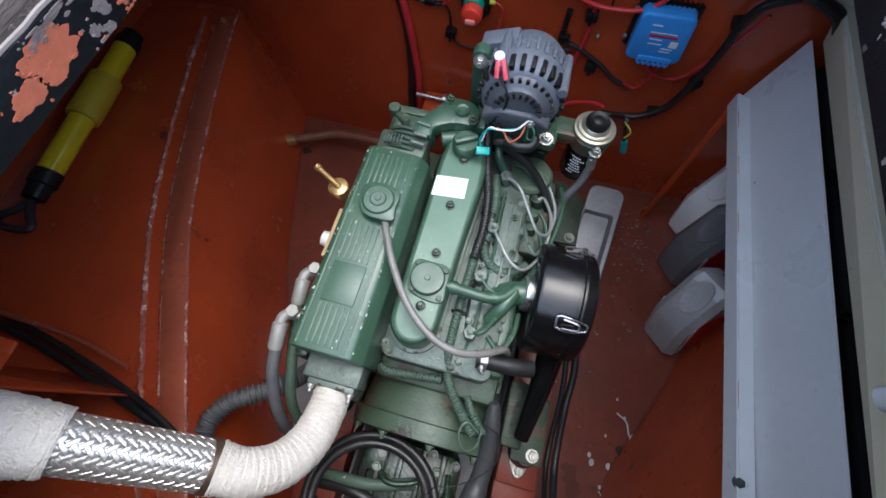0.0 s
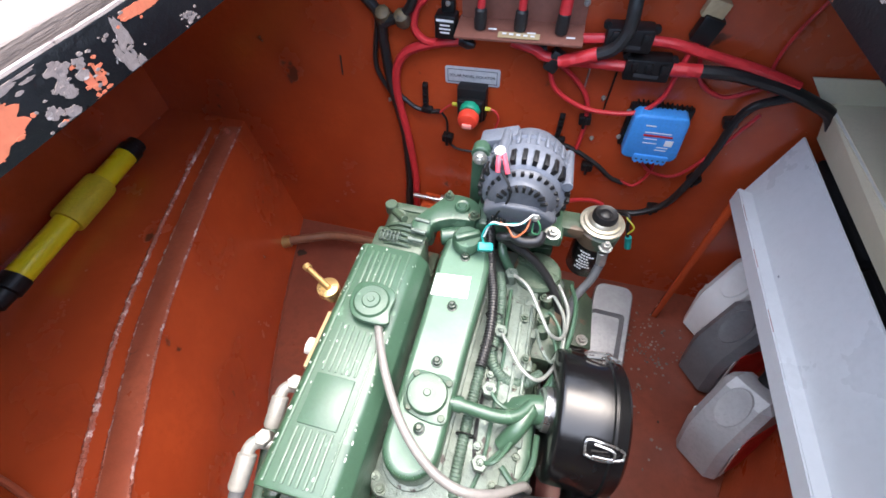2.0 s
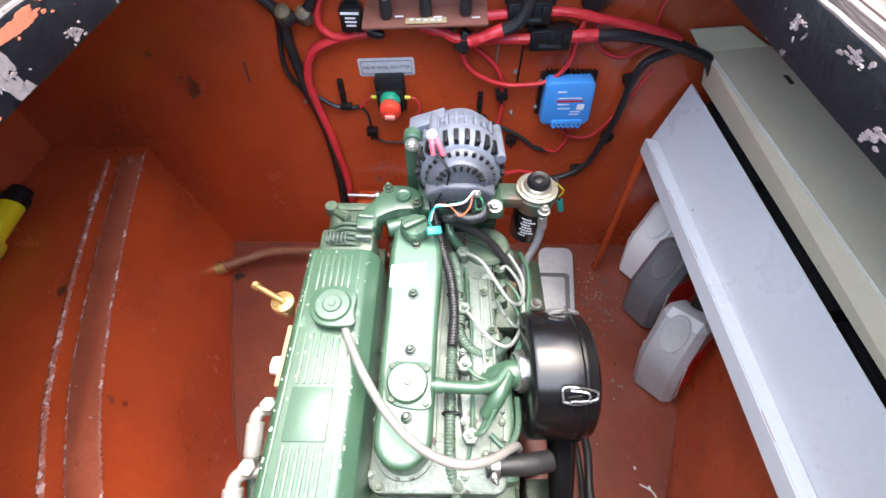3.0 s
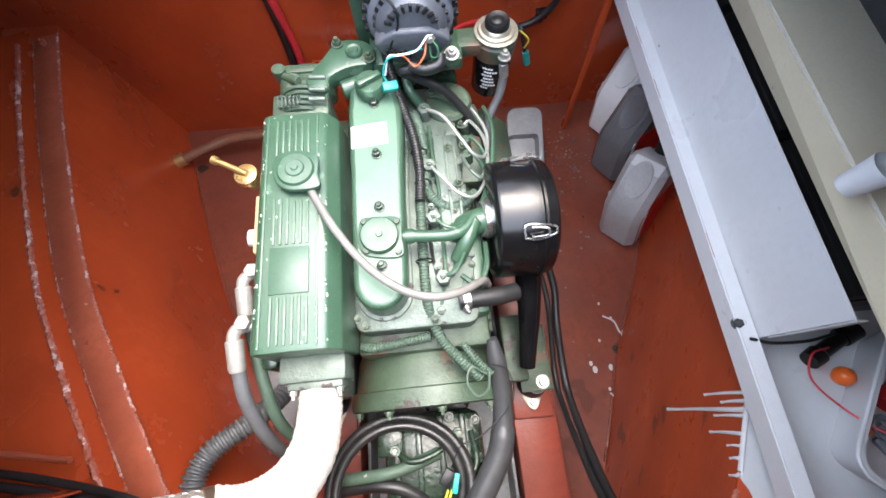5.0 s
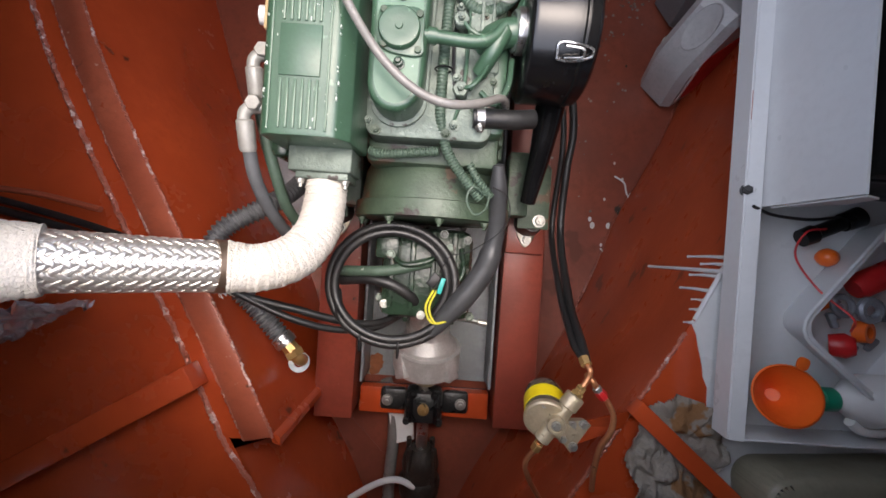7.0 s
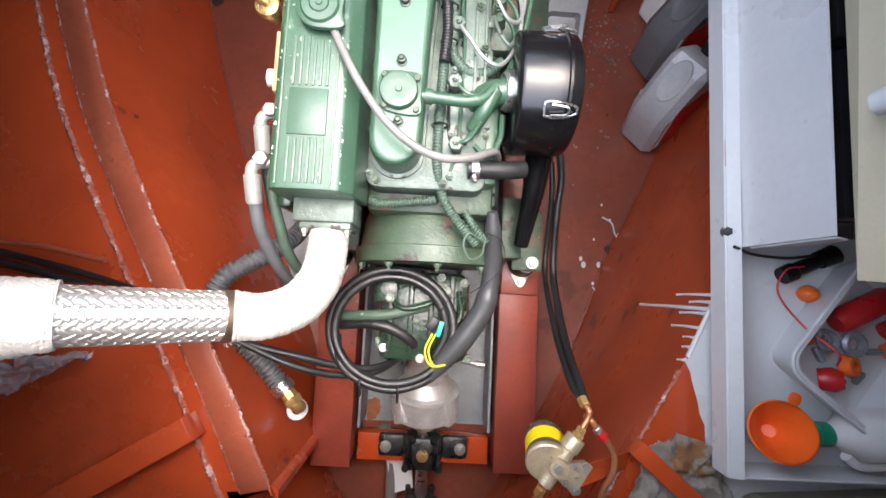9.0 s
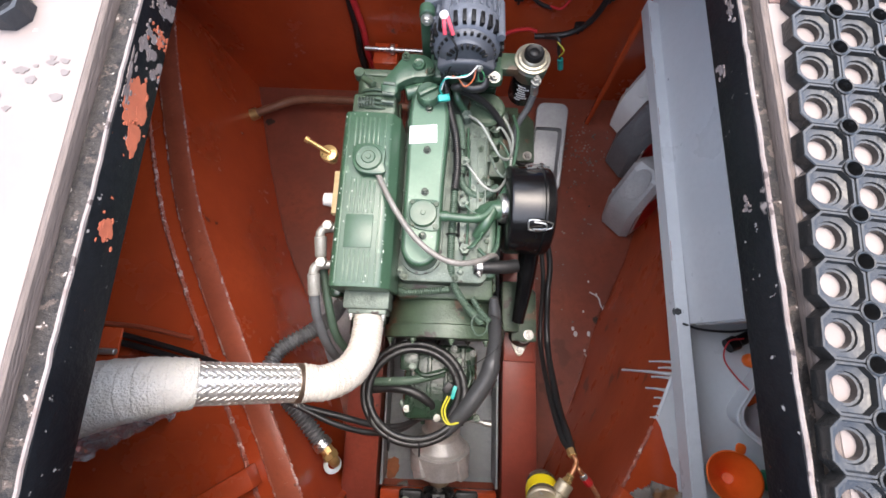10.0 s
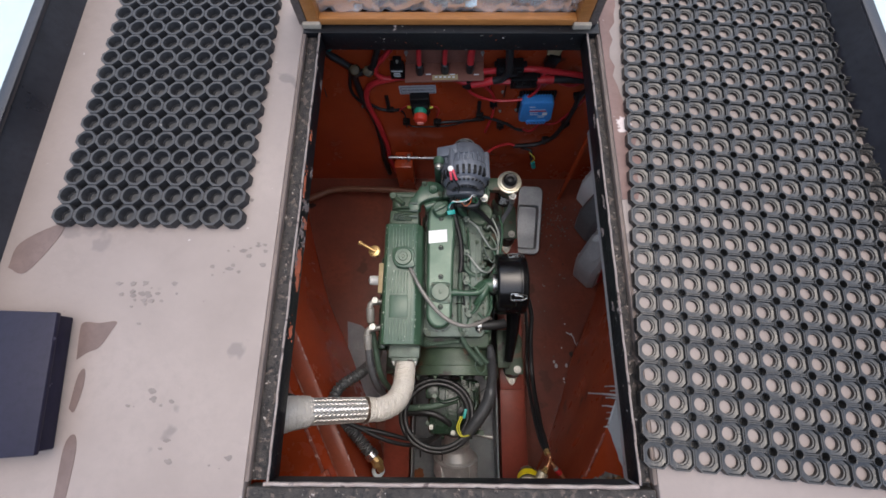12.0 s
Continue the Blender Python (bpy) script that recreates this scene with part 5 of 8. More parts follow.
# wiring loom in corrugated sleeves
for m_, r, pts in ((RUBBER, 0.009, [(0.0, 0.86, 0.56), (0.006, 0.83, 0.535), (0.022, 0.76, 0.51), (0.04, 0.69, 0.50), (0.046, 0.62, 0.49), (0.042, 0.56, 0.485)]),
                   (GREEN_HOSE, 0.0095, [(0.044, 0.765, 0.47), (0.056, 0.70, 0.48), (0.058, 0.63, 0.47), (0.06, 0.585, 0.463), (0.09, 0.557, 0.458), (0.125, 0.562, 0.455), (0.15, 0.585, 0.45)]),
                   (GREEN_HOSE, 0.009, [(0.044, 0.60, 0.475), (0.04, 0.50, 0.468), (0.038, 0.42, 0.462), (0.04, 0.37, 0.45), (0.055, 0.32, 0.435), (0.085, 0.28, 0.42), (0.12, 0.245, 0.405)]),
                   (GREEN_HOSE, 0.008, [(-0.085, 0.318, 0.41), (-0.06, 0.312, 0.418), (0.0, 0.318, 0.42), (0.04, 0.322, 0.425)]),
                   (GREEN_HOSE, 0.007, [(0.095, 0.305, 0.415), (0.115, 0.275, 0.412), (0.14, 0.25, 0.40)])):
    bm = bmnew()
    tube(bm, pts, r, 12, ribs=0.0013 if m_ is RUBBER or len(pts) == 7 else 0.002, pitch=0.0055)
    part("loom_sleeve", bm, m_, engine, "corrugated wiring loom sleeve")
for pts, r, m_ in (([(0.072, 0.74, 0.46), (0.074, 0.66, 0.462), (0.08, 0.60, 0.46), (0.078, 0.50, 0.458), (0.075, 0.42, 0.455), (0.06, 0.36, 0.45)], 0.0035, GREEN), ([(0.05, 0.75, 0.462), (0.06, 0.68, 0.458), (0.062, 0.60, 0.456), (0.055, 0.50, 0.456), (0.058, 0.44, 0.456), (0.07, 0.39, 0.44)], 0.003, RUBBER),
                   ([(0.13, 0.66, 0.47), (0.14, 0.62, 0.485), (0.16, 0.60, 0.48), (0.175, 0.63, 0.465)], 0.0035, ALU_GREEN), ([(0.105, 0.42, 0.455), (0.13, 0.40, 0.46), (0.15, 0.43, 0.46), (0.155, 0.48, 0.45)], 0.005, GREEN)):
    bm = bmnew()
    tube(bm, pts, r, 8)
    part("thin_pipe", bm, m_, engine)
for x, y, z in ((0.105, 0.545, 0.455), (0.118, 0.60, 0.468), (0.105, 0.68, 0.468), (0.125, 0.44, 0.447), (0.14, 0.40, 0.44), (0.095, 0.39, 0.453), (0.05, 0.345, 0.453), (-0.07, 0.345, 0.453), (0.14, 0.70, 0.44), (0.14, 0.75, 0.44)):
    bm = bmnew()
    hexbolt(bm, (x, y, z), r=0.0065, h=0.006, shank=0.005)
    part("stud_nut", bm, GREEN_DIRTY, engine)
for p in ((0.048, 0.66, 0.49), (0.05, 0.60, 0.48), (0.04, 0.45, 0.466)):
    bm = bmnew()
    tube(bm, [(p[0] + 0.015 * math.cos(a), p[1], p[2] + 0.013 * math.sin(a)) for a in [j * 0.524 for j in range(13)]], 0.0016, 5, n=1)
    part("cable_tie", bm, BLACK, engine)
# fine wires twisted above the bellhousing
bm = bmnew()
tube(bm, [(0.13, 0.25, 0.42), (0.105, 0.262, 0.428), (0.095, 0.24, 0.425), (0.11, 0.215, 0.42), (0.13, 0.225, 0.42), (0.135, 0.255, 0.42)], 0.0022, 6)
part("loose_wire", bm, GREEN_HOSE, engine)

# air cleaner, lying across
bm = bmnew()
AC = Vector((-0.011, 0.53, 0.432))
lathe(bm, AC + Vector((0.179, 0, 0)), AC + Vector((0.292, 0, 0)), [(0, 0), (0, 0.096), (0.02, 0.106), (0.06, 0.1105), (0.1, 0.1115), (0.72, 0.1115), (0.74, 0.1145), (0.78, 0.1145), (0.8, 0.1105), (0.93, 0.1085), (0.98, 0.102), (1, 0.07), (1, 0)], 72)
air = part("air_cleaner", bm, BLACK_GLOSS, engine, "glossy black air cleaner canister")
bm = bmnew()
tube(bm, [(0.247, 0.47, 0.37), (0.250, 0.44, 0.345), (0.247, 0.36, 0.305), (0.236, 0.262, 0.258)], 0.03, 20, radii=[(0, 0.031), (0.35, 0.0285), (1, 0.0165)])
part("intake_horn", bm, BLACK_GLOSS, air, "tapered black plastic intake horn")
for x in (0.158, 0.172):
    bm = bmnew()
    lathe(bm, (x, 0.524, 0.461), (x + 0.01, 0.524, 0.461), [(0, 0.0335), (0, 0.037), (0.5, 0.0375), (1, 0.037), (1, 0.0335)], 28)
    part("hose_clamp", bm, STEEL, air, "steel hose clamp")
bm = bmnew()
rod(bm, (0.15, 0.524, 0.461), (0.19, 0.526, 0.455), 0.034, seg=28)
part("intake_neck", bm, ALU_GREEN, air)
for ang in (125, 42):
    a = radians(ang)
    cy, cz = AC.y + 0.1155 * math.cos(a), AC.z + 0.1155 * math.sin(a)
    ty, tz = -math.sin(a), math.cos(a)
    c = Vector((0.236, cy, cz))
    w = Vector((0, ty, tz))
    o = Vector((0, math.cos(a), math.sin(a)))
    bm = bmnew()
    tube(bm, [c + Vector((-0.022, 0, 0)) + w * 0.011, c + Vector((0.0, 0, 0)) + w * 0.013 + o * 0.003, c + Vector((0.028, 0, 0)) + w * 0.007, c + Vector((0.032, 0, 0)), c + Vector((0.028, 0, 0)) - w * 0.007,
              c - w * 0.013 + o * 0.003, c + Vector((-0.022, 0, 0)) - w * 0.011, c + Vector((-0.022, 0, 0)) + w * 0.011], 0.0021, 6)
    tube(bm, [c + Vector((-0.012, 0, 0)) + w * 0.009 + o * 0.004, c + Vector((0.014, 0, 0)) + w * 0.006 + o * 0.007, c + Vector((0.014, 0, 0)) - w * 0.006 + o * 0.007, c + Vector((-0.012, 0, 0)) - w * 0.009 + o * 0.004], 0.0019, 6)
    part("spring_clip", bm, STEEL, air, "bright wire spring clip")
# breather hose with a clamp
bm = bmnew()
tube(bm, [(0.094, 0.374, 0.458), (0.13, 0.376, 0.456), (0.165, 0.378, 0.450), (0.20, 0.385, 0.44)], 0.0165, 16)
hose = part("breather_hose", bm, RUBBER, engine, "short black rubber hose")
bm = bmnew()
lathe(bm, (0.100, 0.374, 0.458), (0.113, 0.375, 0.457), [(0, 0.0165), (0, 0.0195), (1, 0.0195), (1, 0.0165)], 24)
hexbolt(bm, (0.106, 0.357, 0.466), (0.2, -0.7, 0.7), 0.0055)
part("clamp", bm, STEEL, hose, "steel worm clamp")

# fuel filter
bm = bmnew()
box(bm, (0.185, 0.885, 0.525), (0.09, 0.05, 0.03), 0.006)
lathe(bm, (0.222, 0.888, 0.50), (0.222, 0.888, 0.545), [(0, 0), (0, 0.042), (0.75, 0.044), (1, 0.03), (1, 0)], 28)
ff = part("fuel_filter", bm, GREEN_DIRTY, engine, "green fuel filter head")
bm = bmnew()
lathe(bm, (0.222, 0.888, 0.542), (0.222, 0.888, 0.560), [(0, 0), (0, 0.040), (0.15, 0.044), (0.3, 0.044), (0.35, 0.038), (0.55, 0.036), (0.6, 0.030), (0.85, 0.028), (1, 0.025), (1, 0)], 36)
part("primer_dish", bm, material("zinc_dish", (0.55, 0.52, 0.42), (0.45, 0.42, 0.33), 0.35, 0.8, scale=30), ff, "yellowish zinc primer dish")
bm = bmnew()
lathe(bm, (0.222, 0.888, 0.558), (0.222, 0.888, 0.574), [(0, 0), (0, 0.022), (0.1, 0.0245), (0.7, 0.0245), (1, 0.021), (0.9, 0.017), (0.85, 0.012), (1.0, 0.009), (1.0, 0)], 28)
part("primer_knob", bm, BLACK, ff, "black primer knob")
bm = bmnew()
lathe(bm, (0.222, 0.888, 0.505), (0.222, 0.888, 0.39), [(0, 0), (0, 0.040), (0.08, 0.041), (0.9, 0.039), (1, 0.03), (1, 0)], 32)
can = part("filter_canister", bm, BLACK_GLOSS, ff, "black filter canister with white print")
bm = bmnew()
rng = random.Random(11)
for k in range(7):
    a = -1.9 + 0.1 * (k % 2)
    z = 0.485 - 0.009 * k
    for j in range(rng.randint(3, 5)):
        aa = a - 0.28 + 0.14 * j
        box(bm, (0.222 + 0.0412 * math.cos(aa), 0.888 + 0.0412 * math.sin(aa), z), (0.001, 0.0045, 0.0035), 0, (0, 0, math.degrees(aa)))
part("print_bars", bm, WHITE_PLASTIC, ff)
bm = bmnew()
rod(bm, (0.236, 0.845, 0.505), (0.24, 0.838, 0.475), 0.01, seg=8)
hexbolt(bm, (0.235, 0.843, 0.522), r=0.01, h=0.01)
part("banjo_bolt", bm, ZINC, ff)
bm = bmnew()
tube(bm, [(0.24, 0.84, 0.48), (0.232, 0.82, 0.44), (0.21, 0.79, 0.40), (0.20, 0.74, 0.36)], 0.009, 10)
part("fuel_hose", bm, GREY_HOSE, ff, "grey rubber fuel hose")

SLEEVE = material("dull_crimp_sleeve", (0.42, 0.41, 0.375), (0.3, 0.29, 0.26), 0.48, 0.35, scale=40, fine=140, bump=0.15)
# hydraulic style elbows and hoses on the side of the heat exchanger
for y, z in ((0.447, 0.465), (0.352, 0.485)):
    bm = bmnew()
    rod(bm, (-0.235, y + 0.012, z - 0.01), (-0.268, y + 0.006, z), 0.010, seg=12)
    rod(bm, (-0.262, y + 0.012, z - 0.012), (-0.262, y + 0.012, z + 0.014), 0.0135, seg=6)
    fit_ = part("hose_union", bm, ZINC, engine, "plated hose union")
    bm = bmnew()
    tube(bm, [(-0.262, y + 0.01, z), (-0.278, y, z), (-0.281, y - 0.018, z - 0.004), (-0.279, y - 0.055, z - 0.015)], 0.0105, 14)
    lathe(bm, (-0.280, y - 0.012, z - 0.003), (-0.278, y - 0.062, z - 0.018), [(0, 0.011), (0.05, 0.0145), (0.9, 0.014), (1, 0.012)], 16)
    part("crimp_sleeve", bm, SLEEVE, fit_, "dull crimped sleeve")
for m_, r, pts in ((GREY_HOSE, 0.0115, [(-0.278, 0.30, 0.468), (-0.276, 0.25, 0.44), (-0.268, 0.20, 0.39), (-0.255, 0.155, 0.32), (-0.235, 0.12, 0.22)]),
                   (GREEN_HOSE, 0.0105, [(-0.278, 0.40, 0.45), (-0.270, 0.35, 0.44), (-0.256, 0.27, 0.41), (-0.242, 0.20, 0.36), (-0.21, 0.14, 0.26)])):
    bm = bmnew()
    tube(bm, pts, r, 12)
    part("oil_hose", bm, m_, engine, "rubber oil hose")
bm = bmnew()
box(bm, (-0.235, 0.46, 0.40), (0.03, 0.34, 0.10), 0.01)
part("manifold_side", bm, GREEN_DARK, engine)
# brass drain cock
bm = bmnew()
lathe(bm, (-0.268, 0.632, 0.47), (-0.268, 0.632, 0.512), [(0, 0), (0, 0.012), (0.6, 0.012), (0.62, 0.021), (0.95, 0.021), (1, 0.018), (1, 0)], 20)
rod(bm, (-0.262, 0.628, 0.515), (-0.318, 0.657, 0.522), 0.0055, seg=10)
lathe(bm, (-0.312, 0.654, 0.521), (-0.325, 0.661, 0.523), [(0, 0), (0.2, 0.008), (0.8, 0.008), (1, 0)], 12)
part("drain_cock", bm, BRASS, engine, "brass drain cock")
bm = bmnew()
lathe(bm, (-0.255, 0.545, 0.41), (-0.30, 0.545, 0.42), [(0, 0), (0, 0.016), (0.5, 0.018), (0.9, 0.016), (1, 0)], 16)
part("white_cap", bm, WHITE_PLASTIC, engine)

# exhaust: lagged elbow, braided flexible section, lagged riser
exhaust = thing("exhaust_pipe", "white lagged exhaust elbow with a braided steel flexible section", "exhaust pipe", (-0.25, 0.1, 0.45))


def wrapped(bm, pts, radii, turns):
    """A pipe wound with tape: small overlapping steps and uneven radius along it."""
    path = spline(pts, 40)
    n, seg = len(path), 28
    side, rings = None, []
    for i, p in enumerate(path):
        d = (path[min(i + 1, n - 1)] - path[max(i - 1, 0)]).normalized()
        side = d.orthogonal().normalized() if side is None else (side - d * side.dot(d)).normalized()
        up = d.cross(side)
        ring = []
        for k in range(seg):
            a = 2 * math.pi * k / seg
            saw = ((i / n * turns + 0.35 * k / seg) % 1.0) * 0.0013
            r = float(np.interp(i / (n - 1), *zip(*radii))) + saw + 0.0016 * noise.noise(Vector((i * 0.2, math.cos(a) * 2, math.sin(a) * 2)))
            ring.append(bm.verts.new(p + r * (math.cos(a) * side + math.sin(a) * up)))
        rings.append(ring)
    for a, b in zip(rings, rings[1:]):
        for k in range(seg):
            bm.faces.new((a[k], a[(k + 1) % seg], b[(k + 1) % seg], b[k]))
    bm.faces.new(rings[0][::-1])
    bm.faces.new(rings[-1])


bm = bmnew()
wrapped(bm, [(-0.15, 0.252, 0.442), (-0.15, 0.21, 0.447), (-0.155, 0.160, 0.468), (-0.175, 0.122, 0.505), (-0.21, 0.104, 0.54), (-0.252, 0.103, 0.562)], [(0, 0.034), (0.5, 0.036), (0.9, 0.035), (1, 0.038)], 26)
part("elbow_wrap", bm, LAGGING, exhaust, "white woven lagging with stains")
P0, P1 = Vector((-0.258, 0.103, 0.565)), Vector((-0.400, 0.107, 0.700))
bm = bmnew()
lathe(bm, P0.lerp(P1, -0.03), P0.lerp(P1, 0.055), [(0, 0), (0, 0.0385), (1, 0.0385), (1, 0.034), (1, 0)], 32)
part("end_collar", bm, material("heat_browned_steel", (0.3, 0.22, 0.16), (0.2, 0.14, 0.1), 0.4, 0.85, scale=30), exhaust, "heat-browned steel collar")
bm = bmnew()
rod(bm, P0, P1, 0.0318, seg=32)
core = part("flexible_core", bm, material("braid_gap", (0.03, 0.027, 0.025), (0.02, 0.018, 0.016), 0.6, 0.2, scale=60), exhaust, "flexible pipe under woven steel braid")
m, length = turned(P0, P1)
strands, steps, turnc = 24, 170, 0.6
for sense in (1, -1):
    for s in range(strands):
        bm, prev = bmnew(), None
        for i in range(steps + 1):
            f = i / steps
            a = sense * 2 * math.pi * turnc * f + 2 * math.pi * s / strands
            over = math.cos(math.pi / 2 * (2 * s + sense * 2 * strands * turnc * f) - math.pi / 4)
            r = 0.0350 + sense * 0.0013 * max(-1.0, min(1.0, 1.6 * over))
            c = Vector((r * math.cos(a), r * math.sin(a), f * length))
            t = Vector((-math.sin(a), math.cos(a), 0)) * 0.0040
            o = Vector((math.cos(a), math.sin(a), 0))
            q = [bm.verts.new(m @ v) for v in (c - t - o * 0.0010, c - t * 0.85 + o * 0.0001, c - t * 0.4 + o * 0.0006, c + t * 0.4 + o * 0.0006, c + t * 0.85 + o * 0.0001, c + t - o * 0.0010)]
            if prev:
                for k in range(5):
                    bm.faces.new((prev[k], prev[k + 1], q[k + 1], q[k]))
            prev = q
        part("braid_strand", bm, BRAID, core)
bm = bmnew()
wrapped(bm, [(-0.392, 0.107, 0.692), (-0.42, 0.106, 0.712), (-0.47, 0.098, 0.725), (-0.54, 0.08, 0.735), (-0.64, 0.03, 0.74), (-0.75, -0.05, 0.745)], [(0, 0.041), (0.15, 0.043), (0.35, 0.048), (0.6, 0.055), (1, 0.055)], 14)
part("riser_wrap", bm, LAGGING, exhaust, "white lagging")
bm = bmnew()
rng = random.Random(21)
for k in range(26):
    f = rng.random() * 0.06
    p = P0.lerp(P1, -0.03 + f) + Vector((0, -0.036, -0.004))
    tube(bm, [p, p + Vector((rng.uniform(-0.01, 0.01), rng.uniform(-0.012, 0), -rng.uniform(0.005, 0.02)))], 0.0005, 4, n=2)
part("frayed_threads", bm, LAGGING, exhaust)

# ---- electrical gear on the bulkhead ----
W = BULK


def cable(name, pts, r, mat, label, group="bulkhead cables", n=8, seg=9):
    bm = bmnew()
    tube(bm, pts, r, seg, n)
    return solo(name, bm, mat, label, "cable", group)


def at(y, *xz):
    return [(x, y, z) for x, z in xz]


cable("battery_cable", at(1.232, (-0.44, 0.86), (-0.408, 0.80), (-0.348, 0.734), (-0.343, 0.662), (-0.335, 0.555), (-0.311, 0.41), (-0.308, 0.23), (-0.318, 0.103), (-0.31, -0.05)), 0.0125, RUBBER, "thick black battery cable clipped to the red bulkhead")
cable("battery_cable", at(1.230, (-0.150, 0.695), (-0.214, 0.682), (-0.288, 0.65), (-0.319, 0.588), (-0.318, 0.504), (-0.300, 0.39), (-0.287, 0.23), (-0.289, 0.11), (-0.27, -0.03)), 0.0115, RED_CABLE, "thick red battery cable running down the bulkhead")
cable("wiring_loom", at(1.236, (-0.355, 0.72), (-0.373, 0.60), (-0.333, 0.515), (-0.31, 0.45)), 0.006, RUBBER, "thin black cable looping beside the battery cable")
cable("wiring_loom", at(1.215, (-0.225, 0.88), (-0.247, 0.81), (-0.271, 0.756), (-0.331, 0.722)), 0.011, RUBBER, "black loom joining at a taped junction")
cable("wiring_loom", at(1.205, (-0.45, 0.90), (-0.36, 0.889), (-0.27, 0.895), (-0.165, 0.893), (0.01, 0.898), (0.19, 0.90), (0.40, 0.909)), 0.009, RUBBER, "black loom along the top of the bulkhead")
cable("wiring_loom", at(1.20, (-0.30, 0.915), (-0.165, 0.907), (0.06, 0.915), (0.25, 0.91)), 0.004, RED_CABLE, "thin red cable along the top of the bulkhead")
cable("loose_wire", at(1.185, (0.0, 0.935), (0.01, 0.924), (0.028, 0.918), (0.045, 0.924), (0.055, 0.935)), 0.003, WIRE_Y, "short yellow wire under the hatch edge")
for p in ((-0.331, 1.226, 0.735), (-0.285, 1.222, 0.735)):
    bm = bmnew()
    rng = random.Random(int(p[0] * -1000))
    lathe(bm, Vector(p) + Vector((0, 0.01, -0.02)), Vector(p) + Vector((0, -0.02, 0.022)), [(0, 0), (0.1, 0.014), (0.4, 0.02), (0.8, 0.017), (1, 0)], 9)
    solo("taped_junction", bm, material("dirty_tape", (0.16, 0.11, 0.05), (0.05, 0.04, 0.03), 0.6, scale=60), "dirty taped cable junction", "cable joint", "cable joints")
bm = bmnew()
box(bm, (-0.375, 1.19, 0.875), (0.03, 0.012, 0.012), 0.002, (0, -35, 0))
solo("wire_connector", bm, TEAL, "small teal wire connector", "connector")

# bus bar board with three studs
bus = thing("bus_bar_board", "brown board with three red-capped battery studs", "bus bar", (-0.02, 1.22, 0.73))
bm = bmnew()
box(bm, (-0.02, 1.212, 0.742), (0.272, 0.075, 0.006), 0.001, (10, -2.5, 0))
box(bm, (-0.02, 1.244, 0.785), (0.266, 0.006, 0.085), 0.001, (0, -2.5, 0))
part("board", bm, COPPER_BAR, bus)
for x, z in ((-0.104, 0.764), (-0.018, 0.769), (0.068, 0.773)):
    bm = bmnew()
    lathe(bm, (x, 1.205, z - 0.022), (x, 1.205, z + 0.02), [(0, 0), (0, 0.0125), (0.3, 0.014), (0.9, 0.013), (1, 0.009)], 16)
    part("stud_boot", bm, RUBBER, bus, "black rubber boot")
    bm = bmnew()
    tube(bm, [(x, 1.205, z + 0.005), (x, 1.207, z + 0.05), (x + 0.004, 1.21, z + 0.11)], 0.0085 if x < 0.05 else 0.0125, 10)
    part("red_lead", bm, RED_CABLE, bus, "thick red lead")
bm = bmnew()
box(bm, (-0.017, 1.186, 0.744), (0.088, 0.018, 0.0012), 0, (10, -2.5, 0))
part("label", bm, PLATE_LABEL, bus, "tan label with unreadable print")
bm = bmnew()
for k in range(5):
    box(bm, (-0.048 + 0.015 * k, 1.186, 0.7455), (0.009, 0.005, 0.001), 0, (10, -2.5, 0))
for x in (-0.075, 0.008, 0.09):
    box(bm, (x, 1.195, 0.7475), (0.018, 0.004, 0.001), 0, (10, -2.5, 0))
part("label_bars", bm, WHITE_PLASTIC, bus)
for x in (-0.148, 0.108):
    bm = bmnew()
    hexbolt(bm, (x, 1.24, 0.80), (0, -1, 0), 0.005)
    part("screw", bm, ZINC, bus)

# relay
relay = thing("fuse_relay", "black plastic relay with white print", "relay", (-0.18, 1.24, 0.73))
bm = bmnew()
box(bm, (-0.184, 1.228, 0.73), (0.048, 0.038, 0.052), 0.004)
box(bm, (-0.182, 1.236, 0.767), (0.03, 0.018, 0.026), 0.004)
part("case", bm, BLACK, relay)
bm = bmnew()
box(bm, (-0.184, 1.2085, 0.746), (0.04, 0.001, 0.005))
for k in range(3):
    box(bm, (-0.184, 1.2085, 0.736 - 0.008 * k), (0.022 + 0.004 * (k % 2), 0.001, 0.003))
part("print_bars", bm, WHITE_PLASTIC, relay)
bm = bmnew()
hexbolt(bm, (-0.181, 1.227, 0.775), (0, -1, 0), 0.004, shank=0)
part("screw", bm, ZINC, relay)
cable("red_lead", at(1.226, (-0.19, 0.84), (-0.225, 0.79), (-0.253, 0.757), (-0.261, 0.715), (-0.24, 0.69), (-0.21, 0.684)), 0.009, RED_CABLE, "red cable looping past the relay")
for x0, x1, z in ((-0.15, -0.115, 0.700), (0.045, 0.01, 0.703)):
    bm = bmnew()
    lathe(bm, (x0, 1.225, z), (x1, 1.215, z - 0.004), [(0, 0), (0, 0.012), (0.6, 0.0135), (0.8, 0.010), (1, 0.006), (1, 0)], 12)
    solo("lug_boot", bm, RUBBER, "black rubber boot on a cable lug", "boot", "cable boots")

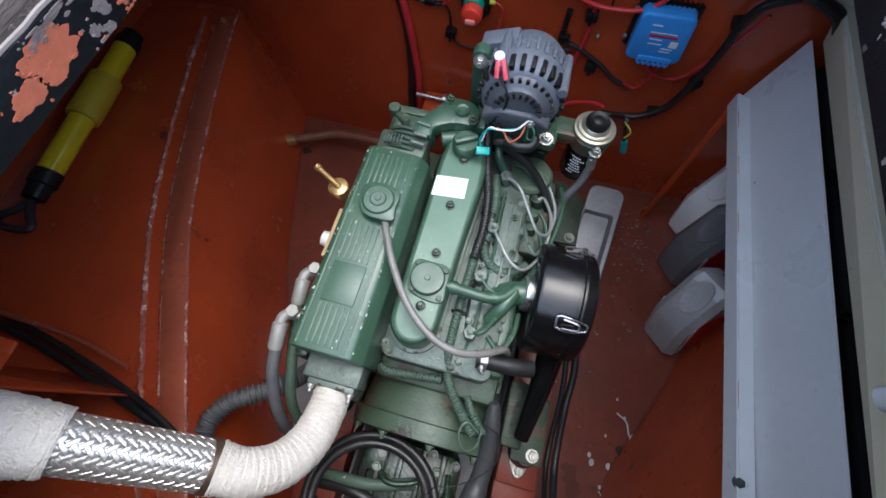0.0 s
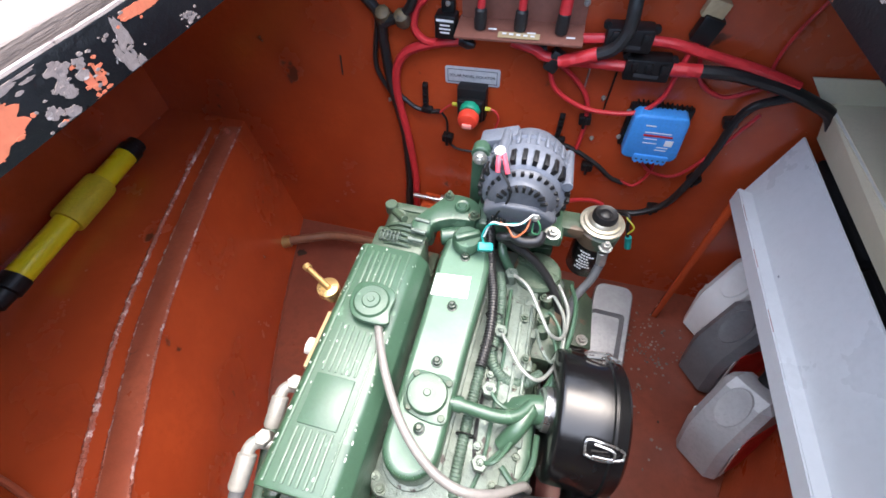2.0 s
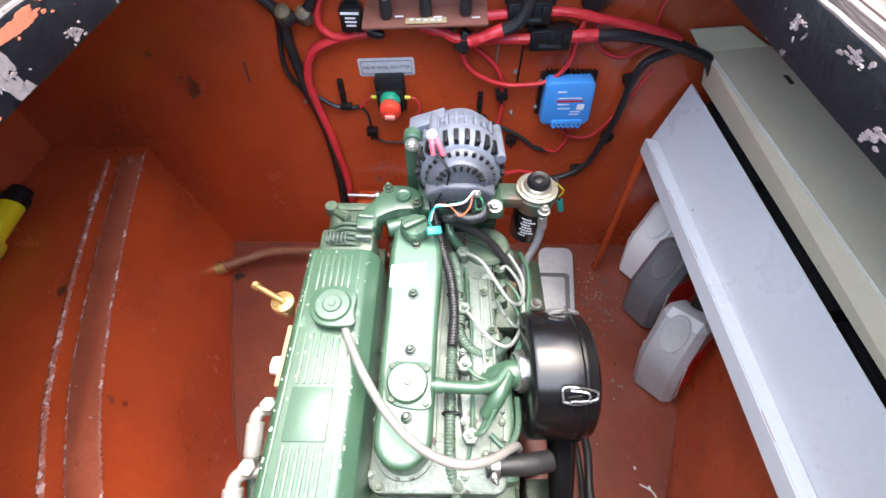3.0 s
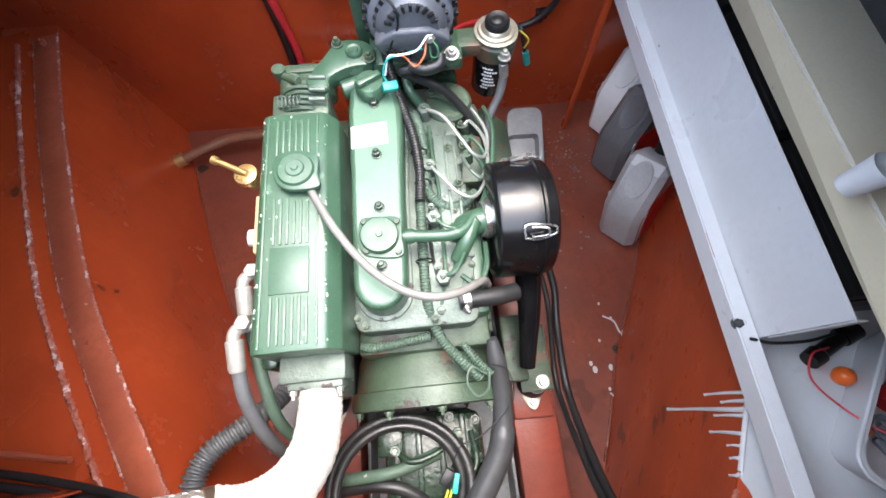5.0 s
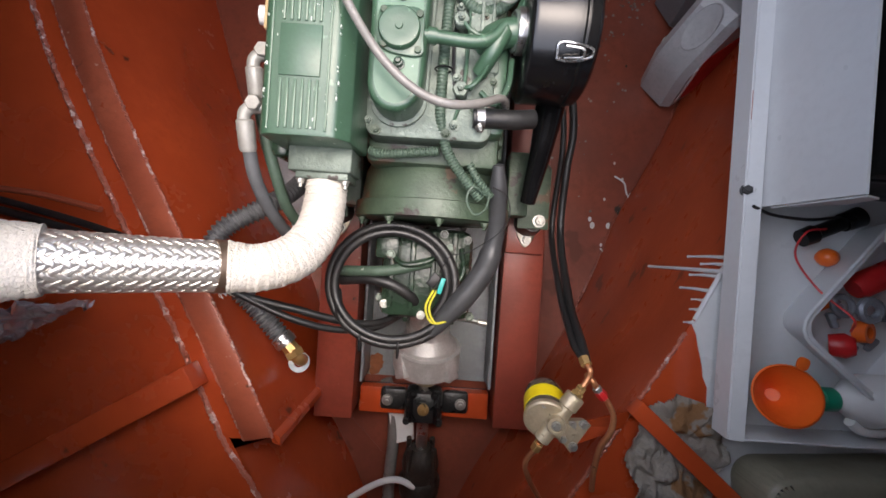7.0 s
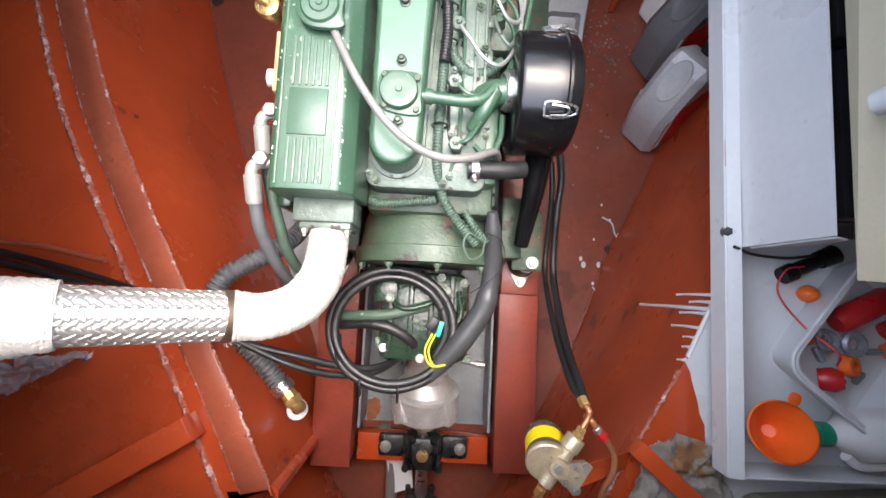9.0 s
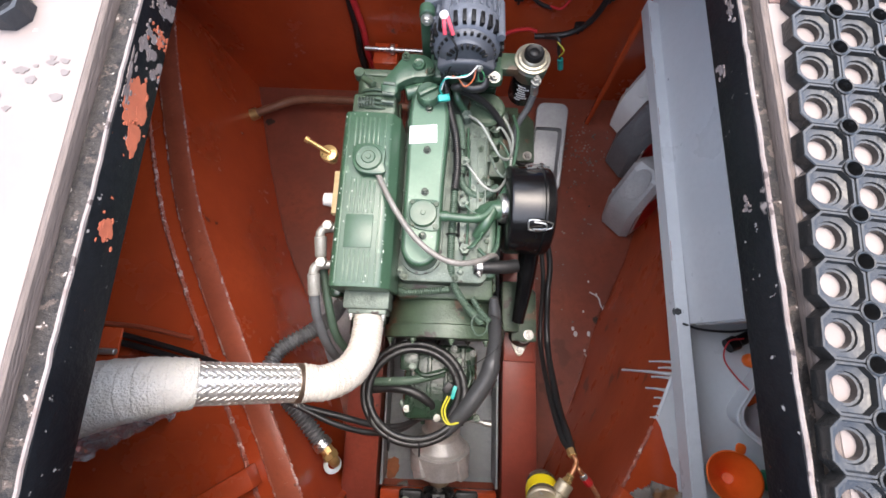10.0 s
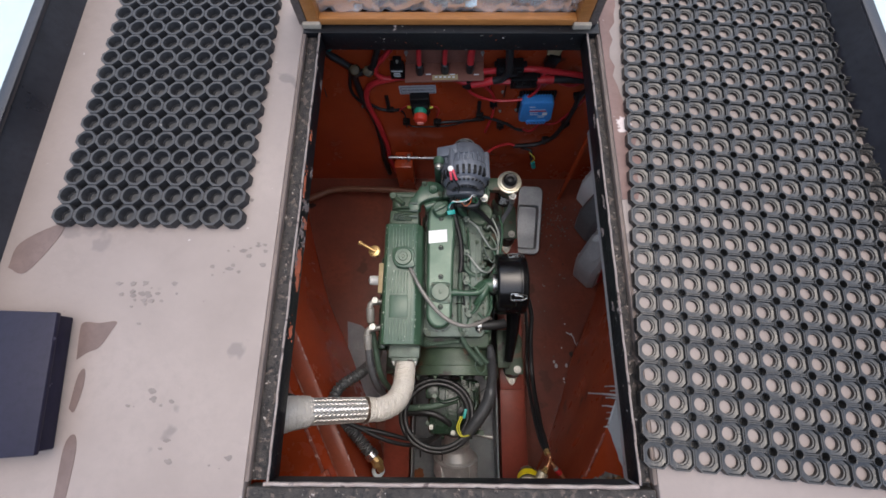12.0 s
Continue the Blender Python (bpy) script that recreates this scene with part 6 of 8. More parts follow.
# in-line fuses and heavy cables
def fuse_block(x, z, tilt):
    f = thing("fuse_holder", "black in-line fuse holder on a thick cable", "fuse holder", (x, W, z), "fuse holders")
    bm = bmnew()
    box(bm, (x, 1.217, z), (0.092, 0.045, 0.047), 0.004, (0, tilt, 0))
    for k in (-1, 0, 1):
        box(bm, (x + 0.03 * k, 1.19, z + 0.01), (0.014, 0.008, 0.02), 0.002, (0, tilt, 0))
    part("case", bm, BLACK, f)
    for k in (-1, 1):
        bm = bmnew()
        lathe(bm, (x + 0.048 * k, 1.222, z + 0.02), (x + 0.048 * k, 1.21, z + 0.02), [(0, 0), (0, 0.008), (1, 0.008), (1, 0)], 12)
        part("lug_screw", bm, BLACK, f)
    bm = bmnew()
    box(bm, (x, 1.1935, z - 0.01), (0.05, 0.001, 0.008))
    part("raised_mark", bm, BACKPLATE, f)


fuse_block(0.205, 0.754, -3)
fuse_block(0.262, 0.697, -3)
cable("battery_cable", at(1.212, (0.115, 0.742), (0.158, 0.747)), 0.0105, RED_CABLE, "short thick red cable into the fuse holder")
cable("battery_cable", at(1.215, (0.25, 0.752), (0.30, 0.750), (0.364, 0.738), (0.466, 0.72), (0.56, 0.695)), 0.0105, RED_CABLE, "thick red cable leading from the fuse holder")
cable("battery_cable", at(1.208, (-0.031, 0.72), (0.02, 0.708), (0.05, 0.695), (0.124, 0.694), (0.215, 0.696)), 0.0115, RED_CABLE, "thick red cable from the bus bar to the fuse")
cable("battery_cable", at(1.212, (0.305, 0.700), (0.34, 0.702), (0.367, 0.703)), 0.0145, RED_CABLE, "red heat-shrink sleeve on a thick cable")
cable("battery_cable", at(1.212, (0.36, 0.703), (0.437, 0.704), (0.526, 0.691), (0.598, 0.669), (0.655, 0.642), (0.70, 0.58)), 0.0135, RUBBER, "thick black cable leading to the battery case")
cable("battery_cable", [(0.185, 1.215, 0.90), (0.192, 1.19, 0.83), (0.196, 1.185, 0.781), (0.180, 1.185, 0.742), (0.150, 1.19, 0.722)], 0.0135, RUBBER, "thick black cable bending down over the fuse")
cable("battery_cable", [(0.152, 1.19, 0.724), (0.115, 1.195, 0.706), (0.078, 1.20, 0.692)], 0.0145, RED_CABLE, "red heat-shrink end of the black cable")
bm = bmnew()
box(bm, (0.068, 1.21, 0.688), (0.032, 0.026, 0.05), 0.006, (0, 25, 0))
solo("lug_boot", bm, RUBBER, "black rubber boot on a cable lug", "boot", "cable boots")
# lighter wires
cable("red_wire", at(1.222, (0.02, 0.715), (0.056, 0.675), (0.084, 0.614), (0.153, 0.576), (0.225, 0.57), (0.29, 0.585), (0.324, 0.63), (0.329, 0.69), (0.338, 0.755)), 0.0058, RED_CABLE, "red wire hanging in a wide loop on the bulkhead")
cable("red_wire", at(1.238, (0.056, 0.685), (0.129, 0.632), (0.164, 0.589), (0.176, 0.541), (0.179, 0.471), (0.172, 0.40), (0.16, 0.33)), 0.0058, RED_CABLE, "red wire running down the bulkhead")
cable("red_wire", at(1.238, (0.357, 0.755), (0.365, 0.714), (0.391, 0.663), (0.446, 0.638), (0.489, 0.655), (0.54, 0.69)), 0.005, RED_CABLE, "red wire curving along the bulkhead")
cable("red_wire", at(1.242, (0.53, 0.86), (0.51, 0.79), (0.506, 0.722), (0.53, 0.66)), 0.0035, RED_CABLE, "thin red wire at the side of the bulkhead")
cable("wiring_loom", at(1.228, (0.60, 0.668), (0.562, 0.659), (0.512, 0.63), (0.497, 0.581), (0.498, 0.515), (0.490, 0.421), (0.467, 0.311), (0.419, 0.257), (0.372, 0.239), (0.30, 0.232)), 0.0095, RUBBER, "black loom clipped in a curve down the bulkhead")
cable("red_wire", at(1.234, (0.345, 0.465), (0.352, 0.43), (0.39, 0.401), (0.451, 0.407), (0.501, 0.50), (0.54, 0.61)), 0.0042, RED_CABLE, "red wire from the blue converter")
cable("red_wire", at(1.236, (0.374, 0.46), (0.383, 0.40), (0.361, 0.345), (0.321, 0.352)), 0.0042, RED_CABLE, "red wire from the blue converter")
cable("wiring_loom", at(1.236, (0.12, 0.45), (0.17, 0.436), (0.241, 0.398), (0.29, 0.36), (0.328, 0.346)), 0.0062, RUBBER, "black wire behind the alternator")
cable("red_wire", [(0.14, 1.10, 0.34), (0.20, 1.17, 0.31), (0.26, 1.20, 0.294), (0.295, 1.20, 0.285)], 0.006, RED_CABLE, "red wire behind the fuel filter")
cable("wiring_loom", at(1.236, (-0.32, 0.53), (-0.30, 0.512), (-0.274, 0.494), (-0.24, 0.487), (-0.203, 0.492)), 0.0062, RUBBER, "black wire to the isolator switch")
cable("red_wire", at(1.232, (-0.203, 0.492), (-0.18, 0.515), (-0.158, 0.528)), 0.0028, RED_CABLE, "thin red wire to the isolator switch")
cable("red_wire", at(1.228, (-0.072, 0.53), (-0.05, 0.52), (-0.042, 0.495), (-0.052, 0.455)), 0.0028, RED_CABLE, "thin red wire from the isolator switch")
cable("wiring_loom", at(1.238, (-0.20, 0.488), (-0.186, 0.465), (-0.183, 0.42), (-0.18, 0.395), (-0.155, 0.372), (-0.10, 0.37), (0.0, 0.38), (0.12, 0.435)), 0.0032, RUBBER, "thin black wire along the bulkhead")
cable("wiring_loom", at(1.238, (-0.05, 0.40), (0.05, 0.412), (0.15, 0.425)), 0.0055, RUBBER, "black wire along the bulkhead")

# cable clips and screw studs
for x, z in ((-0.182, 0.408), (0.175, 0.533), (0.44, 0.272), (0.493, 0.581), (0.496, 0.401), (0.22, 0.385), (-0.05, 0.405)):
    bm = bmnew()
    box(bm, (x, 1.237, z), (0.03, 0.024, 0.022), 0.003, (0, random.uniform(-20, 20), 0))
    box(bm, (x, 1.226, z - 0.004), (0.008, 0.006, 0.034), 0.002)
    solo("cable_clip", bm, BLACK, "small black plastic cable clip on the bulkhead", "cable clip", "cable clips")
for x, z in ((-0.246, 0.530), (0.12, 0.497)):
    bm = bmnew()
    for k in range(6):
        box(bm, (x, 1.24, z - 0.03 + 0.012 * k), (0.012, 0.014, 0.009), 0.002)
    box(bm, (x, 1.244, z), (0.014, 0.01, 0.075), 0.002)
    box(bm, (x + 0.006, 1.235, z - 0.036), (0.03, 0.02, 0.014), 0.003)
    solo("cable_tie_mount", bm, BLACK, "upright black ridged cable tie on the bulkhead", "cable tie", "cable ties")
for x, z in ((0.203, 0.592), (0.208, 0.473), (-0.35, 0.50)):
    bm = bmnew()
    hexbolt(bm, (x, 1.248, z), (0, -1, 0), 0.0045, 0.005, 0.004)
    solo("screw_stud", bm, ZINC, "small zinc screw in the bulkhead", "screw", "bulkhead screws")
for x, z0, z1 in ((0.152, 0.675, 0.60), (0.212, 0.66, 0.56)):
    bm = bmnew()
    box(bm, (x, 1.247, (z0 + z1) / 2), (0.004, 0.004, z0 - z1), 0.001)
    solo("hanging_tie_end", bm, ZINC if x < 0.2 else BLACK, "thin strip hanging on the bulkhead", "strip", "hanging strips")
bm = bmnew()
box(bm, (-0.480, 1.2485, 0.581), (0.004, 0.001, 0.056), 0, (0, 5, 0))
solo("paint_scratch", bm, material("dark_scratch", DIRT, None, 0.8), "dark scratch in the red bulkhead paint", "scratch")

# isolator with its sign
sign = thing("isolator_sign", "grey plastic sign reading SOLAR PANEL ISOLATOR", "sign", (-0.12, W, 0.60))
bm = bmnew()
tmp = bmesh.new()
prism(tmp, rounded(-0.0705, -0.0235, 0.0705, 0.0235, 0.006), (0, 0.0025), 0.0006)
SIGN = Matrix.Translation((-0.122, 1.2495, 0.600)) @ pose(0, 0, 0, 90, 0, 0) @ pose(0, 0, 0, 0, 0, 2.5)
join(bm, tmp, SIGN)
part("plate", bm, material("sign_grey", (0.55, 0.55, 0.55), (0.5, 0.5, 0.5), 0.45, scale=20, bump=0.0), sign)
bm = bmnew()
tmp = bmesh.new()
for cx, cy, sx, sy in ((0, 0.0165, 0.126, 0.0012), (0, -0.0165, 0.126, 0.0012), (-0.063, 0, 0.0012, 0.034), (0.063, 0, 0.0012, 0.034)):
    box(tmp, (cx, cy, 0.003), (sx, sy, 0.0008))
join(bm, tmp, SIGN)
part("border_line", bm, BACKPLATE, sign)
txt = bpy.data.curves.new("sign_text", "FONT")
txt.body, txt.size, txt.align_x, txt.align_y, txt.extrude = "SOLAR PANEL ISOLATOR", 0.0105, "CENTER", "CENTER", 0.0003
txt.materials.append(BACKPLATE)
lettering = new("lettering", txt)
lettering.parent = sign
lettering.matrix_parent_inverse = Matrix.Translation(sign.location).inverted()
lettering.matrix_basis = SIGN @ Matrix.Translation((0, 0, 0.0032))

iso = thing("isolator_switch", "black isolator switch with a red and green knob", "switch", (-0.115, W, 0.53))
bm = bmnew()
box(bm, (-0.115, 1.232, 0.540), (0.075, 0.036, 0.092), 0.005, (0, -2, 0))
box(bm, (-0.115, 1.206, 0.532), (0.066, 0.02, 0.058), 0.004, (0, -2, 0))
part("case", bm, BLACK, iso)
bm = bmnew()
lathe(bm, (-0.114, 1.20, 0.538), (-0.114, 1.182, 0.536), [(0, 0), (0, 0.027), (0.6, 0.026), (1, 0.022), (1, 0)], 28)
part("dial", bm, GREEN_CAP, iso, "green indicator dial")
bm = bmnew()
lathe(bm, (-0.114, 1.184, 0.527), (-0.114, 1.158, 0.524), [(0, 0), (0, 0.027), (0.5, 0.0275), (0.85, 0.024), (1, 0.016), (1, 0)], 28)
part("knob", bm, material("red_orange_knob", (0.75, 0.06, 0.03), (0.65, 0.045, 0.025), 0.4, grain=0.05), iso, "red turning knob")
bm = bmnew()
box(bm, (-0.114, 1.156, 0.517), (0.026, 0.008, 0.012), 0.003)
part("knob_marker", bm, material("pale_red_grip", (0.8, 0.3, 0.25), (0.7, 0.22, 0.18), 0.4, grain=0.05), iso)
for k in (-1, 1):
    bm = bmnew()
    rod(bm, (-0.115 + 0.036 * k, 1.215, 0.536), (-0.115 + 0.05 * k, 1.218, 0.534), 0.0055, seg=10)
    part("cable_gland", bm, WIRE_Y, iso, "yellow crimp end")

# blue converter
blue = thing("dc_converter", "bright blue power converter on a black finned backplate", "converter", (0.345, W, 0.53))
bm = bmnew()
box(bm, (0.341, 1.242, 0.537), (0.142, 0.014, 0.12), 0.003, (0, -2, 0))
for k in range(12):
    box(bm, (0.282 + 0.0108 * k, 1.238, 0.598), (0.004, 0.02, 0.009), 0.001)
part("heat_sink", bm, BLACK, blue, "black finned heat sink")
bm = bmnew()
tmp = bmesh.new()
prism(tmp, [(-0.064, -0.056), (-0.05, -0.064), (0.056, -0.064), (0.066, -0.05), (0.058, 0.05), (0.05, 0.062), (-0.054, 0.062), (-0.064, 0.052)], (0, 0.042), 0.006, seg=3)
BLUEM = Matrix.Translation((0.343, 1.236, 0.535)) @ pose(0, 0, 0, 90, 0, 0) @ pose(0, 0, 0, 0, 0, 2)
join(bm, tmp, BLUEM)
part("case", bm, BLUE_CASE, blue)
bm = bmnew()
tmp = bmesh.new()
box(tmp, (0.006, -0.058, 0.030), (0.08, 0.022, 0.032), 0.003)
for k in range(6):
    box(tmp, (-0.026 + 0.0128 * k, -0.066, 0.046), (0.008, 0.009, 0.004), 0.001)
join(bm, tmp, BLUEM)
part("terminal_block", bm, BLUE_CASE, blue, "blue terminal block")
bm = bmnew()
tmp = bmesh.new()
for k in range(6):
    box(tmp, (-0.026 + 0.0128 * k, -0.060, 0.0470), (0.005, 0.005, 0.001))
join(bm, tmp, BLUEM)
part("terminal_screws", bm, BACKPLATE, blue)
bm = bmnew()
tmp = bmesh.new()
for x, y, w, h_ in ((0.0, 0.018, 0.06, 0.0025), (-0.012, 0.0, 0.03, 0.002), (-0.01, -0.012, 0.032, 0.002), (0.022, -0.022, 0.026, 0.002), (0.02, -0.030, 0.026, 0.002), (-0.022, 0.036, 0.022, 0.003), (0.032, -0.008, 0.018, 0.016)):
    box(tmp, (x, y, 0.0425), (w, h_, 0.0008))
join(bm, tmp, BLUEM)
part("print_bars", bm, WHITE_PLASTIC, blue)
bm = bmnew()
tmp = bmesh.new()
box(tmp, (0.002, 0.0095, 0.0425), (0.066, 0.005, 0.0008))
join(bm, tmp, BLUEM)
part("red_stripe", bm, RED_PLASTIC, blue)
for z in (0.575, 0.50):
    bm = bmnew()
    hexbolt(bm, (0.268, 1.234, z), (0, -1, 0), 0.0045, shank=0)
    part("screw", bm, ZINC, blue)

# wooden offcut with a black fuse holder
hold = thing("blade_fuse_holder", "black blade fuse holder on a pale wood block", "fuse holder", (0.348, W, 0.78))
bm = bmnew()
box(bm, (0.346, 1.238, 0.814), (0.042, 0.022, 0.034), 0.002, (0, 12, 0))
part("wood_block", bm, material("pale_wood", (0.5, 0.36, 0.2), (0.4, 0.28, 0.15), 0.7, scale=20, fine=80), hold, "pale wood block")
bm = bmnew()
box(bm, (0.346, 1.232, 0.778), (0.042, 0.028, 0.05), 0.003, (0, 12, 0))
part("case", bm, BLACK, hold)

# small teal plug hanging behind the fuel filter
plug = thing("hanging_plug", "small teal plug hanging on black and yellow wires", "connector", (0.39, 1.15, 0.22))
bm = bmnew()
tube(bm, [(0.33, 1.20, 0.262), (0.365, 1.17, 0.29), (0.372, 1.155, 0.262), (0.385, 1.15, 0.225)], 0.0055, 8)
part("wire", bm, RUBBER, plug)
bm = bmnew()
tube(bm, [(0.36, 1.16, 0.29), (0.385, 1.14, 0.275), (0.378, 1.14, 0.245)], 0.0025, 6)
part("wire", bm, WIRE_Y, plug)
bm = bmnew()
rod(bm, (0.388, 1.15, 0.222), (0.401, 1.146, 0.178), 0.010, seg=10)
part("plug_body", bm, TEAL, plug)

# pipe low along the bulkhead and a bracket behind the engine
bm = bmnew()
tube(bm, [(-0.775, 1.06, -0.06), (-0.69, 1.10, -0.058), (-0.58, 1.14, -0.06), (-0.35, 1.14, -0.06), (-0.12, 1.12, -0.06)], 0.016, 12)
pipe = solo("skin_tank_pipe", bm, material("brown_painted_pipe", (0.24, 0.105, 0.06), (0.17, 0.07, 0.04), 0.4, scale=16, fine=90, bump=0.2, spots=[(RUST, 20.0, 0.66)]), "brown painted pipe from the hull side to the engine", "pipe")
bm = bmnew()
lathe(bm, (-0.788, 1.056, -0.062), (-0.752, 1.072, -0.060), [(0, 0), (0, 0.024), (1, 0.022), (1, 0)], 16)
solo("pipe_clamp", bm, BRASS, "brass clamp at the end of the brown pipe", "clamp")
bm = bmnew()
box(bm, (-0.215, 1.19, 0.02), (0.085, 0.085, 0.30), 0.006)
solo("red_stand", bm, OXIDE, "red painted steel stand behind the engine", "stand")
bm = bmnew()
rod(bm, (-0.285, 1.19, 0.19), (-0.03, 1.19, 0.182), 0.0075, seg=12)
rod(bm, (-0.195, 1.19, 0.189), (-0.18, 1.19, 0.1885), 0.018, seg=12)
solo("steel_rod", bm, STEEL, "pale steel rod with a collar across the stand", "rod")

# ---- starboard side: grey shelf, tray, battery case, cans ----
shelf = thing("grey_shelf", "grey gloss painted steel shelf with a folded edge and tray", "shelf", (0.75, 0.5, UX))
SZ = 0.42
bm = bmnew()
n = 24
low_ = [Vector((0.6255, 0.263, SZ - 0.008)).lerp(Vector((0.608, 1.215, 0.375)), k / n) for k in range(n + 1)]
top_ = [Vector((0.6235, 0.263, 0.602)).lerp(Vector((0.658, 1.24, 0.567)), k / n) for k in range(n + 1)]
rows = [[bm.verts.new(a.lerp(b, j / 6) + Vector((dx, 0, 0))) for j in range(7)] for dx in (0, 0.004) for a, b in zip(low_, top_)]
for side in (rows[:n + 1], rows[n + 1:]):
    for a, b in zip(side, side[1:]):
        for j in range(6):
            bm.faces.new((a[j], a[j + 1], b[j + 1], b[j]))
for k in range(n):
    for j in (0, 6):
        bm.faces.new((rows[k][j], rows[k + 1][j], rows[n + 2 + k][j], rows[n + 1 + k][j]))
for k in (0, n):
    for j in range(6):
        bm.faces.new((rows[k][j], rows[k][j + 1], rows[n + 1 + k][j + 1], rows[n + 1 + k][j]))
part("front_plate", bm, GREY_PAINT, shelf, "upright grey painted plate")
bm = bmnew()
slab(bm, [(0.628, 0.2625, 0.60), (0.66, 0.2625, 0.585), (0.675, 0.2625, 0.52), (0.632, 0.2625, 0.43)], 0.003)
part("end_return", bm, GREY_PAINT, shelf, "bent grey end flap")
bm = bmnew()
slab(bm, [(0.622, 1.19, SZ), (0.622, -0.16, SZ), (0.598, -0.16, SZ - 0.006), (0.598, 1.21, SZ - 0.006)], 0.003)
slab(bm, [(0.598, 1.21, SZ - 0.006), (0.598, -0.16, SZ - 0.006), (0.600, -0.16, SZ - 0.05), (0.600, 1.21, SZ - 0.05)], 0.003)
part("folded_edge", bm, GREY_PAINT, shelf, "folded lighter grey edge")
bm = bmnew()
prism(bm, [(0.62, -0.158), (0.62, 1.2), (1.10, 1.2), (1.10, -0.158)], (0.345, 0.349), 0.001)
part("tray_floor", bm, GREY_PAINT, shelf, "worn grey tray floor")
bm = bmnew()
box(bm, (0.86, -0.158, 0.382), (0.48, 0.004, 0.075), 0.001)
box(bm, (0.621, 0.06, 0.382), (0.004, 0.43, 0.075), 0.001)
part("tray_lip", bm, GREY_PAINT, shelf)
for y in (-0.10, 1.15):
    bm = bmnew()
    box(bm, (0.70, y, 0.337), (0.12, 0.03, 0.014), 0.002)
    part("shelf_foot", bm, GREY_PAINT, shelf)
bm = bmnew()
hexbolt(bm, (0.602, 0.292, 0.412), (-0.5, 0, 0.8), 0.009, 0.007)
part("edge_screw", bm, BLACK, shelf, "black screw head")
for y in (1.10, 0.96, 0.80, 0.42):
    bm = bmnew()
    prism(bm, [(0.5985 + 0.0035 * abs(noise.noise(Vector((k * 0.7, y * 9, 0)))) * (k % 13 > 0), y + 0.004 * k) for k in range(14)] + [(0.5975, y + 0.052), (0.5975, y)], (SZ - 0.007, SZ - 0.0045))
    part("chipped_paint", bm, OXIDE_WORN, shelf)

case = thing("battery_case", "black battery cases under a cream cover on the grey shelf", "battery", (0.95, 0.7, SZ))
for k in range(3):
    bm = bmnew()
    box(bm, (0.875, 0.44 + 0.30 * k, 0.455), (0.385, 0.285, 0.212), 0.010)
    box(bm, (0.875, 0.44 + 0.30 * k, 0.535), (0.395, 0.292, 0.014), 0.003)
    part("battery_block", bm, BLACK, case)
for y, h in ((0.33, 0.655 + 0.010 - 0.561), (0.72, 0.653 + 0.012 - 0.561), (1.1, 0.660 + 0.010 - 0.561)):
    bm = bmnew()
    box(bm, (0.80, y, 0.561 + h / 2), (0.07, 0.04, h), 0.004)
    part("packing_piece", bm, BLACK, case)
cover = thing("cream_cover", "cream painted metal cover lying over the black batteries", "cover", (0.85, 0.7, 0.6))
bm = bmnew()
slab(bm, [(0.685, 1.235, 0.572), (0.655, 1.235, 0.652), (0.668, 0.195, 0.655), (0.667, 0.20, 0.595)], 0.004)
part("front_strip", bm, CREAM, cover, "cream front face")
bm = bmnew()
slab(bm, [(0.655, 1.235, 0.653), (1.10, 1.235, 0.700), (1.10, 0.195, 0.655 + 0.035), (0.668, 0.195, 0.655)], 0.004)
part("top_sheet", bm, CREAM, cover, "cream top sheet")
bm = bmnew()
slab(bm, [(0.652, 1.237, 0.640), (0.585, 1.240, 0.706), (0.70, 1.240, 0.716), (0.80, 1.237, 0.664)], 0.004)
part("bent_corner", bm, CREAM, cover, "bent cream corner")
bm = bmnew()
tube(bm, [(0.6555, 1.234, 0.653), (0.6685, 0.195, 0.655)], 0.0028, 6)
part("folded_ridge", bm, material("pale_ridge", (0.75, 0.71, 0.6), None, 0.5), cover, "paler folded ridge")
bm = bmnew()
lathe(bm, (0.623, 0.434, 0.655 + 0.012), (0.623 + 0.01, 0.434, 0.655 + 0.062), [(0, 0), (0, 0.017), (0.7, 0.021), (0.95, 0.0225), (1, 0.022), (0.97, 0.019), (0.3, 0.016), (0.3, 0)], 24)
solo("white_cup", bm, WHITE_PLASTIC, "small translucent white plastic cup on the cream cover", "cup")

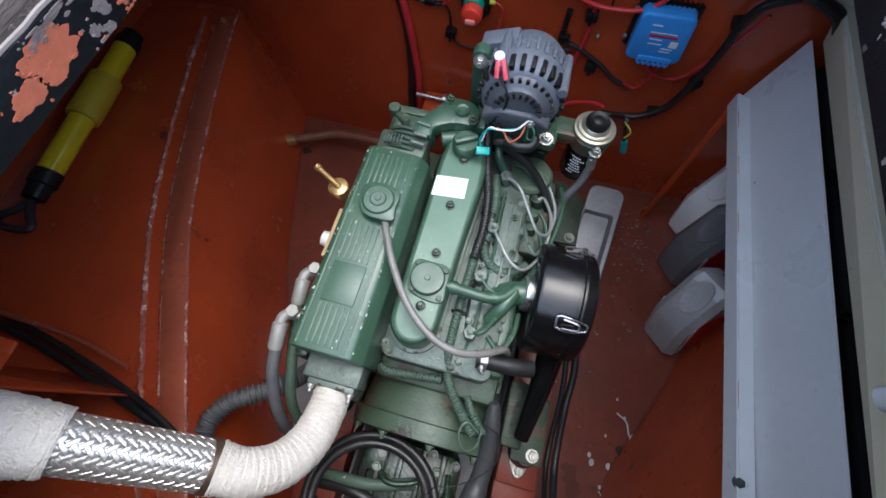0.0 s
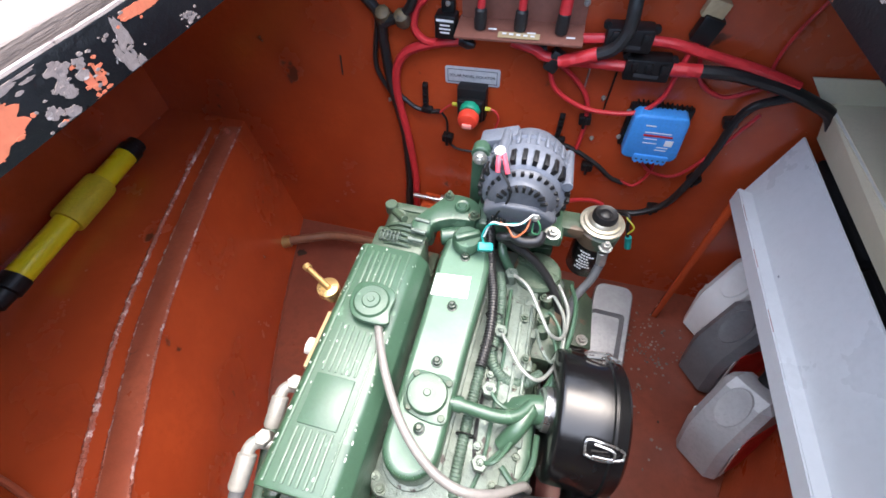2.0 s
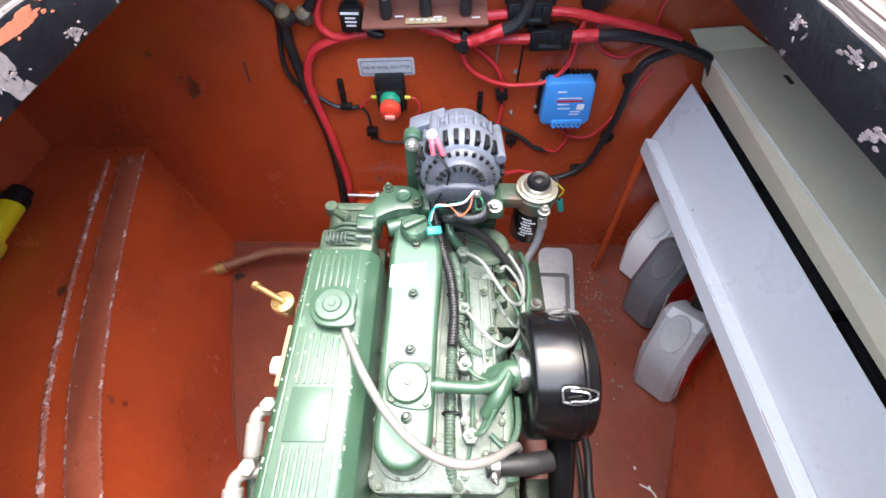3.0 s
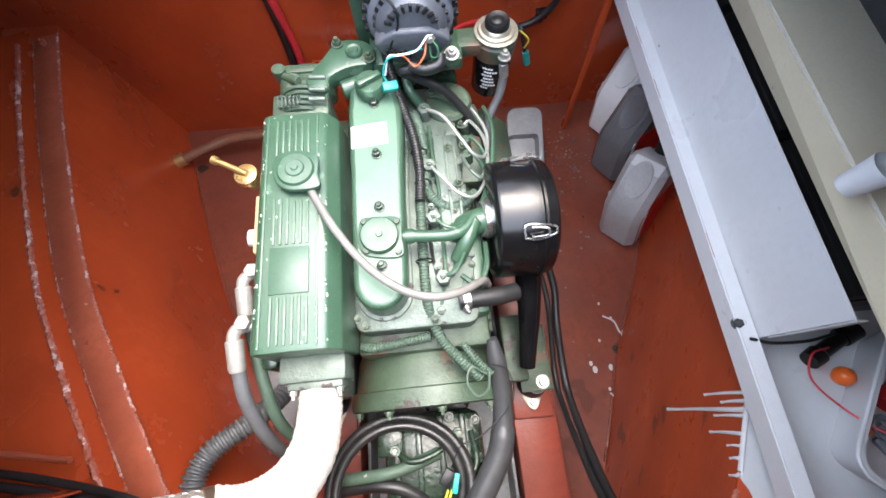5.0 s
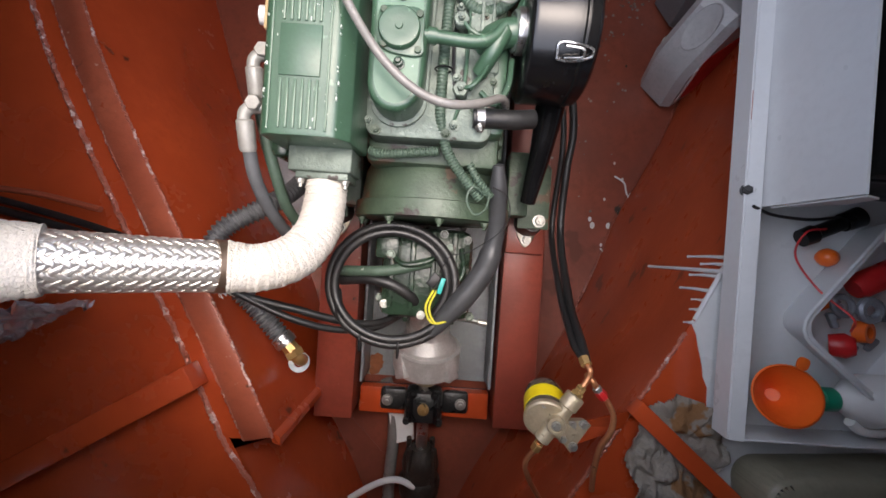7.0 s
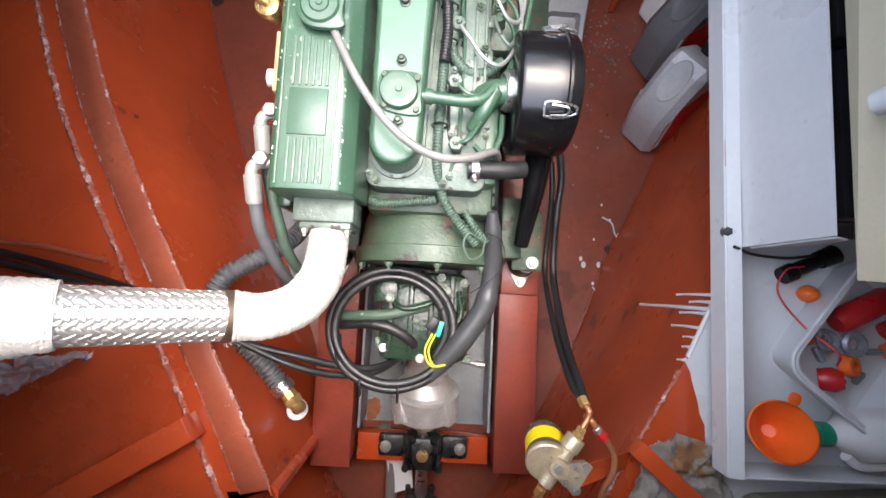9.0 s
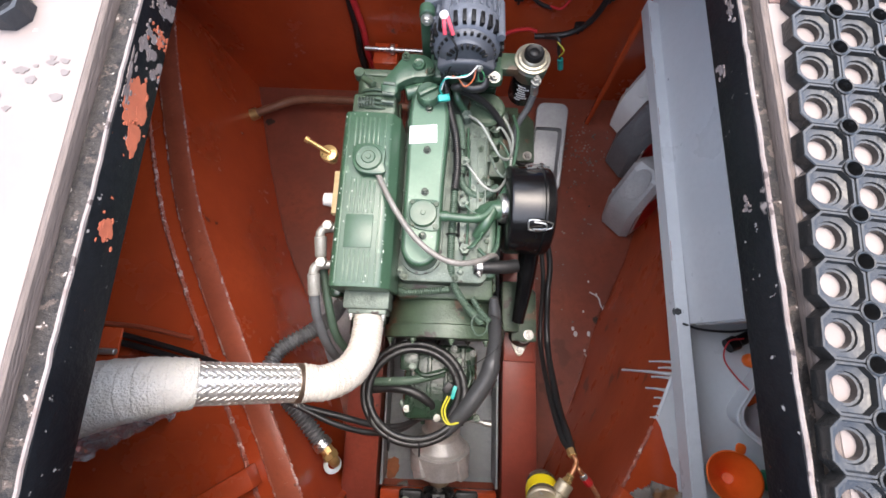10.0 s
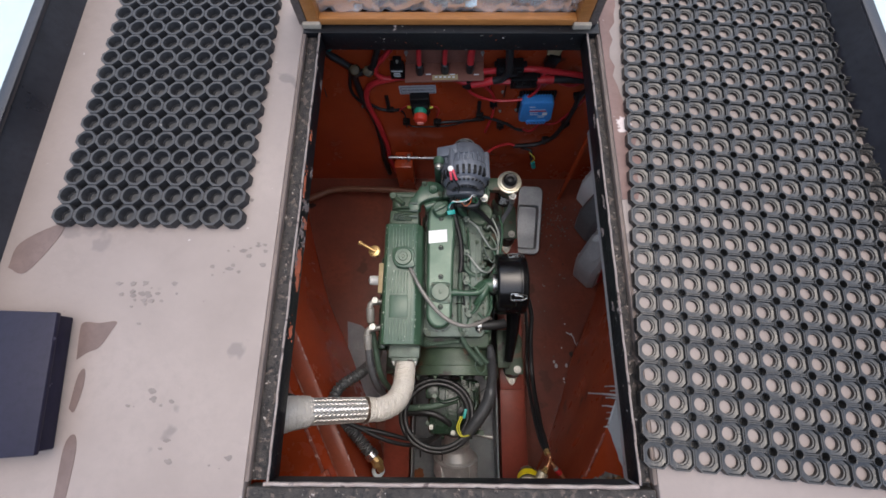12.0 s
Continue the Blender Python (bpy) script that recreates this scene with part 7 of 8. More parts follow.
# oil cans on the floor
def oil_can(x, y, turn, lean, mat, label, lab_mat, scale=1.0):
    """A five-litre can: faceted body with slanted shoulders, a scooped grip under a raised rim, side labels, cap."""
    c = thing("oil_can", label, "oil can", (x, y, FLOOR), "oil cans")
    m = Matrix.Translation((x, y, FLOOR)) @ pose(0, 0, 0, lean, 0, turn) @ Matrix.Scale(scale, 4)
    bm = bmnew()
    tmp = bmesh.new()
    side = [(0.0, 0.0), (0.20, 0.0), (0.208, 0.012), (0.208, 0.205), (0.185, 0.25), (0.13, 0.288), (0.085, 0.288), (0.0, 0.155)]
    prism(tmp, side, (-0.06, 0.06), 0.018, seg=1)
    join(bm, tmp, m @ pose(0, 0, 0, 90, 0, 0))
    part("body", bm, mat, c, smooth=20)
    slope = m @ Matrix.Translation((0.058, 0, 0.2455)) @ pose(0, 0, 0, 0, -57.4, 0)
    bm = bmnew()
    tmp = bmesh.new()
    oval = [(0.052 * math.cos(a), 0.030 * math.sin(a)) for a in [2 * math.pi * k / 28 for k in range(28)]]
    rows = [[tmp.verts.new((px * f, py * f, z)) for px, py in oval] for f, z in ((1.12, -0.002), (1.06, 0.003), (0.95, 0.0035), (0.8, 0.0012), (0.4, 0.0006))]
    for p, q in zip(rows, rows[1:]):
        for k in range(28):
            tmp.faces.new((p[k], p[(k + 1) % 28], q[(k + 1) % 28], q[k]))
    tmp.faces.new(rows[-1])
    join(bm, tmp, slope)
    part("grip", bm, mat, c, "scooped grip")
    bm = bmnew()
    tmp = bmesh.new()
    for k in (-1, 1):
        box(tmp, (0.045, 0.022 * k, 0.204 - 0.045), (0.10, 0.0022, 0.004), 0.0008, (0, -57.4, 0))
    join(bm, tmp, m @ Matrix.Translation((-0.006, 0, -0.066)))
    part("moulded_line", bm, mat, c)
    bm = bmnew()
    tmp = bmesh.new()
    rod(tmp, (0.160, 0, 0.262), (0.172, 0, 0.305), 0.022, seg=20)
    join(bm, tmp, m)
    part("cap", bm, BLACK, c)
    for s in (-1, 1):
        bm = bmnew()
        tmp = bmesh.new()
        prism(tmp, rounded(0.045, 0.03, 0.188, 0.20, 0.012), (0.0, 0.0012))
        join(bm, tmp, m @ Matrix.Translation((0, s * 0.0605, 0)) @ pose(0, 0, 0, 90, 0, 0))
        part("label", bm, lab_mat, c, "printed label without readable words")
        bm = bmnew()
        tmp = bmesh.new()
        prism(tmp, rounded(0.028, 0.03, 0.037, 0.18, 0.004), (0.0, 0.0015))
        join(bm, tmp, m @ Matrix.Translation((0, s * 0.061, 0)) @ pose(0, 0, 0, 90, 0, 0))
        part("sight_strip", bm, WHITE_PLASTIC, c)


oil_can(0.722, 1.085, 30, -10, WHITE_PLASTIC, "white plastic oil can standing on the bilge floor", WHITE_PLASTIC, 1.06)
oil_can(0.694, 0.918, 28, -12, DARK_CAN, "dark grey oil can with a red label on the bilge floor", RED_PLASTIC, 1.06)
oil_can(0.676, 0.662, 38, -16, SILVER_CAN, "silver grey oil can with a red label on the bilge floor", RED_PLASTIC, 1.06)

# things in the tray
funnel = thing("funnel", "bright orange plastic funnel lying in the grey tray", "funnel", (0.715, -0.05, 0.35))
bm = bmnew()
lathe(bm, (0.678, -0.067, 0.440), (0.70, -0.085, 0.376), [(0, 0.051), (0.03, 0.054), (0.06, 0.051), (0.55, 0.032), (0.9, 0.014), (1.0, 0.011), (1.0, 0.0095), (0.88, 0.0125), (0.5, 0.03), (0.05, 0.048), (0, 0.05)], 40)
part("bowl", bm, ORANGE, funnel)
bm = bmnew()
tube(bm, [(0.699, -0.084, 0.38), (0.715, -0.094, 0.366), (0.765, -0.112, 0.36)], 0.012, 14, radii=[(0, 0.013), (1, 0.008)])
part("spout", bm, ORANGE, funnel)
bm = bmnew()
tmp = bmesh.new()
outer_, inner_ = rounded(-0.011, -0.004, 0.011, 0.018, 0.008), disc(0.004, 20, 0, 0.009)
prism(tmp, outer_, (0, 0.003), 0.0006)
join(bm, tmp, Matrix.Translation((0.688, -0.013, 0.450)) @ pose(0, 0, 0, 0, 0, -20))
part("hanging_tab", bm, ORANGE, funnel)

tub = thing("storage_tub", "frosted clear plastic tub of small red and white parts", "tub", (0.86, 0.10, 0.35))
TUBM = Matrix.Translation((0.882, 0.092, 0.3495)) @ pose(0, 0, 0, 0, 0, -38)
bm = bmnew()
tmp = bmesh.new()
ring0, ring1 = rounded(-0.10, -0.13, 0.10, 0.13, 0.03), rounded(-0.115, -0.145, 0.115, 0.145, 0.035)
ring2, ring3, ring4 = rounded(-0.122, -0.152, 0.122, 0.152, 0.038), rounded(-0.112, -0.142, 0.112, 0.142, 0.033), rounded(-0.096, -0.126, 0.096, 0.126, 0.028)
rows = [[tmp.verts.new((x, y, z)) for x, y in r] for r, z in ((ring0, 0.0), (ring1, 0.075), (ring2, 0.075), (ring2, 0.080), (ring3, 0.080), (ring4, 0.004))]
for a, b in zip(rows, rows[1:]):
    for k in range(len(a)):
        tmp.faces.new((a[k], a[(k + 1) % len(a)], b[(k + 1) % len(b)], b[k]))
tmp.faces.new(rows[0][::-1])
tmp.faces.new(rows[-1])
join(bm, tmp, TUBM)
part("tub_body", bm, TUB, tub)
bm = bmnew()
tmp = bmesh.new()
tube(tmp, [(x, y, 0.080) for x, y in [*ring2, ring2[0]]], 0.0035, 8, smooth_path=False)
join(bm, tmp, TUBM)
part("rolled_rim", bm, TUB, tub, "frosted rolled rim")


def in_tub(name, prim, mat, label, cat):
    bm = bmnew()
    tmp = bmesh.new()
    prim(tmp)
    join(bm, tmp, TUBM)
    return solo(name, bm, mat, label, cat, "parts in the tub")


in_tub("red_canister", lambda b: lathe(b, (-0.055, 0.0, 0.03), (-0.01, 0.115, 0.045), [(0, 0), (0, 0.02), (0.1, 0.024), (0.85, 0.024), (0.95, 0.016), (1, 0.01), (1, 0)], 20), RED_PLASTIC, "small red canister lying in the tub", "canister")
in_tub("red_hand_wheel", lambda b: lathe(b, (-0.01, -0.105, 0.02), (0.01, -0.085, 0.045), [(0, 0), (0, 0.02), (0.6, 0.024), (1, 0.016), (1, 0)], 18), RED_PLASTIC, "dull red plastic hand wheel in the tub", "hand wheel")
in_tub("orange_ring", lambda b: lathe(b, (0.005, -0.055, 0.03), (0.01, -0.05, 0.048), [(0, 0.01), (0, 0.021), (1, 0.019), (1, 0.011)], 20), ORANGE, "orange plastic ring in the tub", "ring")
in_tub("red_fitting", lambda b: lathe(b, (0.03, 0.05, 0.03), (0.05, 0.09, 0.04), [(0, 0), (0, 0.018), (0.5, 0.02), (1, 0.014), (1, 0)], 16), RED_PLASTIC, "red plastic fitting in the tub", "fitting")
in_tub("orange_fitting", lambda b: lathe(b, (0.055, 0.02, 0.03), (0.08, 0.06, 0.04), [(0, 0), (0, 0.016), (0.5, 0.018), (1, 0.012), (1, 0)], 16), ORANGE, "orange plastic fitting in the tub", "fitting")
in_tub("orange_fitting", lambda b: lathe(b, (-0.085, -0.075, 0.02), (-0.075, -0.05, 0.03), [(0, 0), (0, 0.014), (1, 0.012), (1, 0)], 16), ORANGE, "orange plastic fitting in the tub", "fitting")
in_tub("grey_clamp", lambda b: (tube(b, [(-0.06 + 0.02 * math.cos(a), -0.045 + 0.016 * math.sin(a), 0.045) for a in [j * 0.52 for j in range(13)]], 0.006, 8, n=1), tube(b, [(-0.02 + 0.018 * math.cos(a), -0.02 + 0.018 * math.sin(a), 0.05) for a in [j * 0.52 for j in range(13)]], 0.008, 8, n=1)), ALU, "pair of grey metal pipe clamps in the tub", "clamp")
for k in range(7):
    in_tub("pale_fitting", lambda b: box(b, (random.Random(k).uniform(-0.08, 0.05), random.Random(k + 9).uniform(-0.1, 0.0), 0.02 + 0.004 * k), (0.03, 0.014, 0.012), 0.004, (20 * k, 10, 37 * k)), ALU, "small pale metal fitting heaped in the tub", "fitting")

bm = bmnew()
lathe(bm, (0.798, 0.182, 0.349), (0.798, 0.182, 0.385), [(0, 0), (0, 0.01), (0.25, 0.016), (0.5, 0.018), (0.8, 0.014), (0.95, 0.006), (1, 0)], 20)
solo("orange_float", bm, ORANGE, "small orange plastic ball in the tray", "ball")
torch = thing("black_torch", "black ribbed torch lying in the grey tray", "torch", (0.76, 0.22, 0.35))
bm = bmnew()
lathe(bm, (0.745, 0.215, 0.366), (0.82, 0.25, 0.368), [(0, 0), (0, 0.017), (0.3, 0.018), (0.35, 0.014), (1, 0.014), (1, 0)], 18)
part("barrel", bm, BLACK, torch)
bm = bmnew()
lathe(bm, (0.82, 0.25, 0.368), (0.85, 0.264, 0.371), [(0, 0), (0, 0.018), (1, 0.02), (1, 0)], 18)
part("head", bm, BLACK_GLOSS, torch)
cable("red_wire", [(0.775, 0.235, 0.385), (0.735, 0.225, 0.388), (0.725, 0.18, 0.38), (0.755, 0.12, 0.40), (0.785, 0.075, 0.438), (0.80, 0.05, 0.42)], 0.0019, RED_CABLE, "thin red wire curling out of the tub", "tray wires")
cable("black_wire", [(0.605, 0.262, 0.426), (0.66, 0.252, 0.402), (0.74, 0.25, 0.385), (0.80, 0.258, 0.38)], 0.003, RUBBER, "thin black wire across the tray", "tray wires")
jug = thing("white_jug", "white plastic jug with a green cap lying in the tray", "jug", (0.87, -0.08, 0.35))
bm = bmnew()
lathe(bm, (0.80, -0.082, 0.395), (1.0, -0.075, 0.40), [(0, 0), (0, 0.016), (0.06, 0.02), (0.25, 0.048), (0.9, 0.048), (1, 0.04), (1, 0)], 28)
tube(bm, [(0.83, -0.118, 0.40), (0.86, -0.135, 0.40), (0.92, -0.13, 0.40)], 0.01, 10)
part("body", bm, WHITE_PLASTIC, jug)
bm = bmnew()
lathe(bm, (0.776, -0.083, 0.392), (0.803, -0.082, 0.395), [(0, 0), (0, 0.019), (0.1, 0.022), (0.9, 0.022), (1, 0.02), (1, 0)], 24)
part("cap", bm, GREEN_CAP, jug, "green screw cap")

olive = thing("olive_fuel_can", "dull olive plastic can lying on the ledge behind the tray", "can", (0.80, -0.28, UX))
bm = bmnew()
tmp = bmesh.new()
prism(tmp, rounded(-0.17, -0.085, 0.17, 0.085, 0.045, 6), (0, 0.11), 0.02, seg=3)
join(bm, tmp, Matrix.Translation((0.83, -0.29, UX + 0.002)) @ pose(0, 0, 0, 0, 0, 4))
part("body", bm, OLIVE, olive)
bm = bmnew()
box(bm, (0.84, -0.29, UX + 0.115), (0.22, 0.07, 0.012), 0.005, (0, 0, 4))
part("raised_panel", bm, OLIVE, olive)

# rag draped on the brace
bm = bmnew()
nu, nv = 46, 46
rows = []
for j in range(nv + 1):
    row = []
    for i in range(nu + 1):
        u, v = i / nu - 0.5, j / nv - 0.5
        x, y = 0.545 + u * 0.19 + 0.05 * v, -0.235 + v * 0.24 - 0.05 * u
        x += 0.014 * noise.noise(Vector((u * 5, v * 5, 2)))
        y += 0.014 * noise.noise(Vector((u * 5, v * 5, 7)))
        over = max(0.0, 1 - abs((y + 0.205) + 0.85 * (x - 0.54)) / 0.06)
        z = UX + 0.002 + (1 - 0.93 * over) * (0.012 + 0.035 * abs(noise.noise(Vector((u * 5, v * 5, 3)))) + 0.012 * noise.noise(Vector((u * 11, v * 11, 1))))
        row.append(bm.verts.new((x, y, z + 0.006)))
    rows.append(row)
for j in range(nv):
    for i in range(nu):
        if (i / nu - 0.5) ** 2 + (j / nv - 0.5) ** 2 < 0.24 + 0.04 * noise.noise(Vector((i * 0.14, j * 0.14, 5))):
            bm.faces.new((rows[j][i], rows[j][i + 1], rows[j + 1][i + 1], rows[j + 1][i]))
bmesh.ops.delete(bm, geom=[v for v in bm.verts if not v.link_faces], context="VERTS")
low = bmesh.ops.extrude_face_region(bm, geom=bm.faces[:])
for v in low["geom"]:
    if isinstance(v, bmesh.types.BMVert):
        v.co.z -= 0.004
solo("dirty_rag", bm, RAG, "crumpled dirty grey rag with rusty stains under the brace", "rag", smooth=60)

# ---- port side ----
hp = thing("hand_bilge_pump", "yellow hand bilge pump with black ends lying on the ledge", "bilge pump", (-1.07, 0.75, UX))
A, B = Vector((-1.088, 0.972, 0.372)), Vector((-1.045, 0.55, 0.372))
bm = bmnew()
lathe(bm, A, B, [(0, 0), (0, 0.028), (1, 0.028), (1, 0)], 28)
part("tube", bm, YELLOW, hp, "bright yellow plastic tube")
bm = bmnew()
lathe(bm, A.lerp(B, 0.27), A.lerp(B, 0.60), [(0, 0.028), (0, 0.037), (0.05, 0.0385), (0.95, 0.0385), (1, 0.037), (1, 0.028)], 28)
part("float_sleeve", bm, YELLOW_BAND, hp, "dull yellow foam sleeve")
bm = bmnew()
lathe(bm, A.lerp(B, 0.0), A.lerp(B, -0.13), [(0, 0), (0, 0.031), (0.5, 0.031), (0.55, 0.027), (1, 0.025), (1, 0)], 28)
part("end_cap", bm, BLACK, hp, "black end cap")
bm = bmnew()
lathe(bm, B, B.lerp(A, -0.19), [(0, 0), (0, 0.031), (0.45, 0.031), (0.5, 0.026), (0.95, 0.024), (1, 0.015), (1, 0)], 28)
part("end_cap", bm, BLACK, hp, "black end cap")
E = B.lerp(A, -0.20)
bm = bmnew()
tube(bm, [E, E + Vector((0.022, -0.03, 0.004)), E + Vector((0.05, -0.062, 0.006)), E + Vector((0.02, -0.074, 0.006)), E + Vector((-0.03, -0.074, 0.006)), E + Vector((-0.045, -0.056, 0.006)), E + Vector((-0.018, -0.03, 0.004)), E], 0.009, 10)
part("grip", bm, material("grey_grip", (0.03, 0.033, 0.037), None, 0.5, scale=20), hp, "grey looped grip")

# control cables along the port side
for k, (r, dz) in enumerate(((0.0082, 0.0), (0.0072, 0.003))):
    bm = bmnew()
    d = 0.02 * k
    tube(bm, [(-1.12, 0.21 + d, 0.345 + dz), (-0.906, 0.181 + d, 0.35 + dz), (-0.777, 0.16 + d, 0.352 + dz), (-0.617, 0.126 + d, 0.36 + dz), (-0.495, 0.097 + d * 0.7, 0.365 + dz), (-0.40, 0.06 + d * 0.5, 0.362 + dz), (-0.326, 0.032, 0.356 + dz), (-0.229, 0.008 - d, 0.335 + dz), (-0.15, -0.015 - d, 0.30), (-0.08, -0.025 - d * 0.5, 0.26), (-0.02, -0.01, 0.18)], r, 10)
    solo("control_cable", bm, RUBBER, "black control cable running across to the gearbox", "cable", "control cables")
bm = bmnew()
tube(bm, [(-1.0, 0.21, 0.36), (-0.76, 0.205, 0.365), (-0.60, 0.18, 0.37)], 0.006, 8)
solo("control_cable", bm, OXIDE_WORN, "thin red painted pipe along the ledge", "pipe")
# battery isolator bracket with film
bm = bmnew()
box(bm, (-0.66, 0.13, 0.50), (0.18, 0.006, 0.30), 0.003)
box(bm, (-0.66, 0.16, 0.645), (0.18, 0.07, 0.006), 0.002)
solo("pipe_bracket", bm, OXIDE, "red painted steel bracket carrying the exhaust riser", "bracket")
for x in (-0.72, -0.61):
    bm = bmnew()
    rod(bm, (x, 0.152, 0.652), (x + 0.04, 0.152, 0.652), 0.006, seg=8)
    solo("bracket_pin", bm, ZINC, "zinc pin through the red bracket", "pin", "bracket pins")
def film_sheet(place, thick, label):
    bm = bmnew()
    n = 30
    rows = [[bm.verts.new(place(i / n, j / n) + 0.02 * Vector((noise.noise(Vector((i * 0.5, j * 0.5, 1))), noise.noise(Vector((i * 0.5, j * 0.5, 5))), noise.noise(Vector((i * 0.45, j * 0.45, 9)))))) for i in range(n + 1)] for j in range(n + 1)]
    for j in range(n):
        for i in range(n):
            bm.faces.new((rows[j][i], rows[j][i + 1], rows[j + 1][i + 1], rows[j + 1][i]))
    low = bmesh.ops.extrude_face_region(bm, geom=bm.faces[:])
    for v in low["geom"]:
        if isinstance(v, bmesh.types.BMVert):
            v.co += thick
    solo("plastic_wrap", bm, FILM, label, "plastic wrap", smooth=20)


film_sheet(lambda u, v: Vector((-0.575 - 0.20 * u - 0.05 * v, 0.03 - 0.11 * u - 0.03 * v, 0.69 - 0.35 * v)), Vector((0, 0.0015, 0)), "crinkled clear plastic wrap hanging below the exhaust")
film_sheet(lambda u, v: Vector((-0.60 - 0.20 * u, 0.15 + 0.06 * v - 0.03 * u, 0.665 + 0.03 * math.sin(3.1 * v))), Vector((0, 0, 0.0015)), "crinkled clear plastic wrap on the red bracket")

# grey corrugated hose and drain with a brass elbow
bm = bmnew()
tube(bm, [(-0.30, 0.30, 0.12), (-0.308, 0.255, 0.19), (-0.345, 0.21, 0.25), (-0.41, 0.16, 0.28), (-0.43, 0.10, 0.29), (-0.405, 0.05, 0.27), (-0.36, 0.005, 0.25), (-0.315, -0.045, 0.24), (-0.285, -0.08, 0.235)], 0.02, 14, ribs=0.005, pitch=0.011)
drain = thing("bilge_hose", "grey corrugated hose ending in a brass elbow", "hose", (-0.35, 0.1, 0.2))
part("corrugated_hose", bm, GREY_HOSE, drain)
bm = bmnew()
lathe(bm, (-0.292, -0.072, 0.236), (-0.276, -0.09, 0.233), [(0, 0.02), (0, 0.0235), (0.45, 0.0235), (0.55, 0.025), (1, 0.0235), (1, 0.02)], 22)
part("hose_clamp", bm, STEEL, drain, "steel hose clamp")
bm = bmnew()
rod(bm, (-0.278, -0.088, 0.233), (-0.262, -0.107, 0.23), 0.018, seg=8)
rod(bm, (-0.266, -0.102, 0.23), (-0.256, -0.118, 0.229), 0.021, seg=6)
tube(bm, [(-0.262, -0.108, 0.229), (-0.252, -0.122, 0.226), (-0.252, -0.132, 0.205), (-0.258, -0.138, 0.175)], 0.014, 12)
part("brass_elbow", bm, BRASS, drain, "brass threaded elbow")
bm = bmnew()
lathe(bm, (-0.262, -0.142, 0.188), (-0.266, -0.146, 0.176), [(0, 0.012), (0, 0.024), (1, 0.024), (1, 0.012)], 20)
part("sealing_ring", bm, material("pale_sealant", (0.6, 0.66, 0.68), None, 0.5, scale=40), drain, "pale sealant ring")
bm = bmnew()
prism(bm, [(-0.50, 0.46), (-0.43, 0.44), (-0.34, 0.36), (-0.285, 0.30), (-0.285, 0.06), (-0.38, 0.06), (-0.43, 0.12), (-0.475, 0.2)], (FLOOR, FLOOR + 0.005), 0.0015)
solo("grey_plate", bm, GREY_PLATE, "grey painted steel plate lying on the bilge floor", "plate")

# coil of black cable over the gearbox with taped sleeve
coil = thing("cable_coil", "coil of thick black cable tied over the gearbox", "cable coil", (-0.04, 0.07, 0.27))
bm = bmnew()
pts = []
for k in range(30):
    a = -2.2 - 2 * math.pi * 1.75 * k / 29
    r = 0.129 - 0.026 * (k / 29)
    pts.append((-0.038 + r * 1.06 * math.cos(a), 0.07 + r * math.sin(a) * 0.98, 0.318 + 0.012 * math.sin(a * 0.5) - 0.012 * k / 29))
tube(bm, pts, 0.0092, 10, n=4)
part("loop", bm, RUBBER, coil)
bm = bmnew()
tube(bm, [(0.05, -0.028, 0.312), (0.02, -0.044, 0.312), (-0.03, -0.056, 0.316), (-0.09, -0.045, 0.316), (-0.14, -0.01, 0.312), (-0.155, 0.05, 0.305)], 0.0088, 10)
part("loop", bm, RUBBER, coil)
bm = bmnew()
tube(bm, [(0.150, 0.31, 0.40), (0.158, 0.25, 0.37), (0.160, 0.19, 0.345), (0.148, 0.12, 0.33), (0.11, 0.055, 0.32), (0.07, 0.005, 0.313), (0.045, -0.03, 0.312)], 0.02, 16, radii=[(0, 0.010), (0.1, 0.017), (0.3, 0.018), (0.42, 0.0195), (0.43, 0.023), (0.7, 0.023), (0.9, 0.016), (1, 0.010)])
part("taped_sleeve", bm, material("grey_black_tape", (0.05, 0.052, 0.055), (0.035, 0.036, 0.038), 0.42, scale=30, fine=90, bump=0.1), coil, "taped black sleeve")
for p in ((-0.098, -0.05, 0.316), (-0.02, -0.06, 0.316)):
    bm = bmnew()
    tube(bm, [(p[0], p[1] + 0.022 * math.cos(a), p[2] + 0.014 * math.sin(a)) for a in [j * 0.524 for j in range(13)]], 0.0022, 6, n=1)
    part("cable_tie", bm, BLACK, coil)
bm = bmnew()
box(bm, (0.045, 0.085, 0.345), (0.018, 0.028, 0.012), 0.002, (0, 0, -35))
part("plug", bm, BLACK, coil, "small black plug")
bm = bmnew()
box(bm, (0.06, 0.075, 0.345), (0.01, 0.032, 0.01), 0.002, (0, 0, -15))
part("plug", bm, TEAL, coil, "small teal plug")
for dx in (0.0, 0.007):
    bm = bmnew()
    tube(bm, [(0.045 + dx, 0.065, 0.343), (0.032 + dx, 0.03, 0.34), (0.045 + dx, 0.0, 0.336), (0.075, 0.002, 0.33)], 0.0022, 6)
    part("signal_wire", bm, WIRE_Y, coil, "yellow signal wire")
bm = bmnew()
tube(bm, [(0.055, 0.10, 0.345), (0.075, 0.135, 0.365), (0.115, 0.15, 0.37), (0.175, 0.20, 0.375), (0.172, 0.25, 0.40), (0.14, 0.265, 0.42)], 0.0012, 6)
part("signal_wire", bm, RUBBER, coil, "thin black wire")
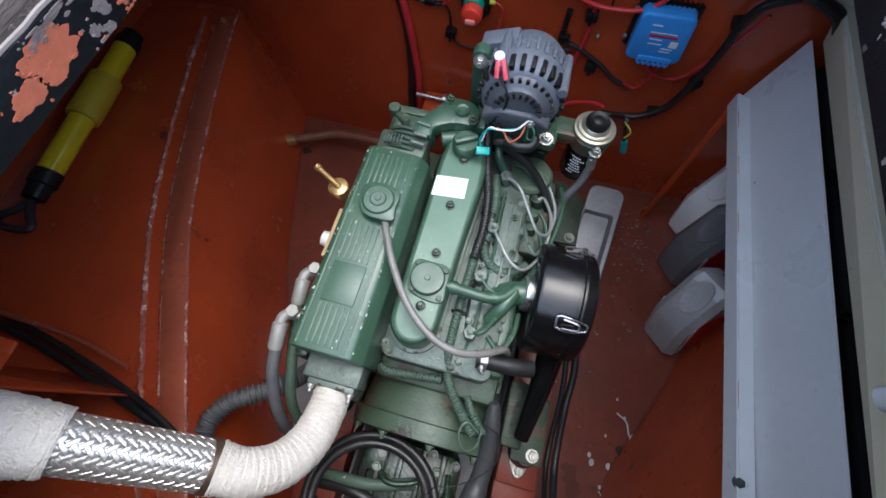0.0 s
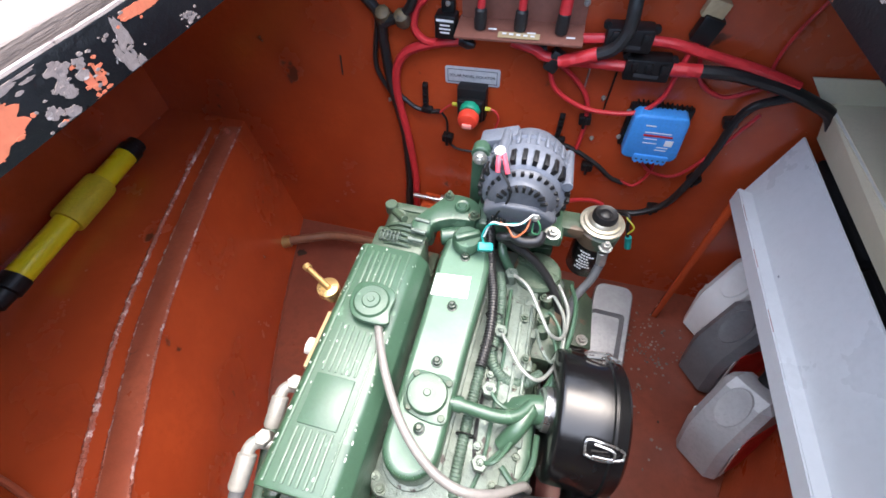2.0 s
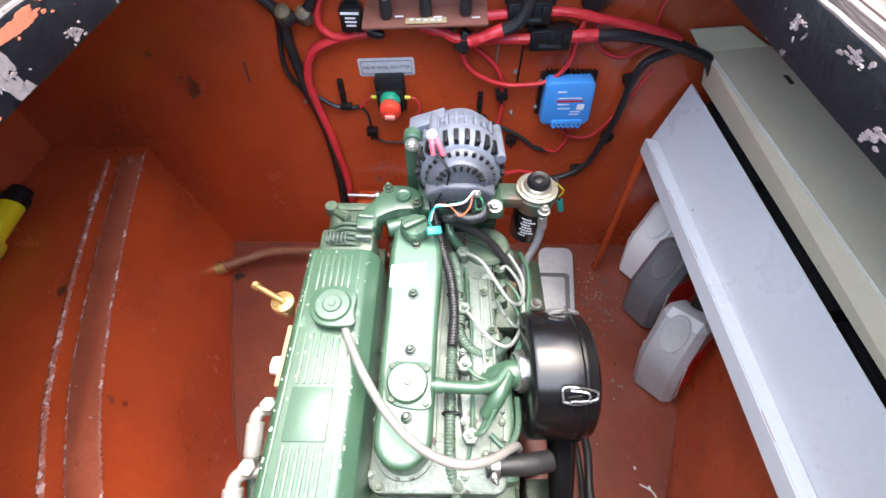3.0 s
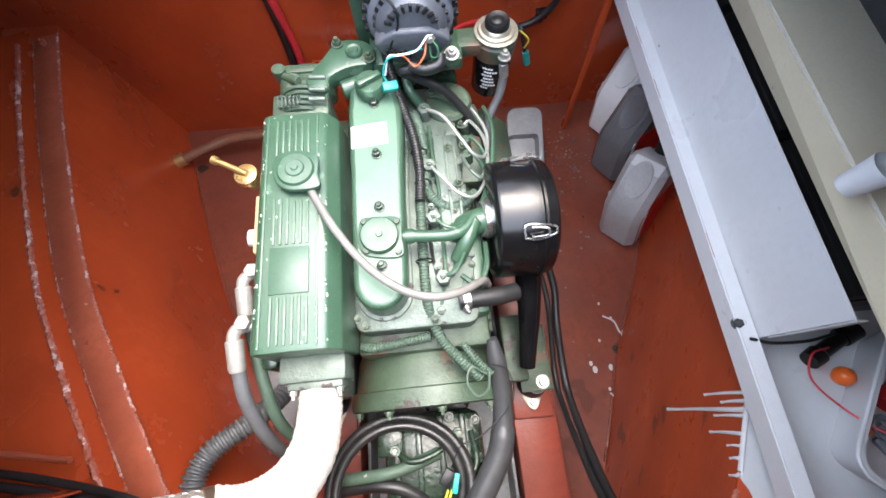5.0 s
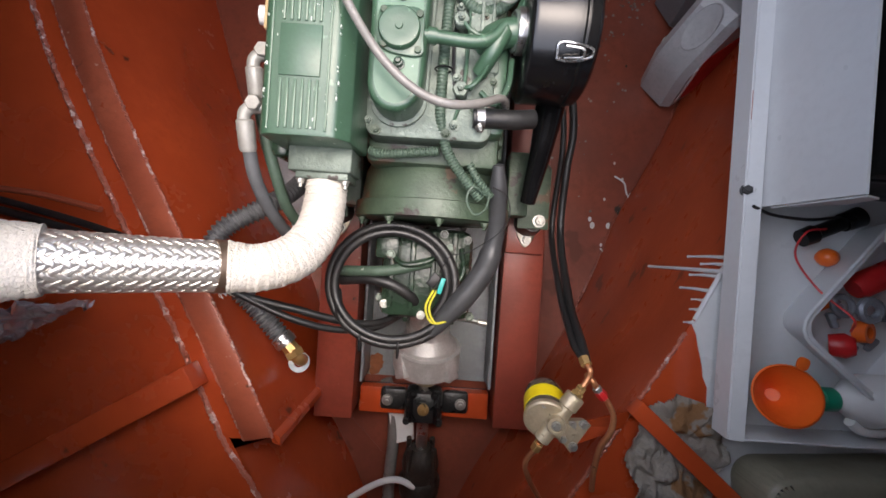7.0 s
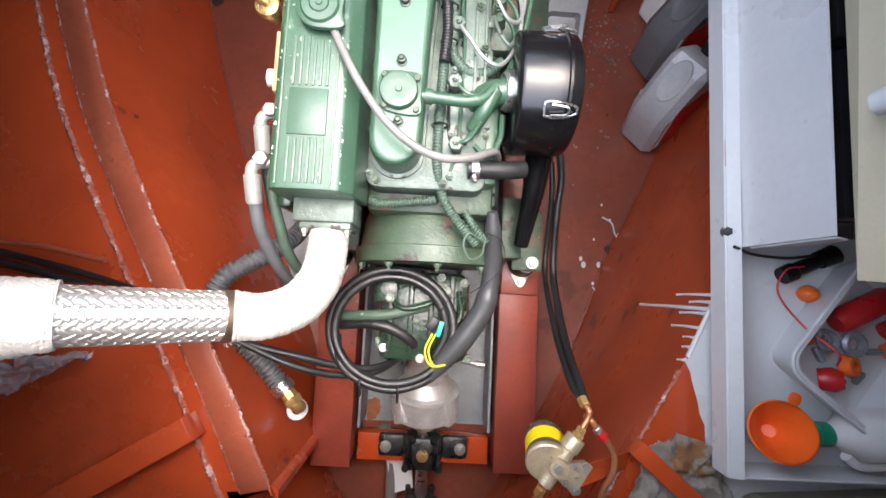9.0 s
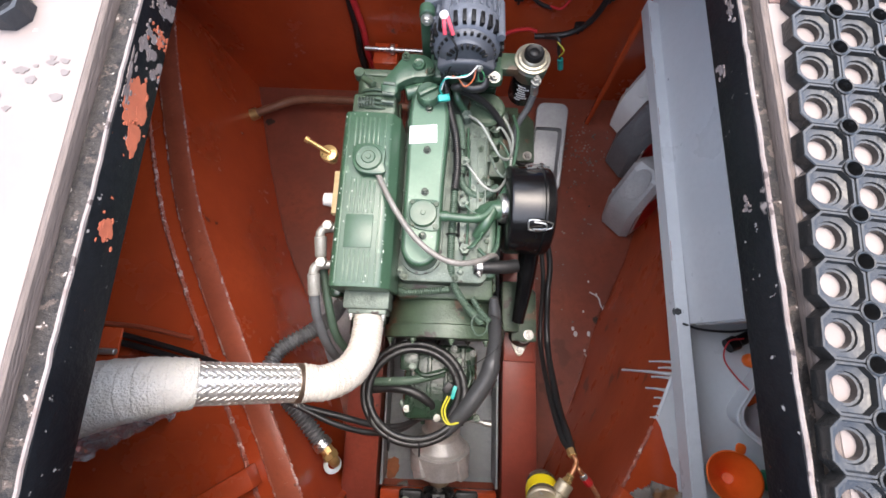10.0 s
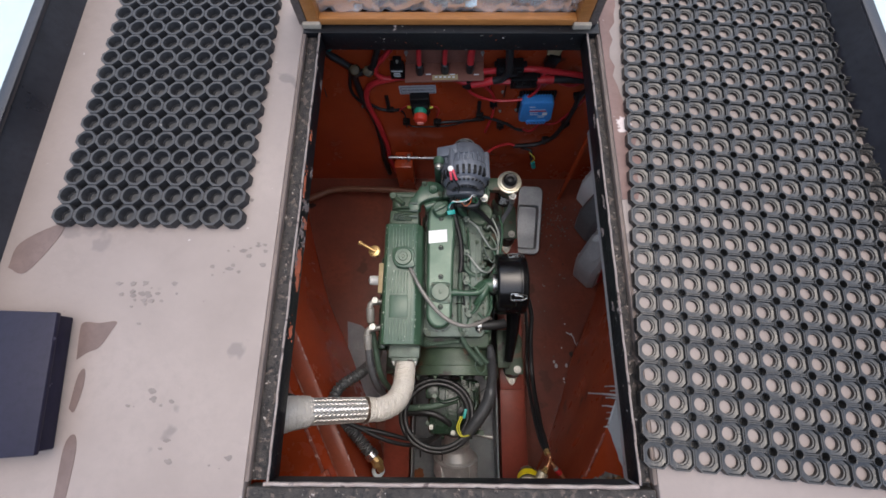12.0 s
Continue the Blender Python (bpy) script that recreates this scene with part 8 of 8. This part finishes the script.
for pts, r, mt in (([(-0.16, 0.086, 0.26), (-0.10, 0.09, 0.278), (-0.04, 0.097, 0.285), (0.035, 0.118, 0.275)], 0.0115, GREEN_HOSE), ([(-0.16, 0.065, 0.25), (-0.10, 0.072, 0.27), (-0.045, 0.064, 0.275), (0.0, 0.035, 0.26), (0.015, 0.0, 0.22)], 0.0115, RUBBER)):
    bm = bmnew()
    tube(bm, pts, r, 12)
    solo("gearbox_hose", bm, mt, "rubber oil hose across the gearbox", "hose", "gearbox hoses")

# propeller shaft with coupling, block bearing and stern gear
shaft = thing("propeller_shaft", "dark greasy propeller shaft with a bearing block", "propeller shaft", (0.035, -0.35, -0.09))
bm = bmnew()
rod(bm, (0.034, -0.16, 0.02), (0.034, -0.23, -0.005), 0.034, seg=24)
part("shaft_collar", bm, material("tan_bush", (0.35, 0.3, 0.2), (0.25, 0.2, 0.13), 0.5, 0.3, scale=30), shaft, "tan bush")
bm = bmnew()
rod(bm, (0.034, -0.20, 0.004), (0.034, -0.75, -0.13), 0.017, seg=18)
part("shaft_bar", bm, STEEL, shaft)
bm = bmnew()
box(bm, (0.034, -0.300, -0.018), (0.105, 0.09, 0.085), 0.016)
for s in (-1, 1):
    box(bm, (0.034 + 0.088 * s, -0.290, -0.022), (0.075, 0.062, 0.028), 0.01)
    rod(bm, (0.034 + 0.045 * s, -0.335, 0.01), (0.034 + 0.045 * s, -0.335, 0.03), 0.01, seg=8)
bear = part("bearing_block", bm, material("black_grease", (0.012, 0.013, 0.013), (0.03, 0.03, 0.03), 0.3, 0.3, scale=30, fine=120, bump=0.5), shaft, "black greasy bearing block")
bm = bmnew()
lathe(bm, (0.034, -0.300, 0.022), (0.034, -0.302, 0.040), [(0, 0), (0, 0.016), (0.5, 0.016), (0.6, 0.008), (1, 0.006), (1, 0)], 14)
part("grease_nipple", bm, BRASS, bear)
for s in (-1, 1):
    bm = bmnew()
    box(bm, (0.034 + 0.034 * s, -0.300, 0.026), (0.012, 0.075, 0.014), 0.003)
    part("block_rib", bm, BLACK_GLOSS, bear)
    bm = bmnew()
    hexbolt(bm, (0.034 + 0.03 * s, -0.262, 0.024), r=0.008, h=0.008)
    part("cap_bolt", bm, BLACK_GLOSS, bear)
for s in (-1, 1):
    bm = bmnew()
    hexbolt(bm, (0.034 + 0.104 * s, -0.292, -0.008), r=0.012, h=0.009)
    part("block_bolt", bm, ZINC, bear)
bm = bmnew()
lathe(bm, (0.034, -0.44, -0.055), (0.034, -0.60, -0.094), [(0, 0), (0, 0.03), (0.2, 0.05), (0.35, 0.055), (0.6, 0.05), (0.7, 0.062), (0.95, 0.06), (1, 0.04), (1, 0)], 20)
for k in range(4):
    a = k * math.pi / 2 + 0.7
    rod(bm, (0.034 + 0.05 * math.cos(a), -0.43, -0.052 + 0.05 * math.sin(a)), (0.034 + 0.05 * math.cos(a), -0.61, -0.096 + 0.05 * math.sin(a)), 0.008, seg=8)
part("stern_gland", bm, material("brown_grease", (0.06, 0.05, 0.04), (0.025, 0.022, 0.02), 0.4, 0.4, scale=30, fine=120, bump=0.5), shaft, "brown greasy stern gland")
bm = bmnew()
tube(bm, [(-0.09, -0.27, -0.12), (-0.062, -0.36, -0.115), (-0.055, -0.45, -0.11), (-0.06, -0.6, -0.11), (-0.05, -0.75, -0.1)], 0.018, 12)
solo("drain_tube", bm, CLEAR_HOSE, "grey milky tube lying in the bilge", "tube")
bm = bmnew()
tube(bm, [(-0.30, -0.72, -0.02), (-0.2, -0.62, -0.02), (-0.1, -0.545, -0.015), (-0.03, -0.525, -0.02), (0.03, -0.56, -0.04)], 0.009, 10)
solo("grease_tube", bm, WHITE_PLASTIC, "pale plastic tube to the stern gland", "tube")
bm = bmnew()
slab(bm, [(-0.075, -0.36, -0.1), (0.0, -0.35, -0.098), (0.01, -0.44, -0.096), (-0.05, -0.46, -0.1)], 0.003)
solo("paper_scrap", bm, WHITE_PLASTIC, "crumpled white scrap under the shaft", "scrap")

# engine mounts on the rails
for x, sgn in ((0.275, 1), (-0.215, -1)):
    for y in (0.23, 0.82):
        mt_ = thing("engine_mount", "green steel engine mount bolted to the red rail", "engine mount", (x, y, 0.045), "engine mounts")
        bm = bmnew()
        prism(bm, [(x - 0.04, y - 0.02), (x + 0.036, y - 0.02), (x + 0.036, y + 0.13), (x + 0.01 * sgn, y + 0.16), (x - 0.04, y + 0.16)], (0.145, 0.157), 0.003)
        box(bm, (x - sgn * 0.05, y + 0.08, 0.17), (0.05, 0.15, 0.06), 0.006)
        part("bracket_arm", bm, GREEN_DIRTY, mt_)
        bm = bmnew()
        lathe(bm, (x, y, 0.07), (x, y, 0.145), [(0, 0), (0, 0.034), (0.3, 0.036), (0.8, 0.03), (1, 0.026), (1, 0)], 20)
        part("rubber_block", bm, RUBBER, mt_)
        bm = bmnew()
        prism(bm, [(p.x, p.y) for p in spline([(x - 0.036, y + 0.02, 0), (x, y + 0.05, 0), (x + 0.036, y + 0.02, 0), (x + 0.022, y - 0.035, 0), (x, y - 0.065, 0), (x - 0.022, y - 0.035, 0), (x - 0.036, y + 0.02, 0)], 4)][:-1], (0.064, 0.071), 0.002)
        part("foot_plate", bm, material("yellow_zinc", (0.5, 0.46, 0.36), (0.38, 0.34, 0.26), 0.4, 0.7, scale=40), mt_, "yellowish zinc foot plate")
        bm = bmnew()
        box(bm, (x, y - 0.01, 0.0545), (0.1, 0.145, 0.019), 0.005)
        part("packing_plate", bm, BED_RED, mt_, "red painted packing plate")
        bm = bmnew()
        hexbolt(bm, (x + 0.012, y, 0.157), r=0.0115, h=0.010)
        part("mount_bolt", bm, ZINC, mt_)
        bm = bmnew()
        hexbolt(bm, (x, y - 0.045, 0.071), r=0.0105, h=0.009)
        part("mount_bolt", bm, ZINC, mt_)
bm = bmnew()
box(bm, (0.268, 0.315, 0.165), (0.016, 0.02, 0.012), 0.003)
solo("red_tag", bm, RED_PLASTIC, "small red tag on the engine mount", "tag")

# hoses down the starboard rail
for pts, r in (([(0.25, 0.66, 0.22), (0.325, 0.56, 0.19), (0.358, 0.46, 0.15), (0.356, 0.36, 0.12), (0.358, 0.2, 0.10), (0.345, 0.05, 0.25), (0.336, -0.012, 0.365), (0.332, -0.041, 0.413)], 0.0095), ([(0.23, 0.62, 0.20), (0.315, 0.53, 0.16), (0.343, 0.42, 0.12), (0.345, 0.22, 0.06), (0.333, 0.07, 0.21), (0.325, -0.01, 0.345), (0.329, -0.036, 0.405)], 0.0075)):
    bm = bmnew()
    tube(bm, pts, r, 10)
    solo("fuel_hose", bm, RUBBER, "black rubber fuel hose beside the engine bed", "hose", "fuel hoses")
# electric lift pump with copper pipes
fp = thing("fuel_lift_pump", "zinc fuel lift pump with a yellow-banded filter bowl", "fuel pump", (0.28, -0.15, 0.34))
PUMPM = material("pale_zinc_casting", (0.52, 0.45, 0.32), (0.4, 0.33, 0.22), 0.36, 0.45, scale=35, fine=150, bump=0.3, spots=[(DIRT, 50.0, 0.68)])
BOWL_LOW, BOWL_TOP = Vector((0.276, -0.118, 0.345)), Vector((0.264, -0.140, 0.418))
bm = bmnew()
lathe(bm, BOWL_LOW, BOWL_TOP, [(0, 0), (0, 0.026), (0.08, 0.034), (0.25, 0.0375), (1, 0.0375), (1, 0)], 36)
bowl = part("filter_bowl", bm, material("dark_bowl", (0.1, 0.085, 0.06), (0.07, 0.06, 0.045), 0.3, scale=20), fp, "dark brown filter bowl")
bm = bmnew()
lathe(bm, BOWL_LOW.lerp(BOWL_TOP, 0.42), BOWL_LOW.lerp(BOWL_TOP, 0.85), [(0, 0.037), (0, 0.0385), (1, 0.0385), (1, 0.037)], 36)
part("yellow_band", bm, YELLOW, bowl, "yellow label band")
bm = bmnew()
lathe(bm, BOWL_TOP, BOWL_TOP + Vector((-0.0025, -0.004, 0.012)), [(0, 0), (0, 0.0385), (0.2, 0.0395), (0.8, 0.0395), (1, 0.037), (1, 0)], 40)
part("top_disc", bm, PUMPM, fp, "bright zinc top disc")
bm = bmnew()
rod(bm, (0.308, -0.098, 0.432), (0.255, -0.179, 0.428), 0.0145, seg=20)
rod(bm, (0.311, -0.094, 0.432), (0.296, -0.116, 0.432), 0.0175, seg=20)
box(bm, (0.288, -0.155, 0.428), (0.034, 0.05, 0.026), 0.005, (0, 0, 57))
part("pump_body", bm, PUMPM, fp)
bm = bmnew()
lathe(bm, (0.277, -0.143, 0.435), (0.274, -0.142, 0.454), [(0, 0), (0, 0.0165), (0.8, 0.0165), (1, 0.015), (1, 0.011), (0.85, 0.0105), (0.85, 0)], 24)
part("centre_boss", bm, PUMPM, fp)
bm = bmnew()
slab(bm, [(0.300, -0.140, 0.430), (0.290, -0.176, 0.430), (0.309, -0.197, 0.430), (0.342, -0.146, 0.430), (0.330, -0.138, 0.430)], 0.012)
part("mounting_flange", bm, PUMPM, fp, "zinc mounting flange")
for x, y, z in ((0.256, -0.113, 0.43), (0.274, -0.142, 0.451), (0.291, -0.169, 0.437), (0.307, -0.147, 0.431), (0.328, -0.144, 0.431), (0.312, -0.185, 0.431)):
    bm = bmnew()
    hexbolt(bm, (x, y, z), r=0.0062, h=0.006, shank=0.0)
    part("pump_bolt", bm, ZINC, fp)
for pts, r in (([(0.331, -0.042, 0.414), (0.336, -0.05, 0.424), (0.334, -0.063, 0.424), (0.322, -0.084, 0.425), (0.313, -0.096, 0.43)], 0.0052),
               ([(0.338, -0.065, 0.40), (0.345, -0.071, 0.412), (0.355, -0.084, 0.412), (0.372, -0.103, 0.41), (0.389, -0.133, 0.41), (0.386, -0.164, 0.41), (0.373, -0.199, 0.40), (0.371, -0.249, 0.385), (0.379, -0.30, 0.36)], 0.0055),
               ([(0.254, -0.182, 0.427), (0.249, -0.199, 0.42), (0.236, -0.226, 0.41), (0.240, -0.253, 0.40), (0.264, -0.30, 0.37), (0.30, -0.36, 0.33)], 0.005)):
    bm = bmnew()
    tube(bm, pts, r, 10)
    part("copper_pipe", bm, COPPER, fp, "bent copper pipe")
for p0, p1, r, m_ in (((0.329, -0.032, 0.405), (0.332, -0.044, 0.417), 0.0105, BRASS), ((0.324, -0.080, 0.425), (0.317, -0.090, 0.427), 0.009, BRASS), ((0.316, -0.090, 0.428), (0.310, -0.098, 0.431), 0.0115, BRASS), ((0.353, -0.083, 0.412), (0.360, -0.091, 0.411), 0.0085, ZINC), ((0.359, -0.090, 0.411), (0.371, -0.103, 0.41), 0.0095, RED_PLASTIC), ((0.253, -0.185, 0.426), (0.248, -0.200, 0.42), 0.0095, BRASS)):
    bm = bmnew()
    rod(bm, p0, p1, r, seg=6)
    part("pipe_nut", bm, m_, fp, "compression nut")
bm = bmnew()
slab(bm, [(0.305, -0.155, 0.417), (0.312, -0.192, 0.417), (0.445, -0.185, 0.335), (0.458, -0.150, 0.335)], 0.006)
part("pump_bracket", bm, OXIDE, fp, "red painted steel bracket")

# silver cover behind the air cleaner
silver = thing("silver_cover", "dull silver metal cover with a dished panel leaning beside the engine", "cover", (0.432, 1.0, -0.1))
SILVERM = Matrix.Translation((0.420, 0.99, -0.075)) @ pose(0, 0, 0, 12, -6, -6)
DULL = material("dull_silver", (0.36, 0.365, 0.37), (0.28, 0.285, 0.29), 0.4, 0.35, scale=12, fine=90, bump=0.1, spots=[(DIRT, 24.0, 0.73)])
bm = bmnew()
tmp = bmesh.new()
outline = rounded(-0.062, -0.19, 0.062, 0.165, 0.032, 6)
dish = rounded(-0.058, -0.165, 0.046, 0.065, 0.014, 6)
low = rounded(-0.054, -0.155, 0.034, 0.058, 0.010, 6)
rows = [[tmp.verts.new((x, y, z)) for x, y in ring] for ring, z in ((outline, -0.014), (outline, 0.008), ([(x * 0.955, (y + 0.0125) * 0.985 - 0.0125) for x, y in outline], 0.012), (dish, 0.012), (low, -0.010))]
for p, q in zip(rows, rows[1:]):
    for k in range(len(p)):
        tmp.faces.new((p[k], p[(k + 1) % len(p)], q[(k + 1) % len(q)], q[k]))
join(bm, tmp, SILVERM)
part("shell", bm, DULL, silver)
bm = bmnew()
tmp = bmesh.new()
prism(tmp, low, (-0.014, -0.0098))
join(bm, tmp, SILVERM)
part("dished_panel", bm, DULL, silver)
bm = bmnew()
tmp = bmesh.new()
rod(tmp, (-0.01, -0.06, -0.01), (-0.01, -0.06, -0.085), 0.012, seg=12)
join(bm, tmp, SILVERM)
part("stay", bm, BLACK, silver)
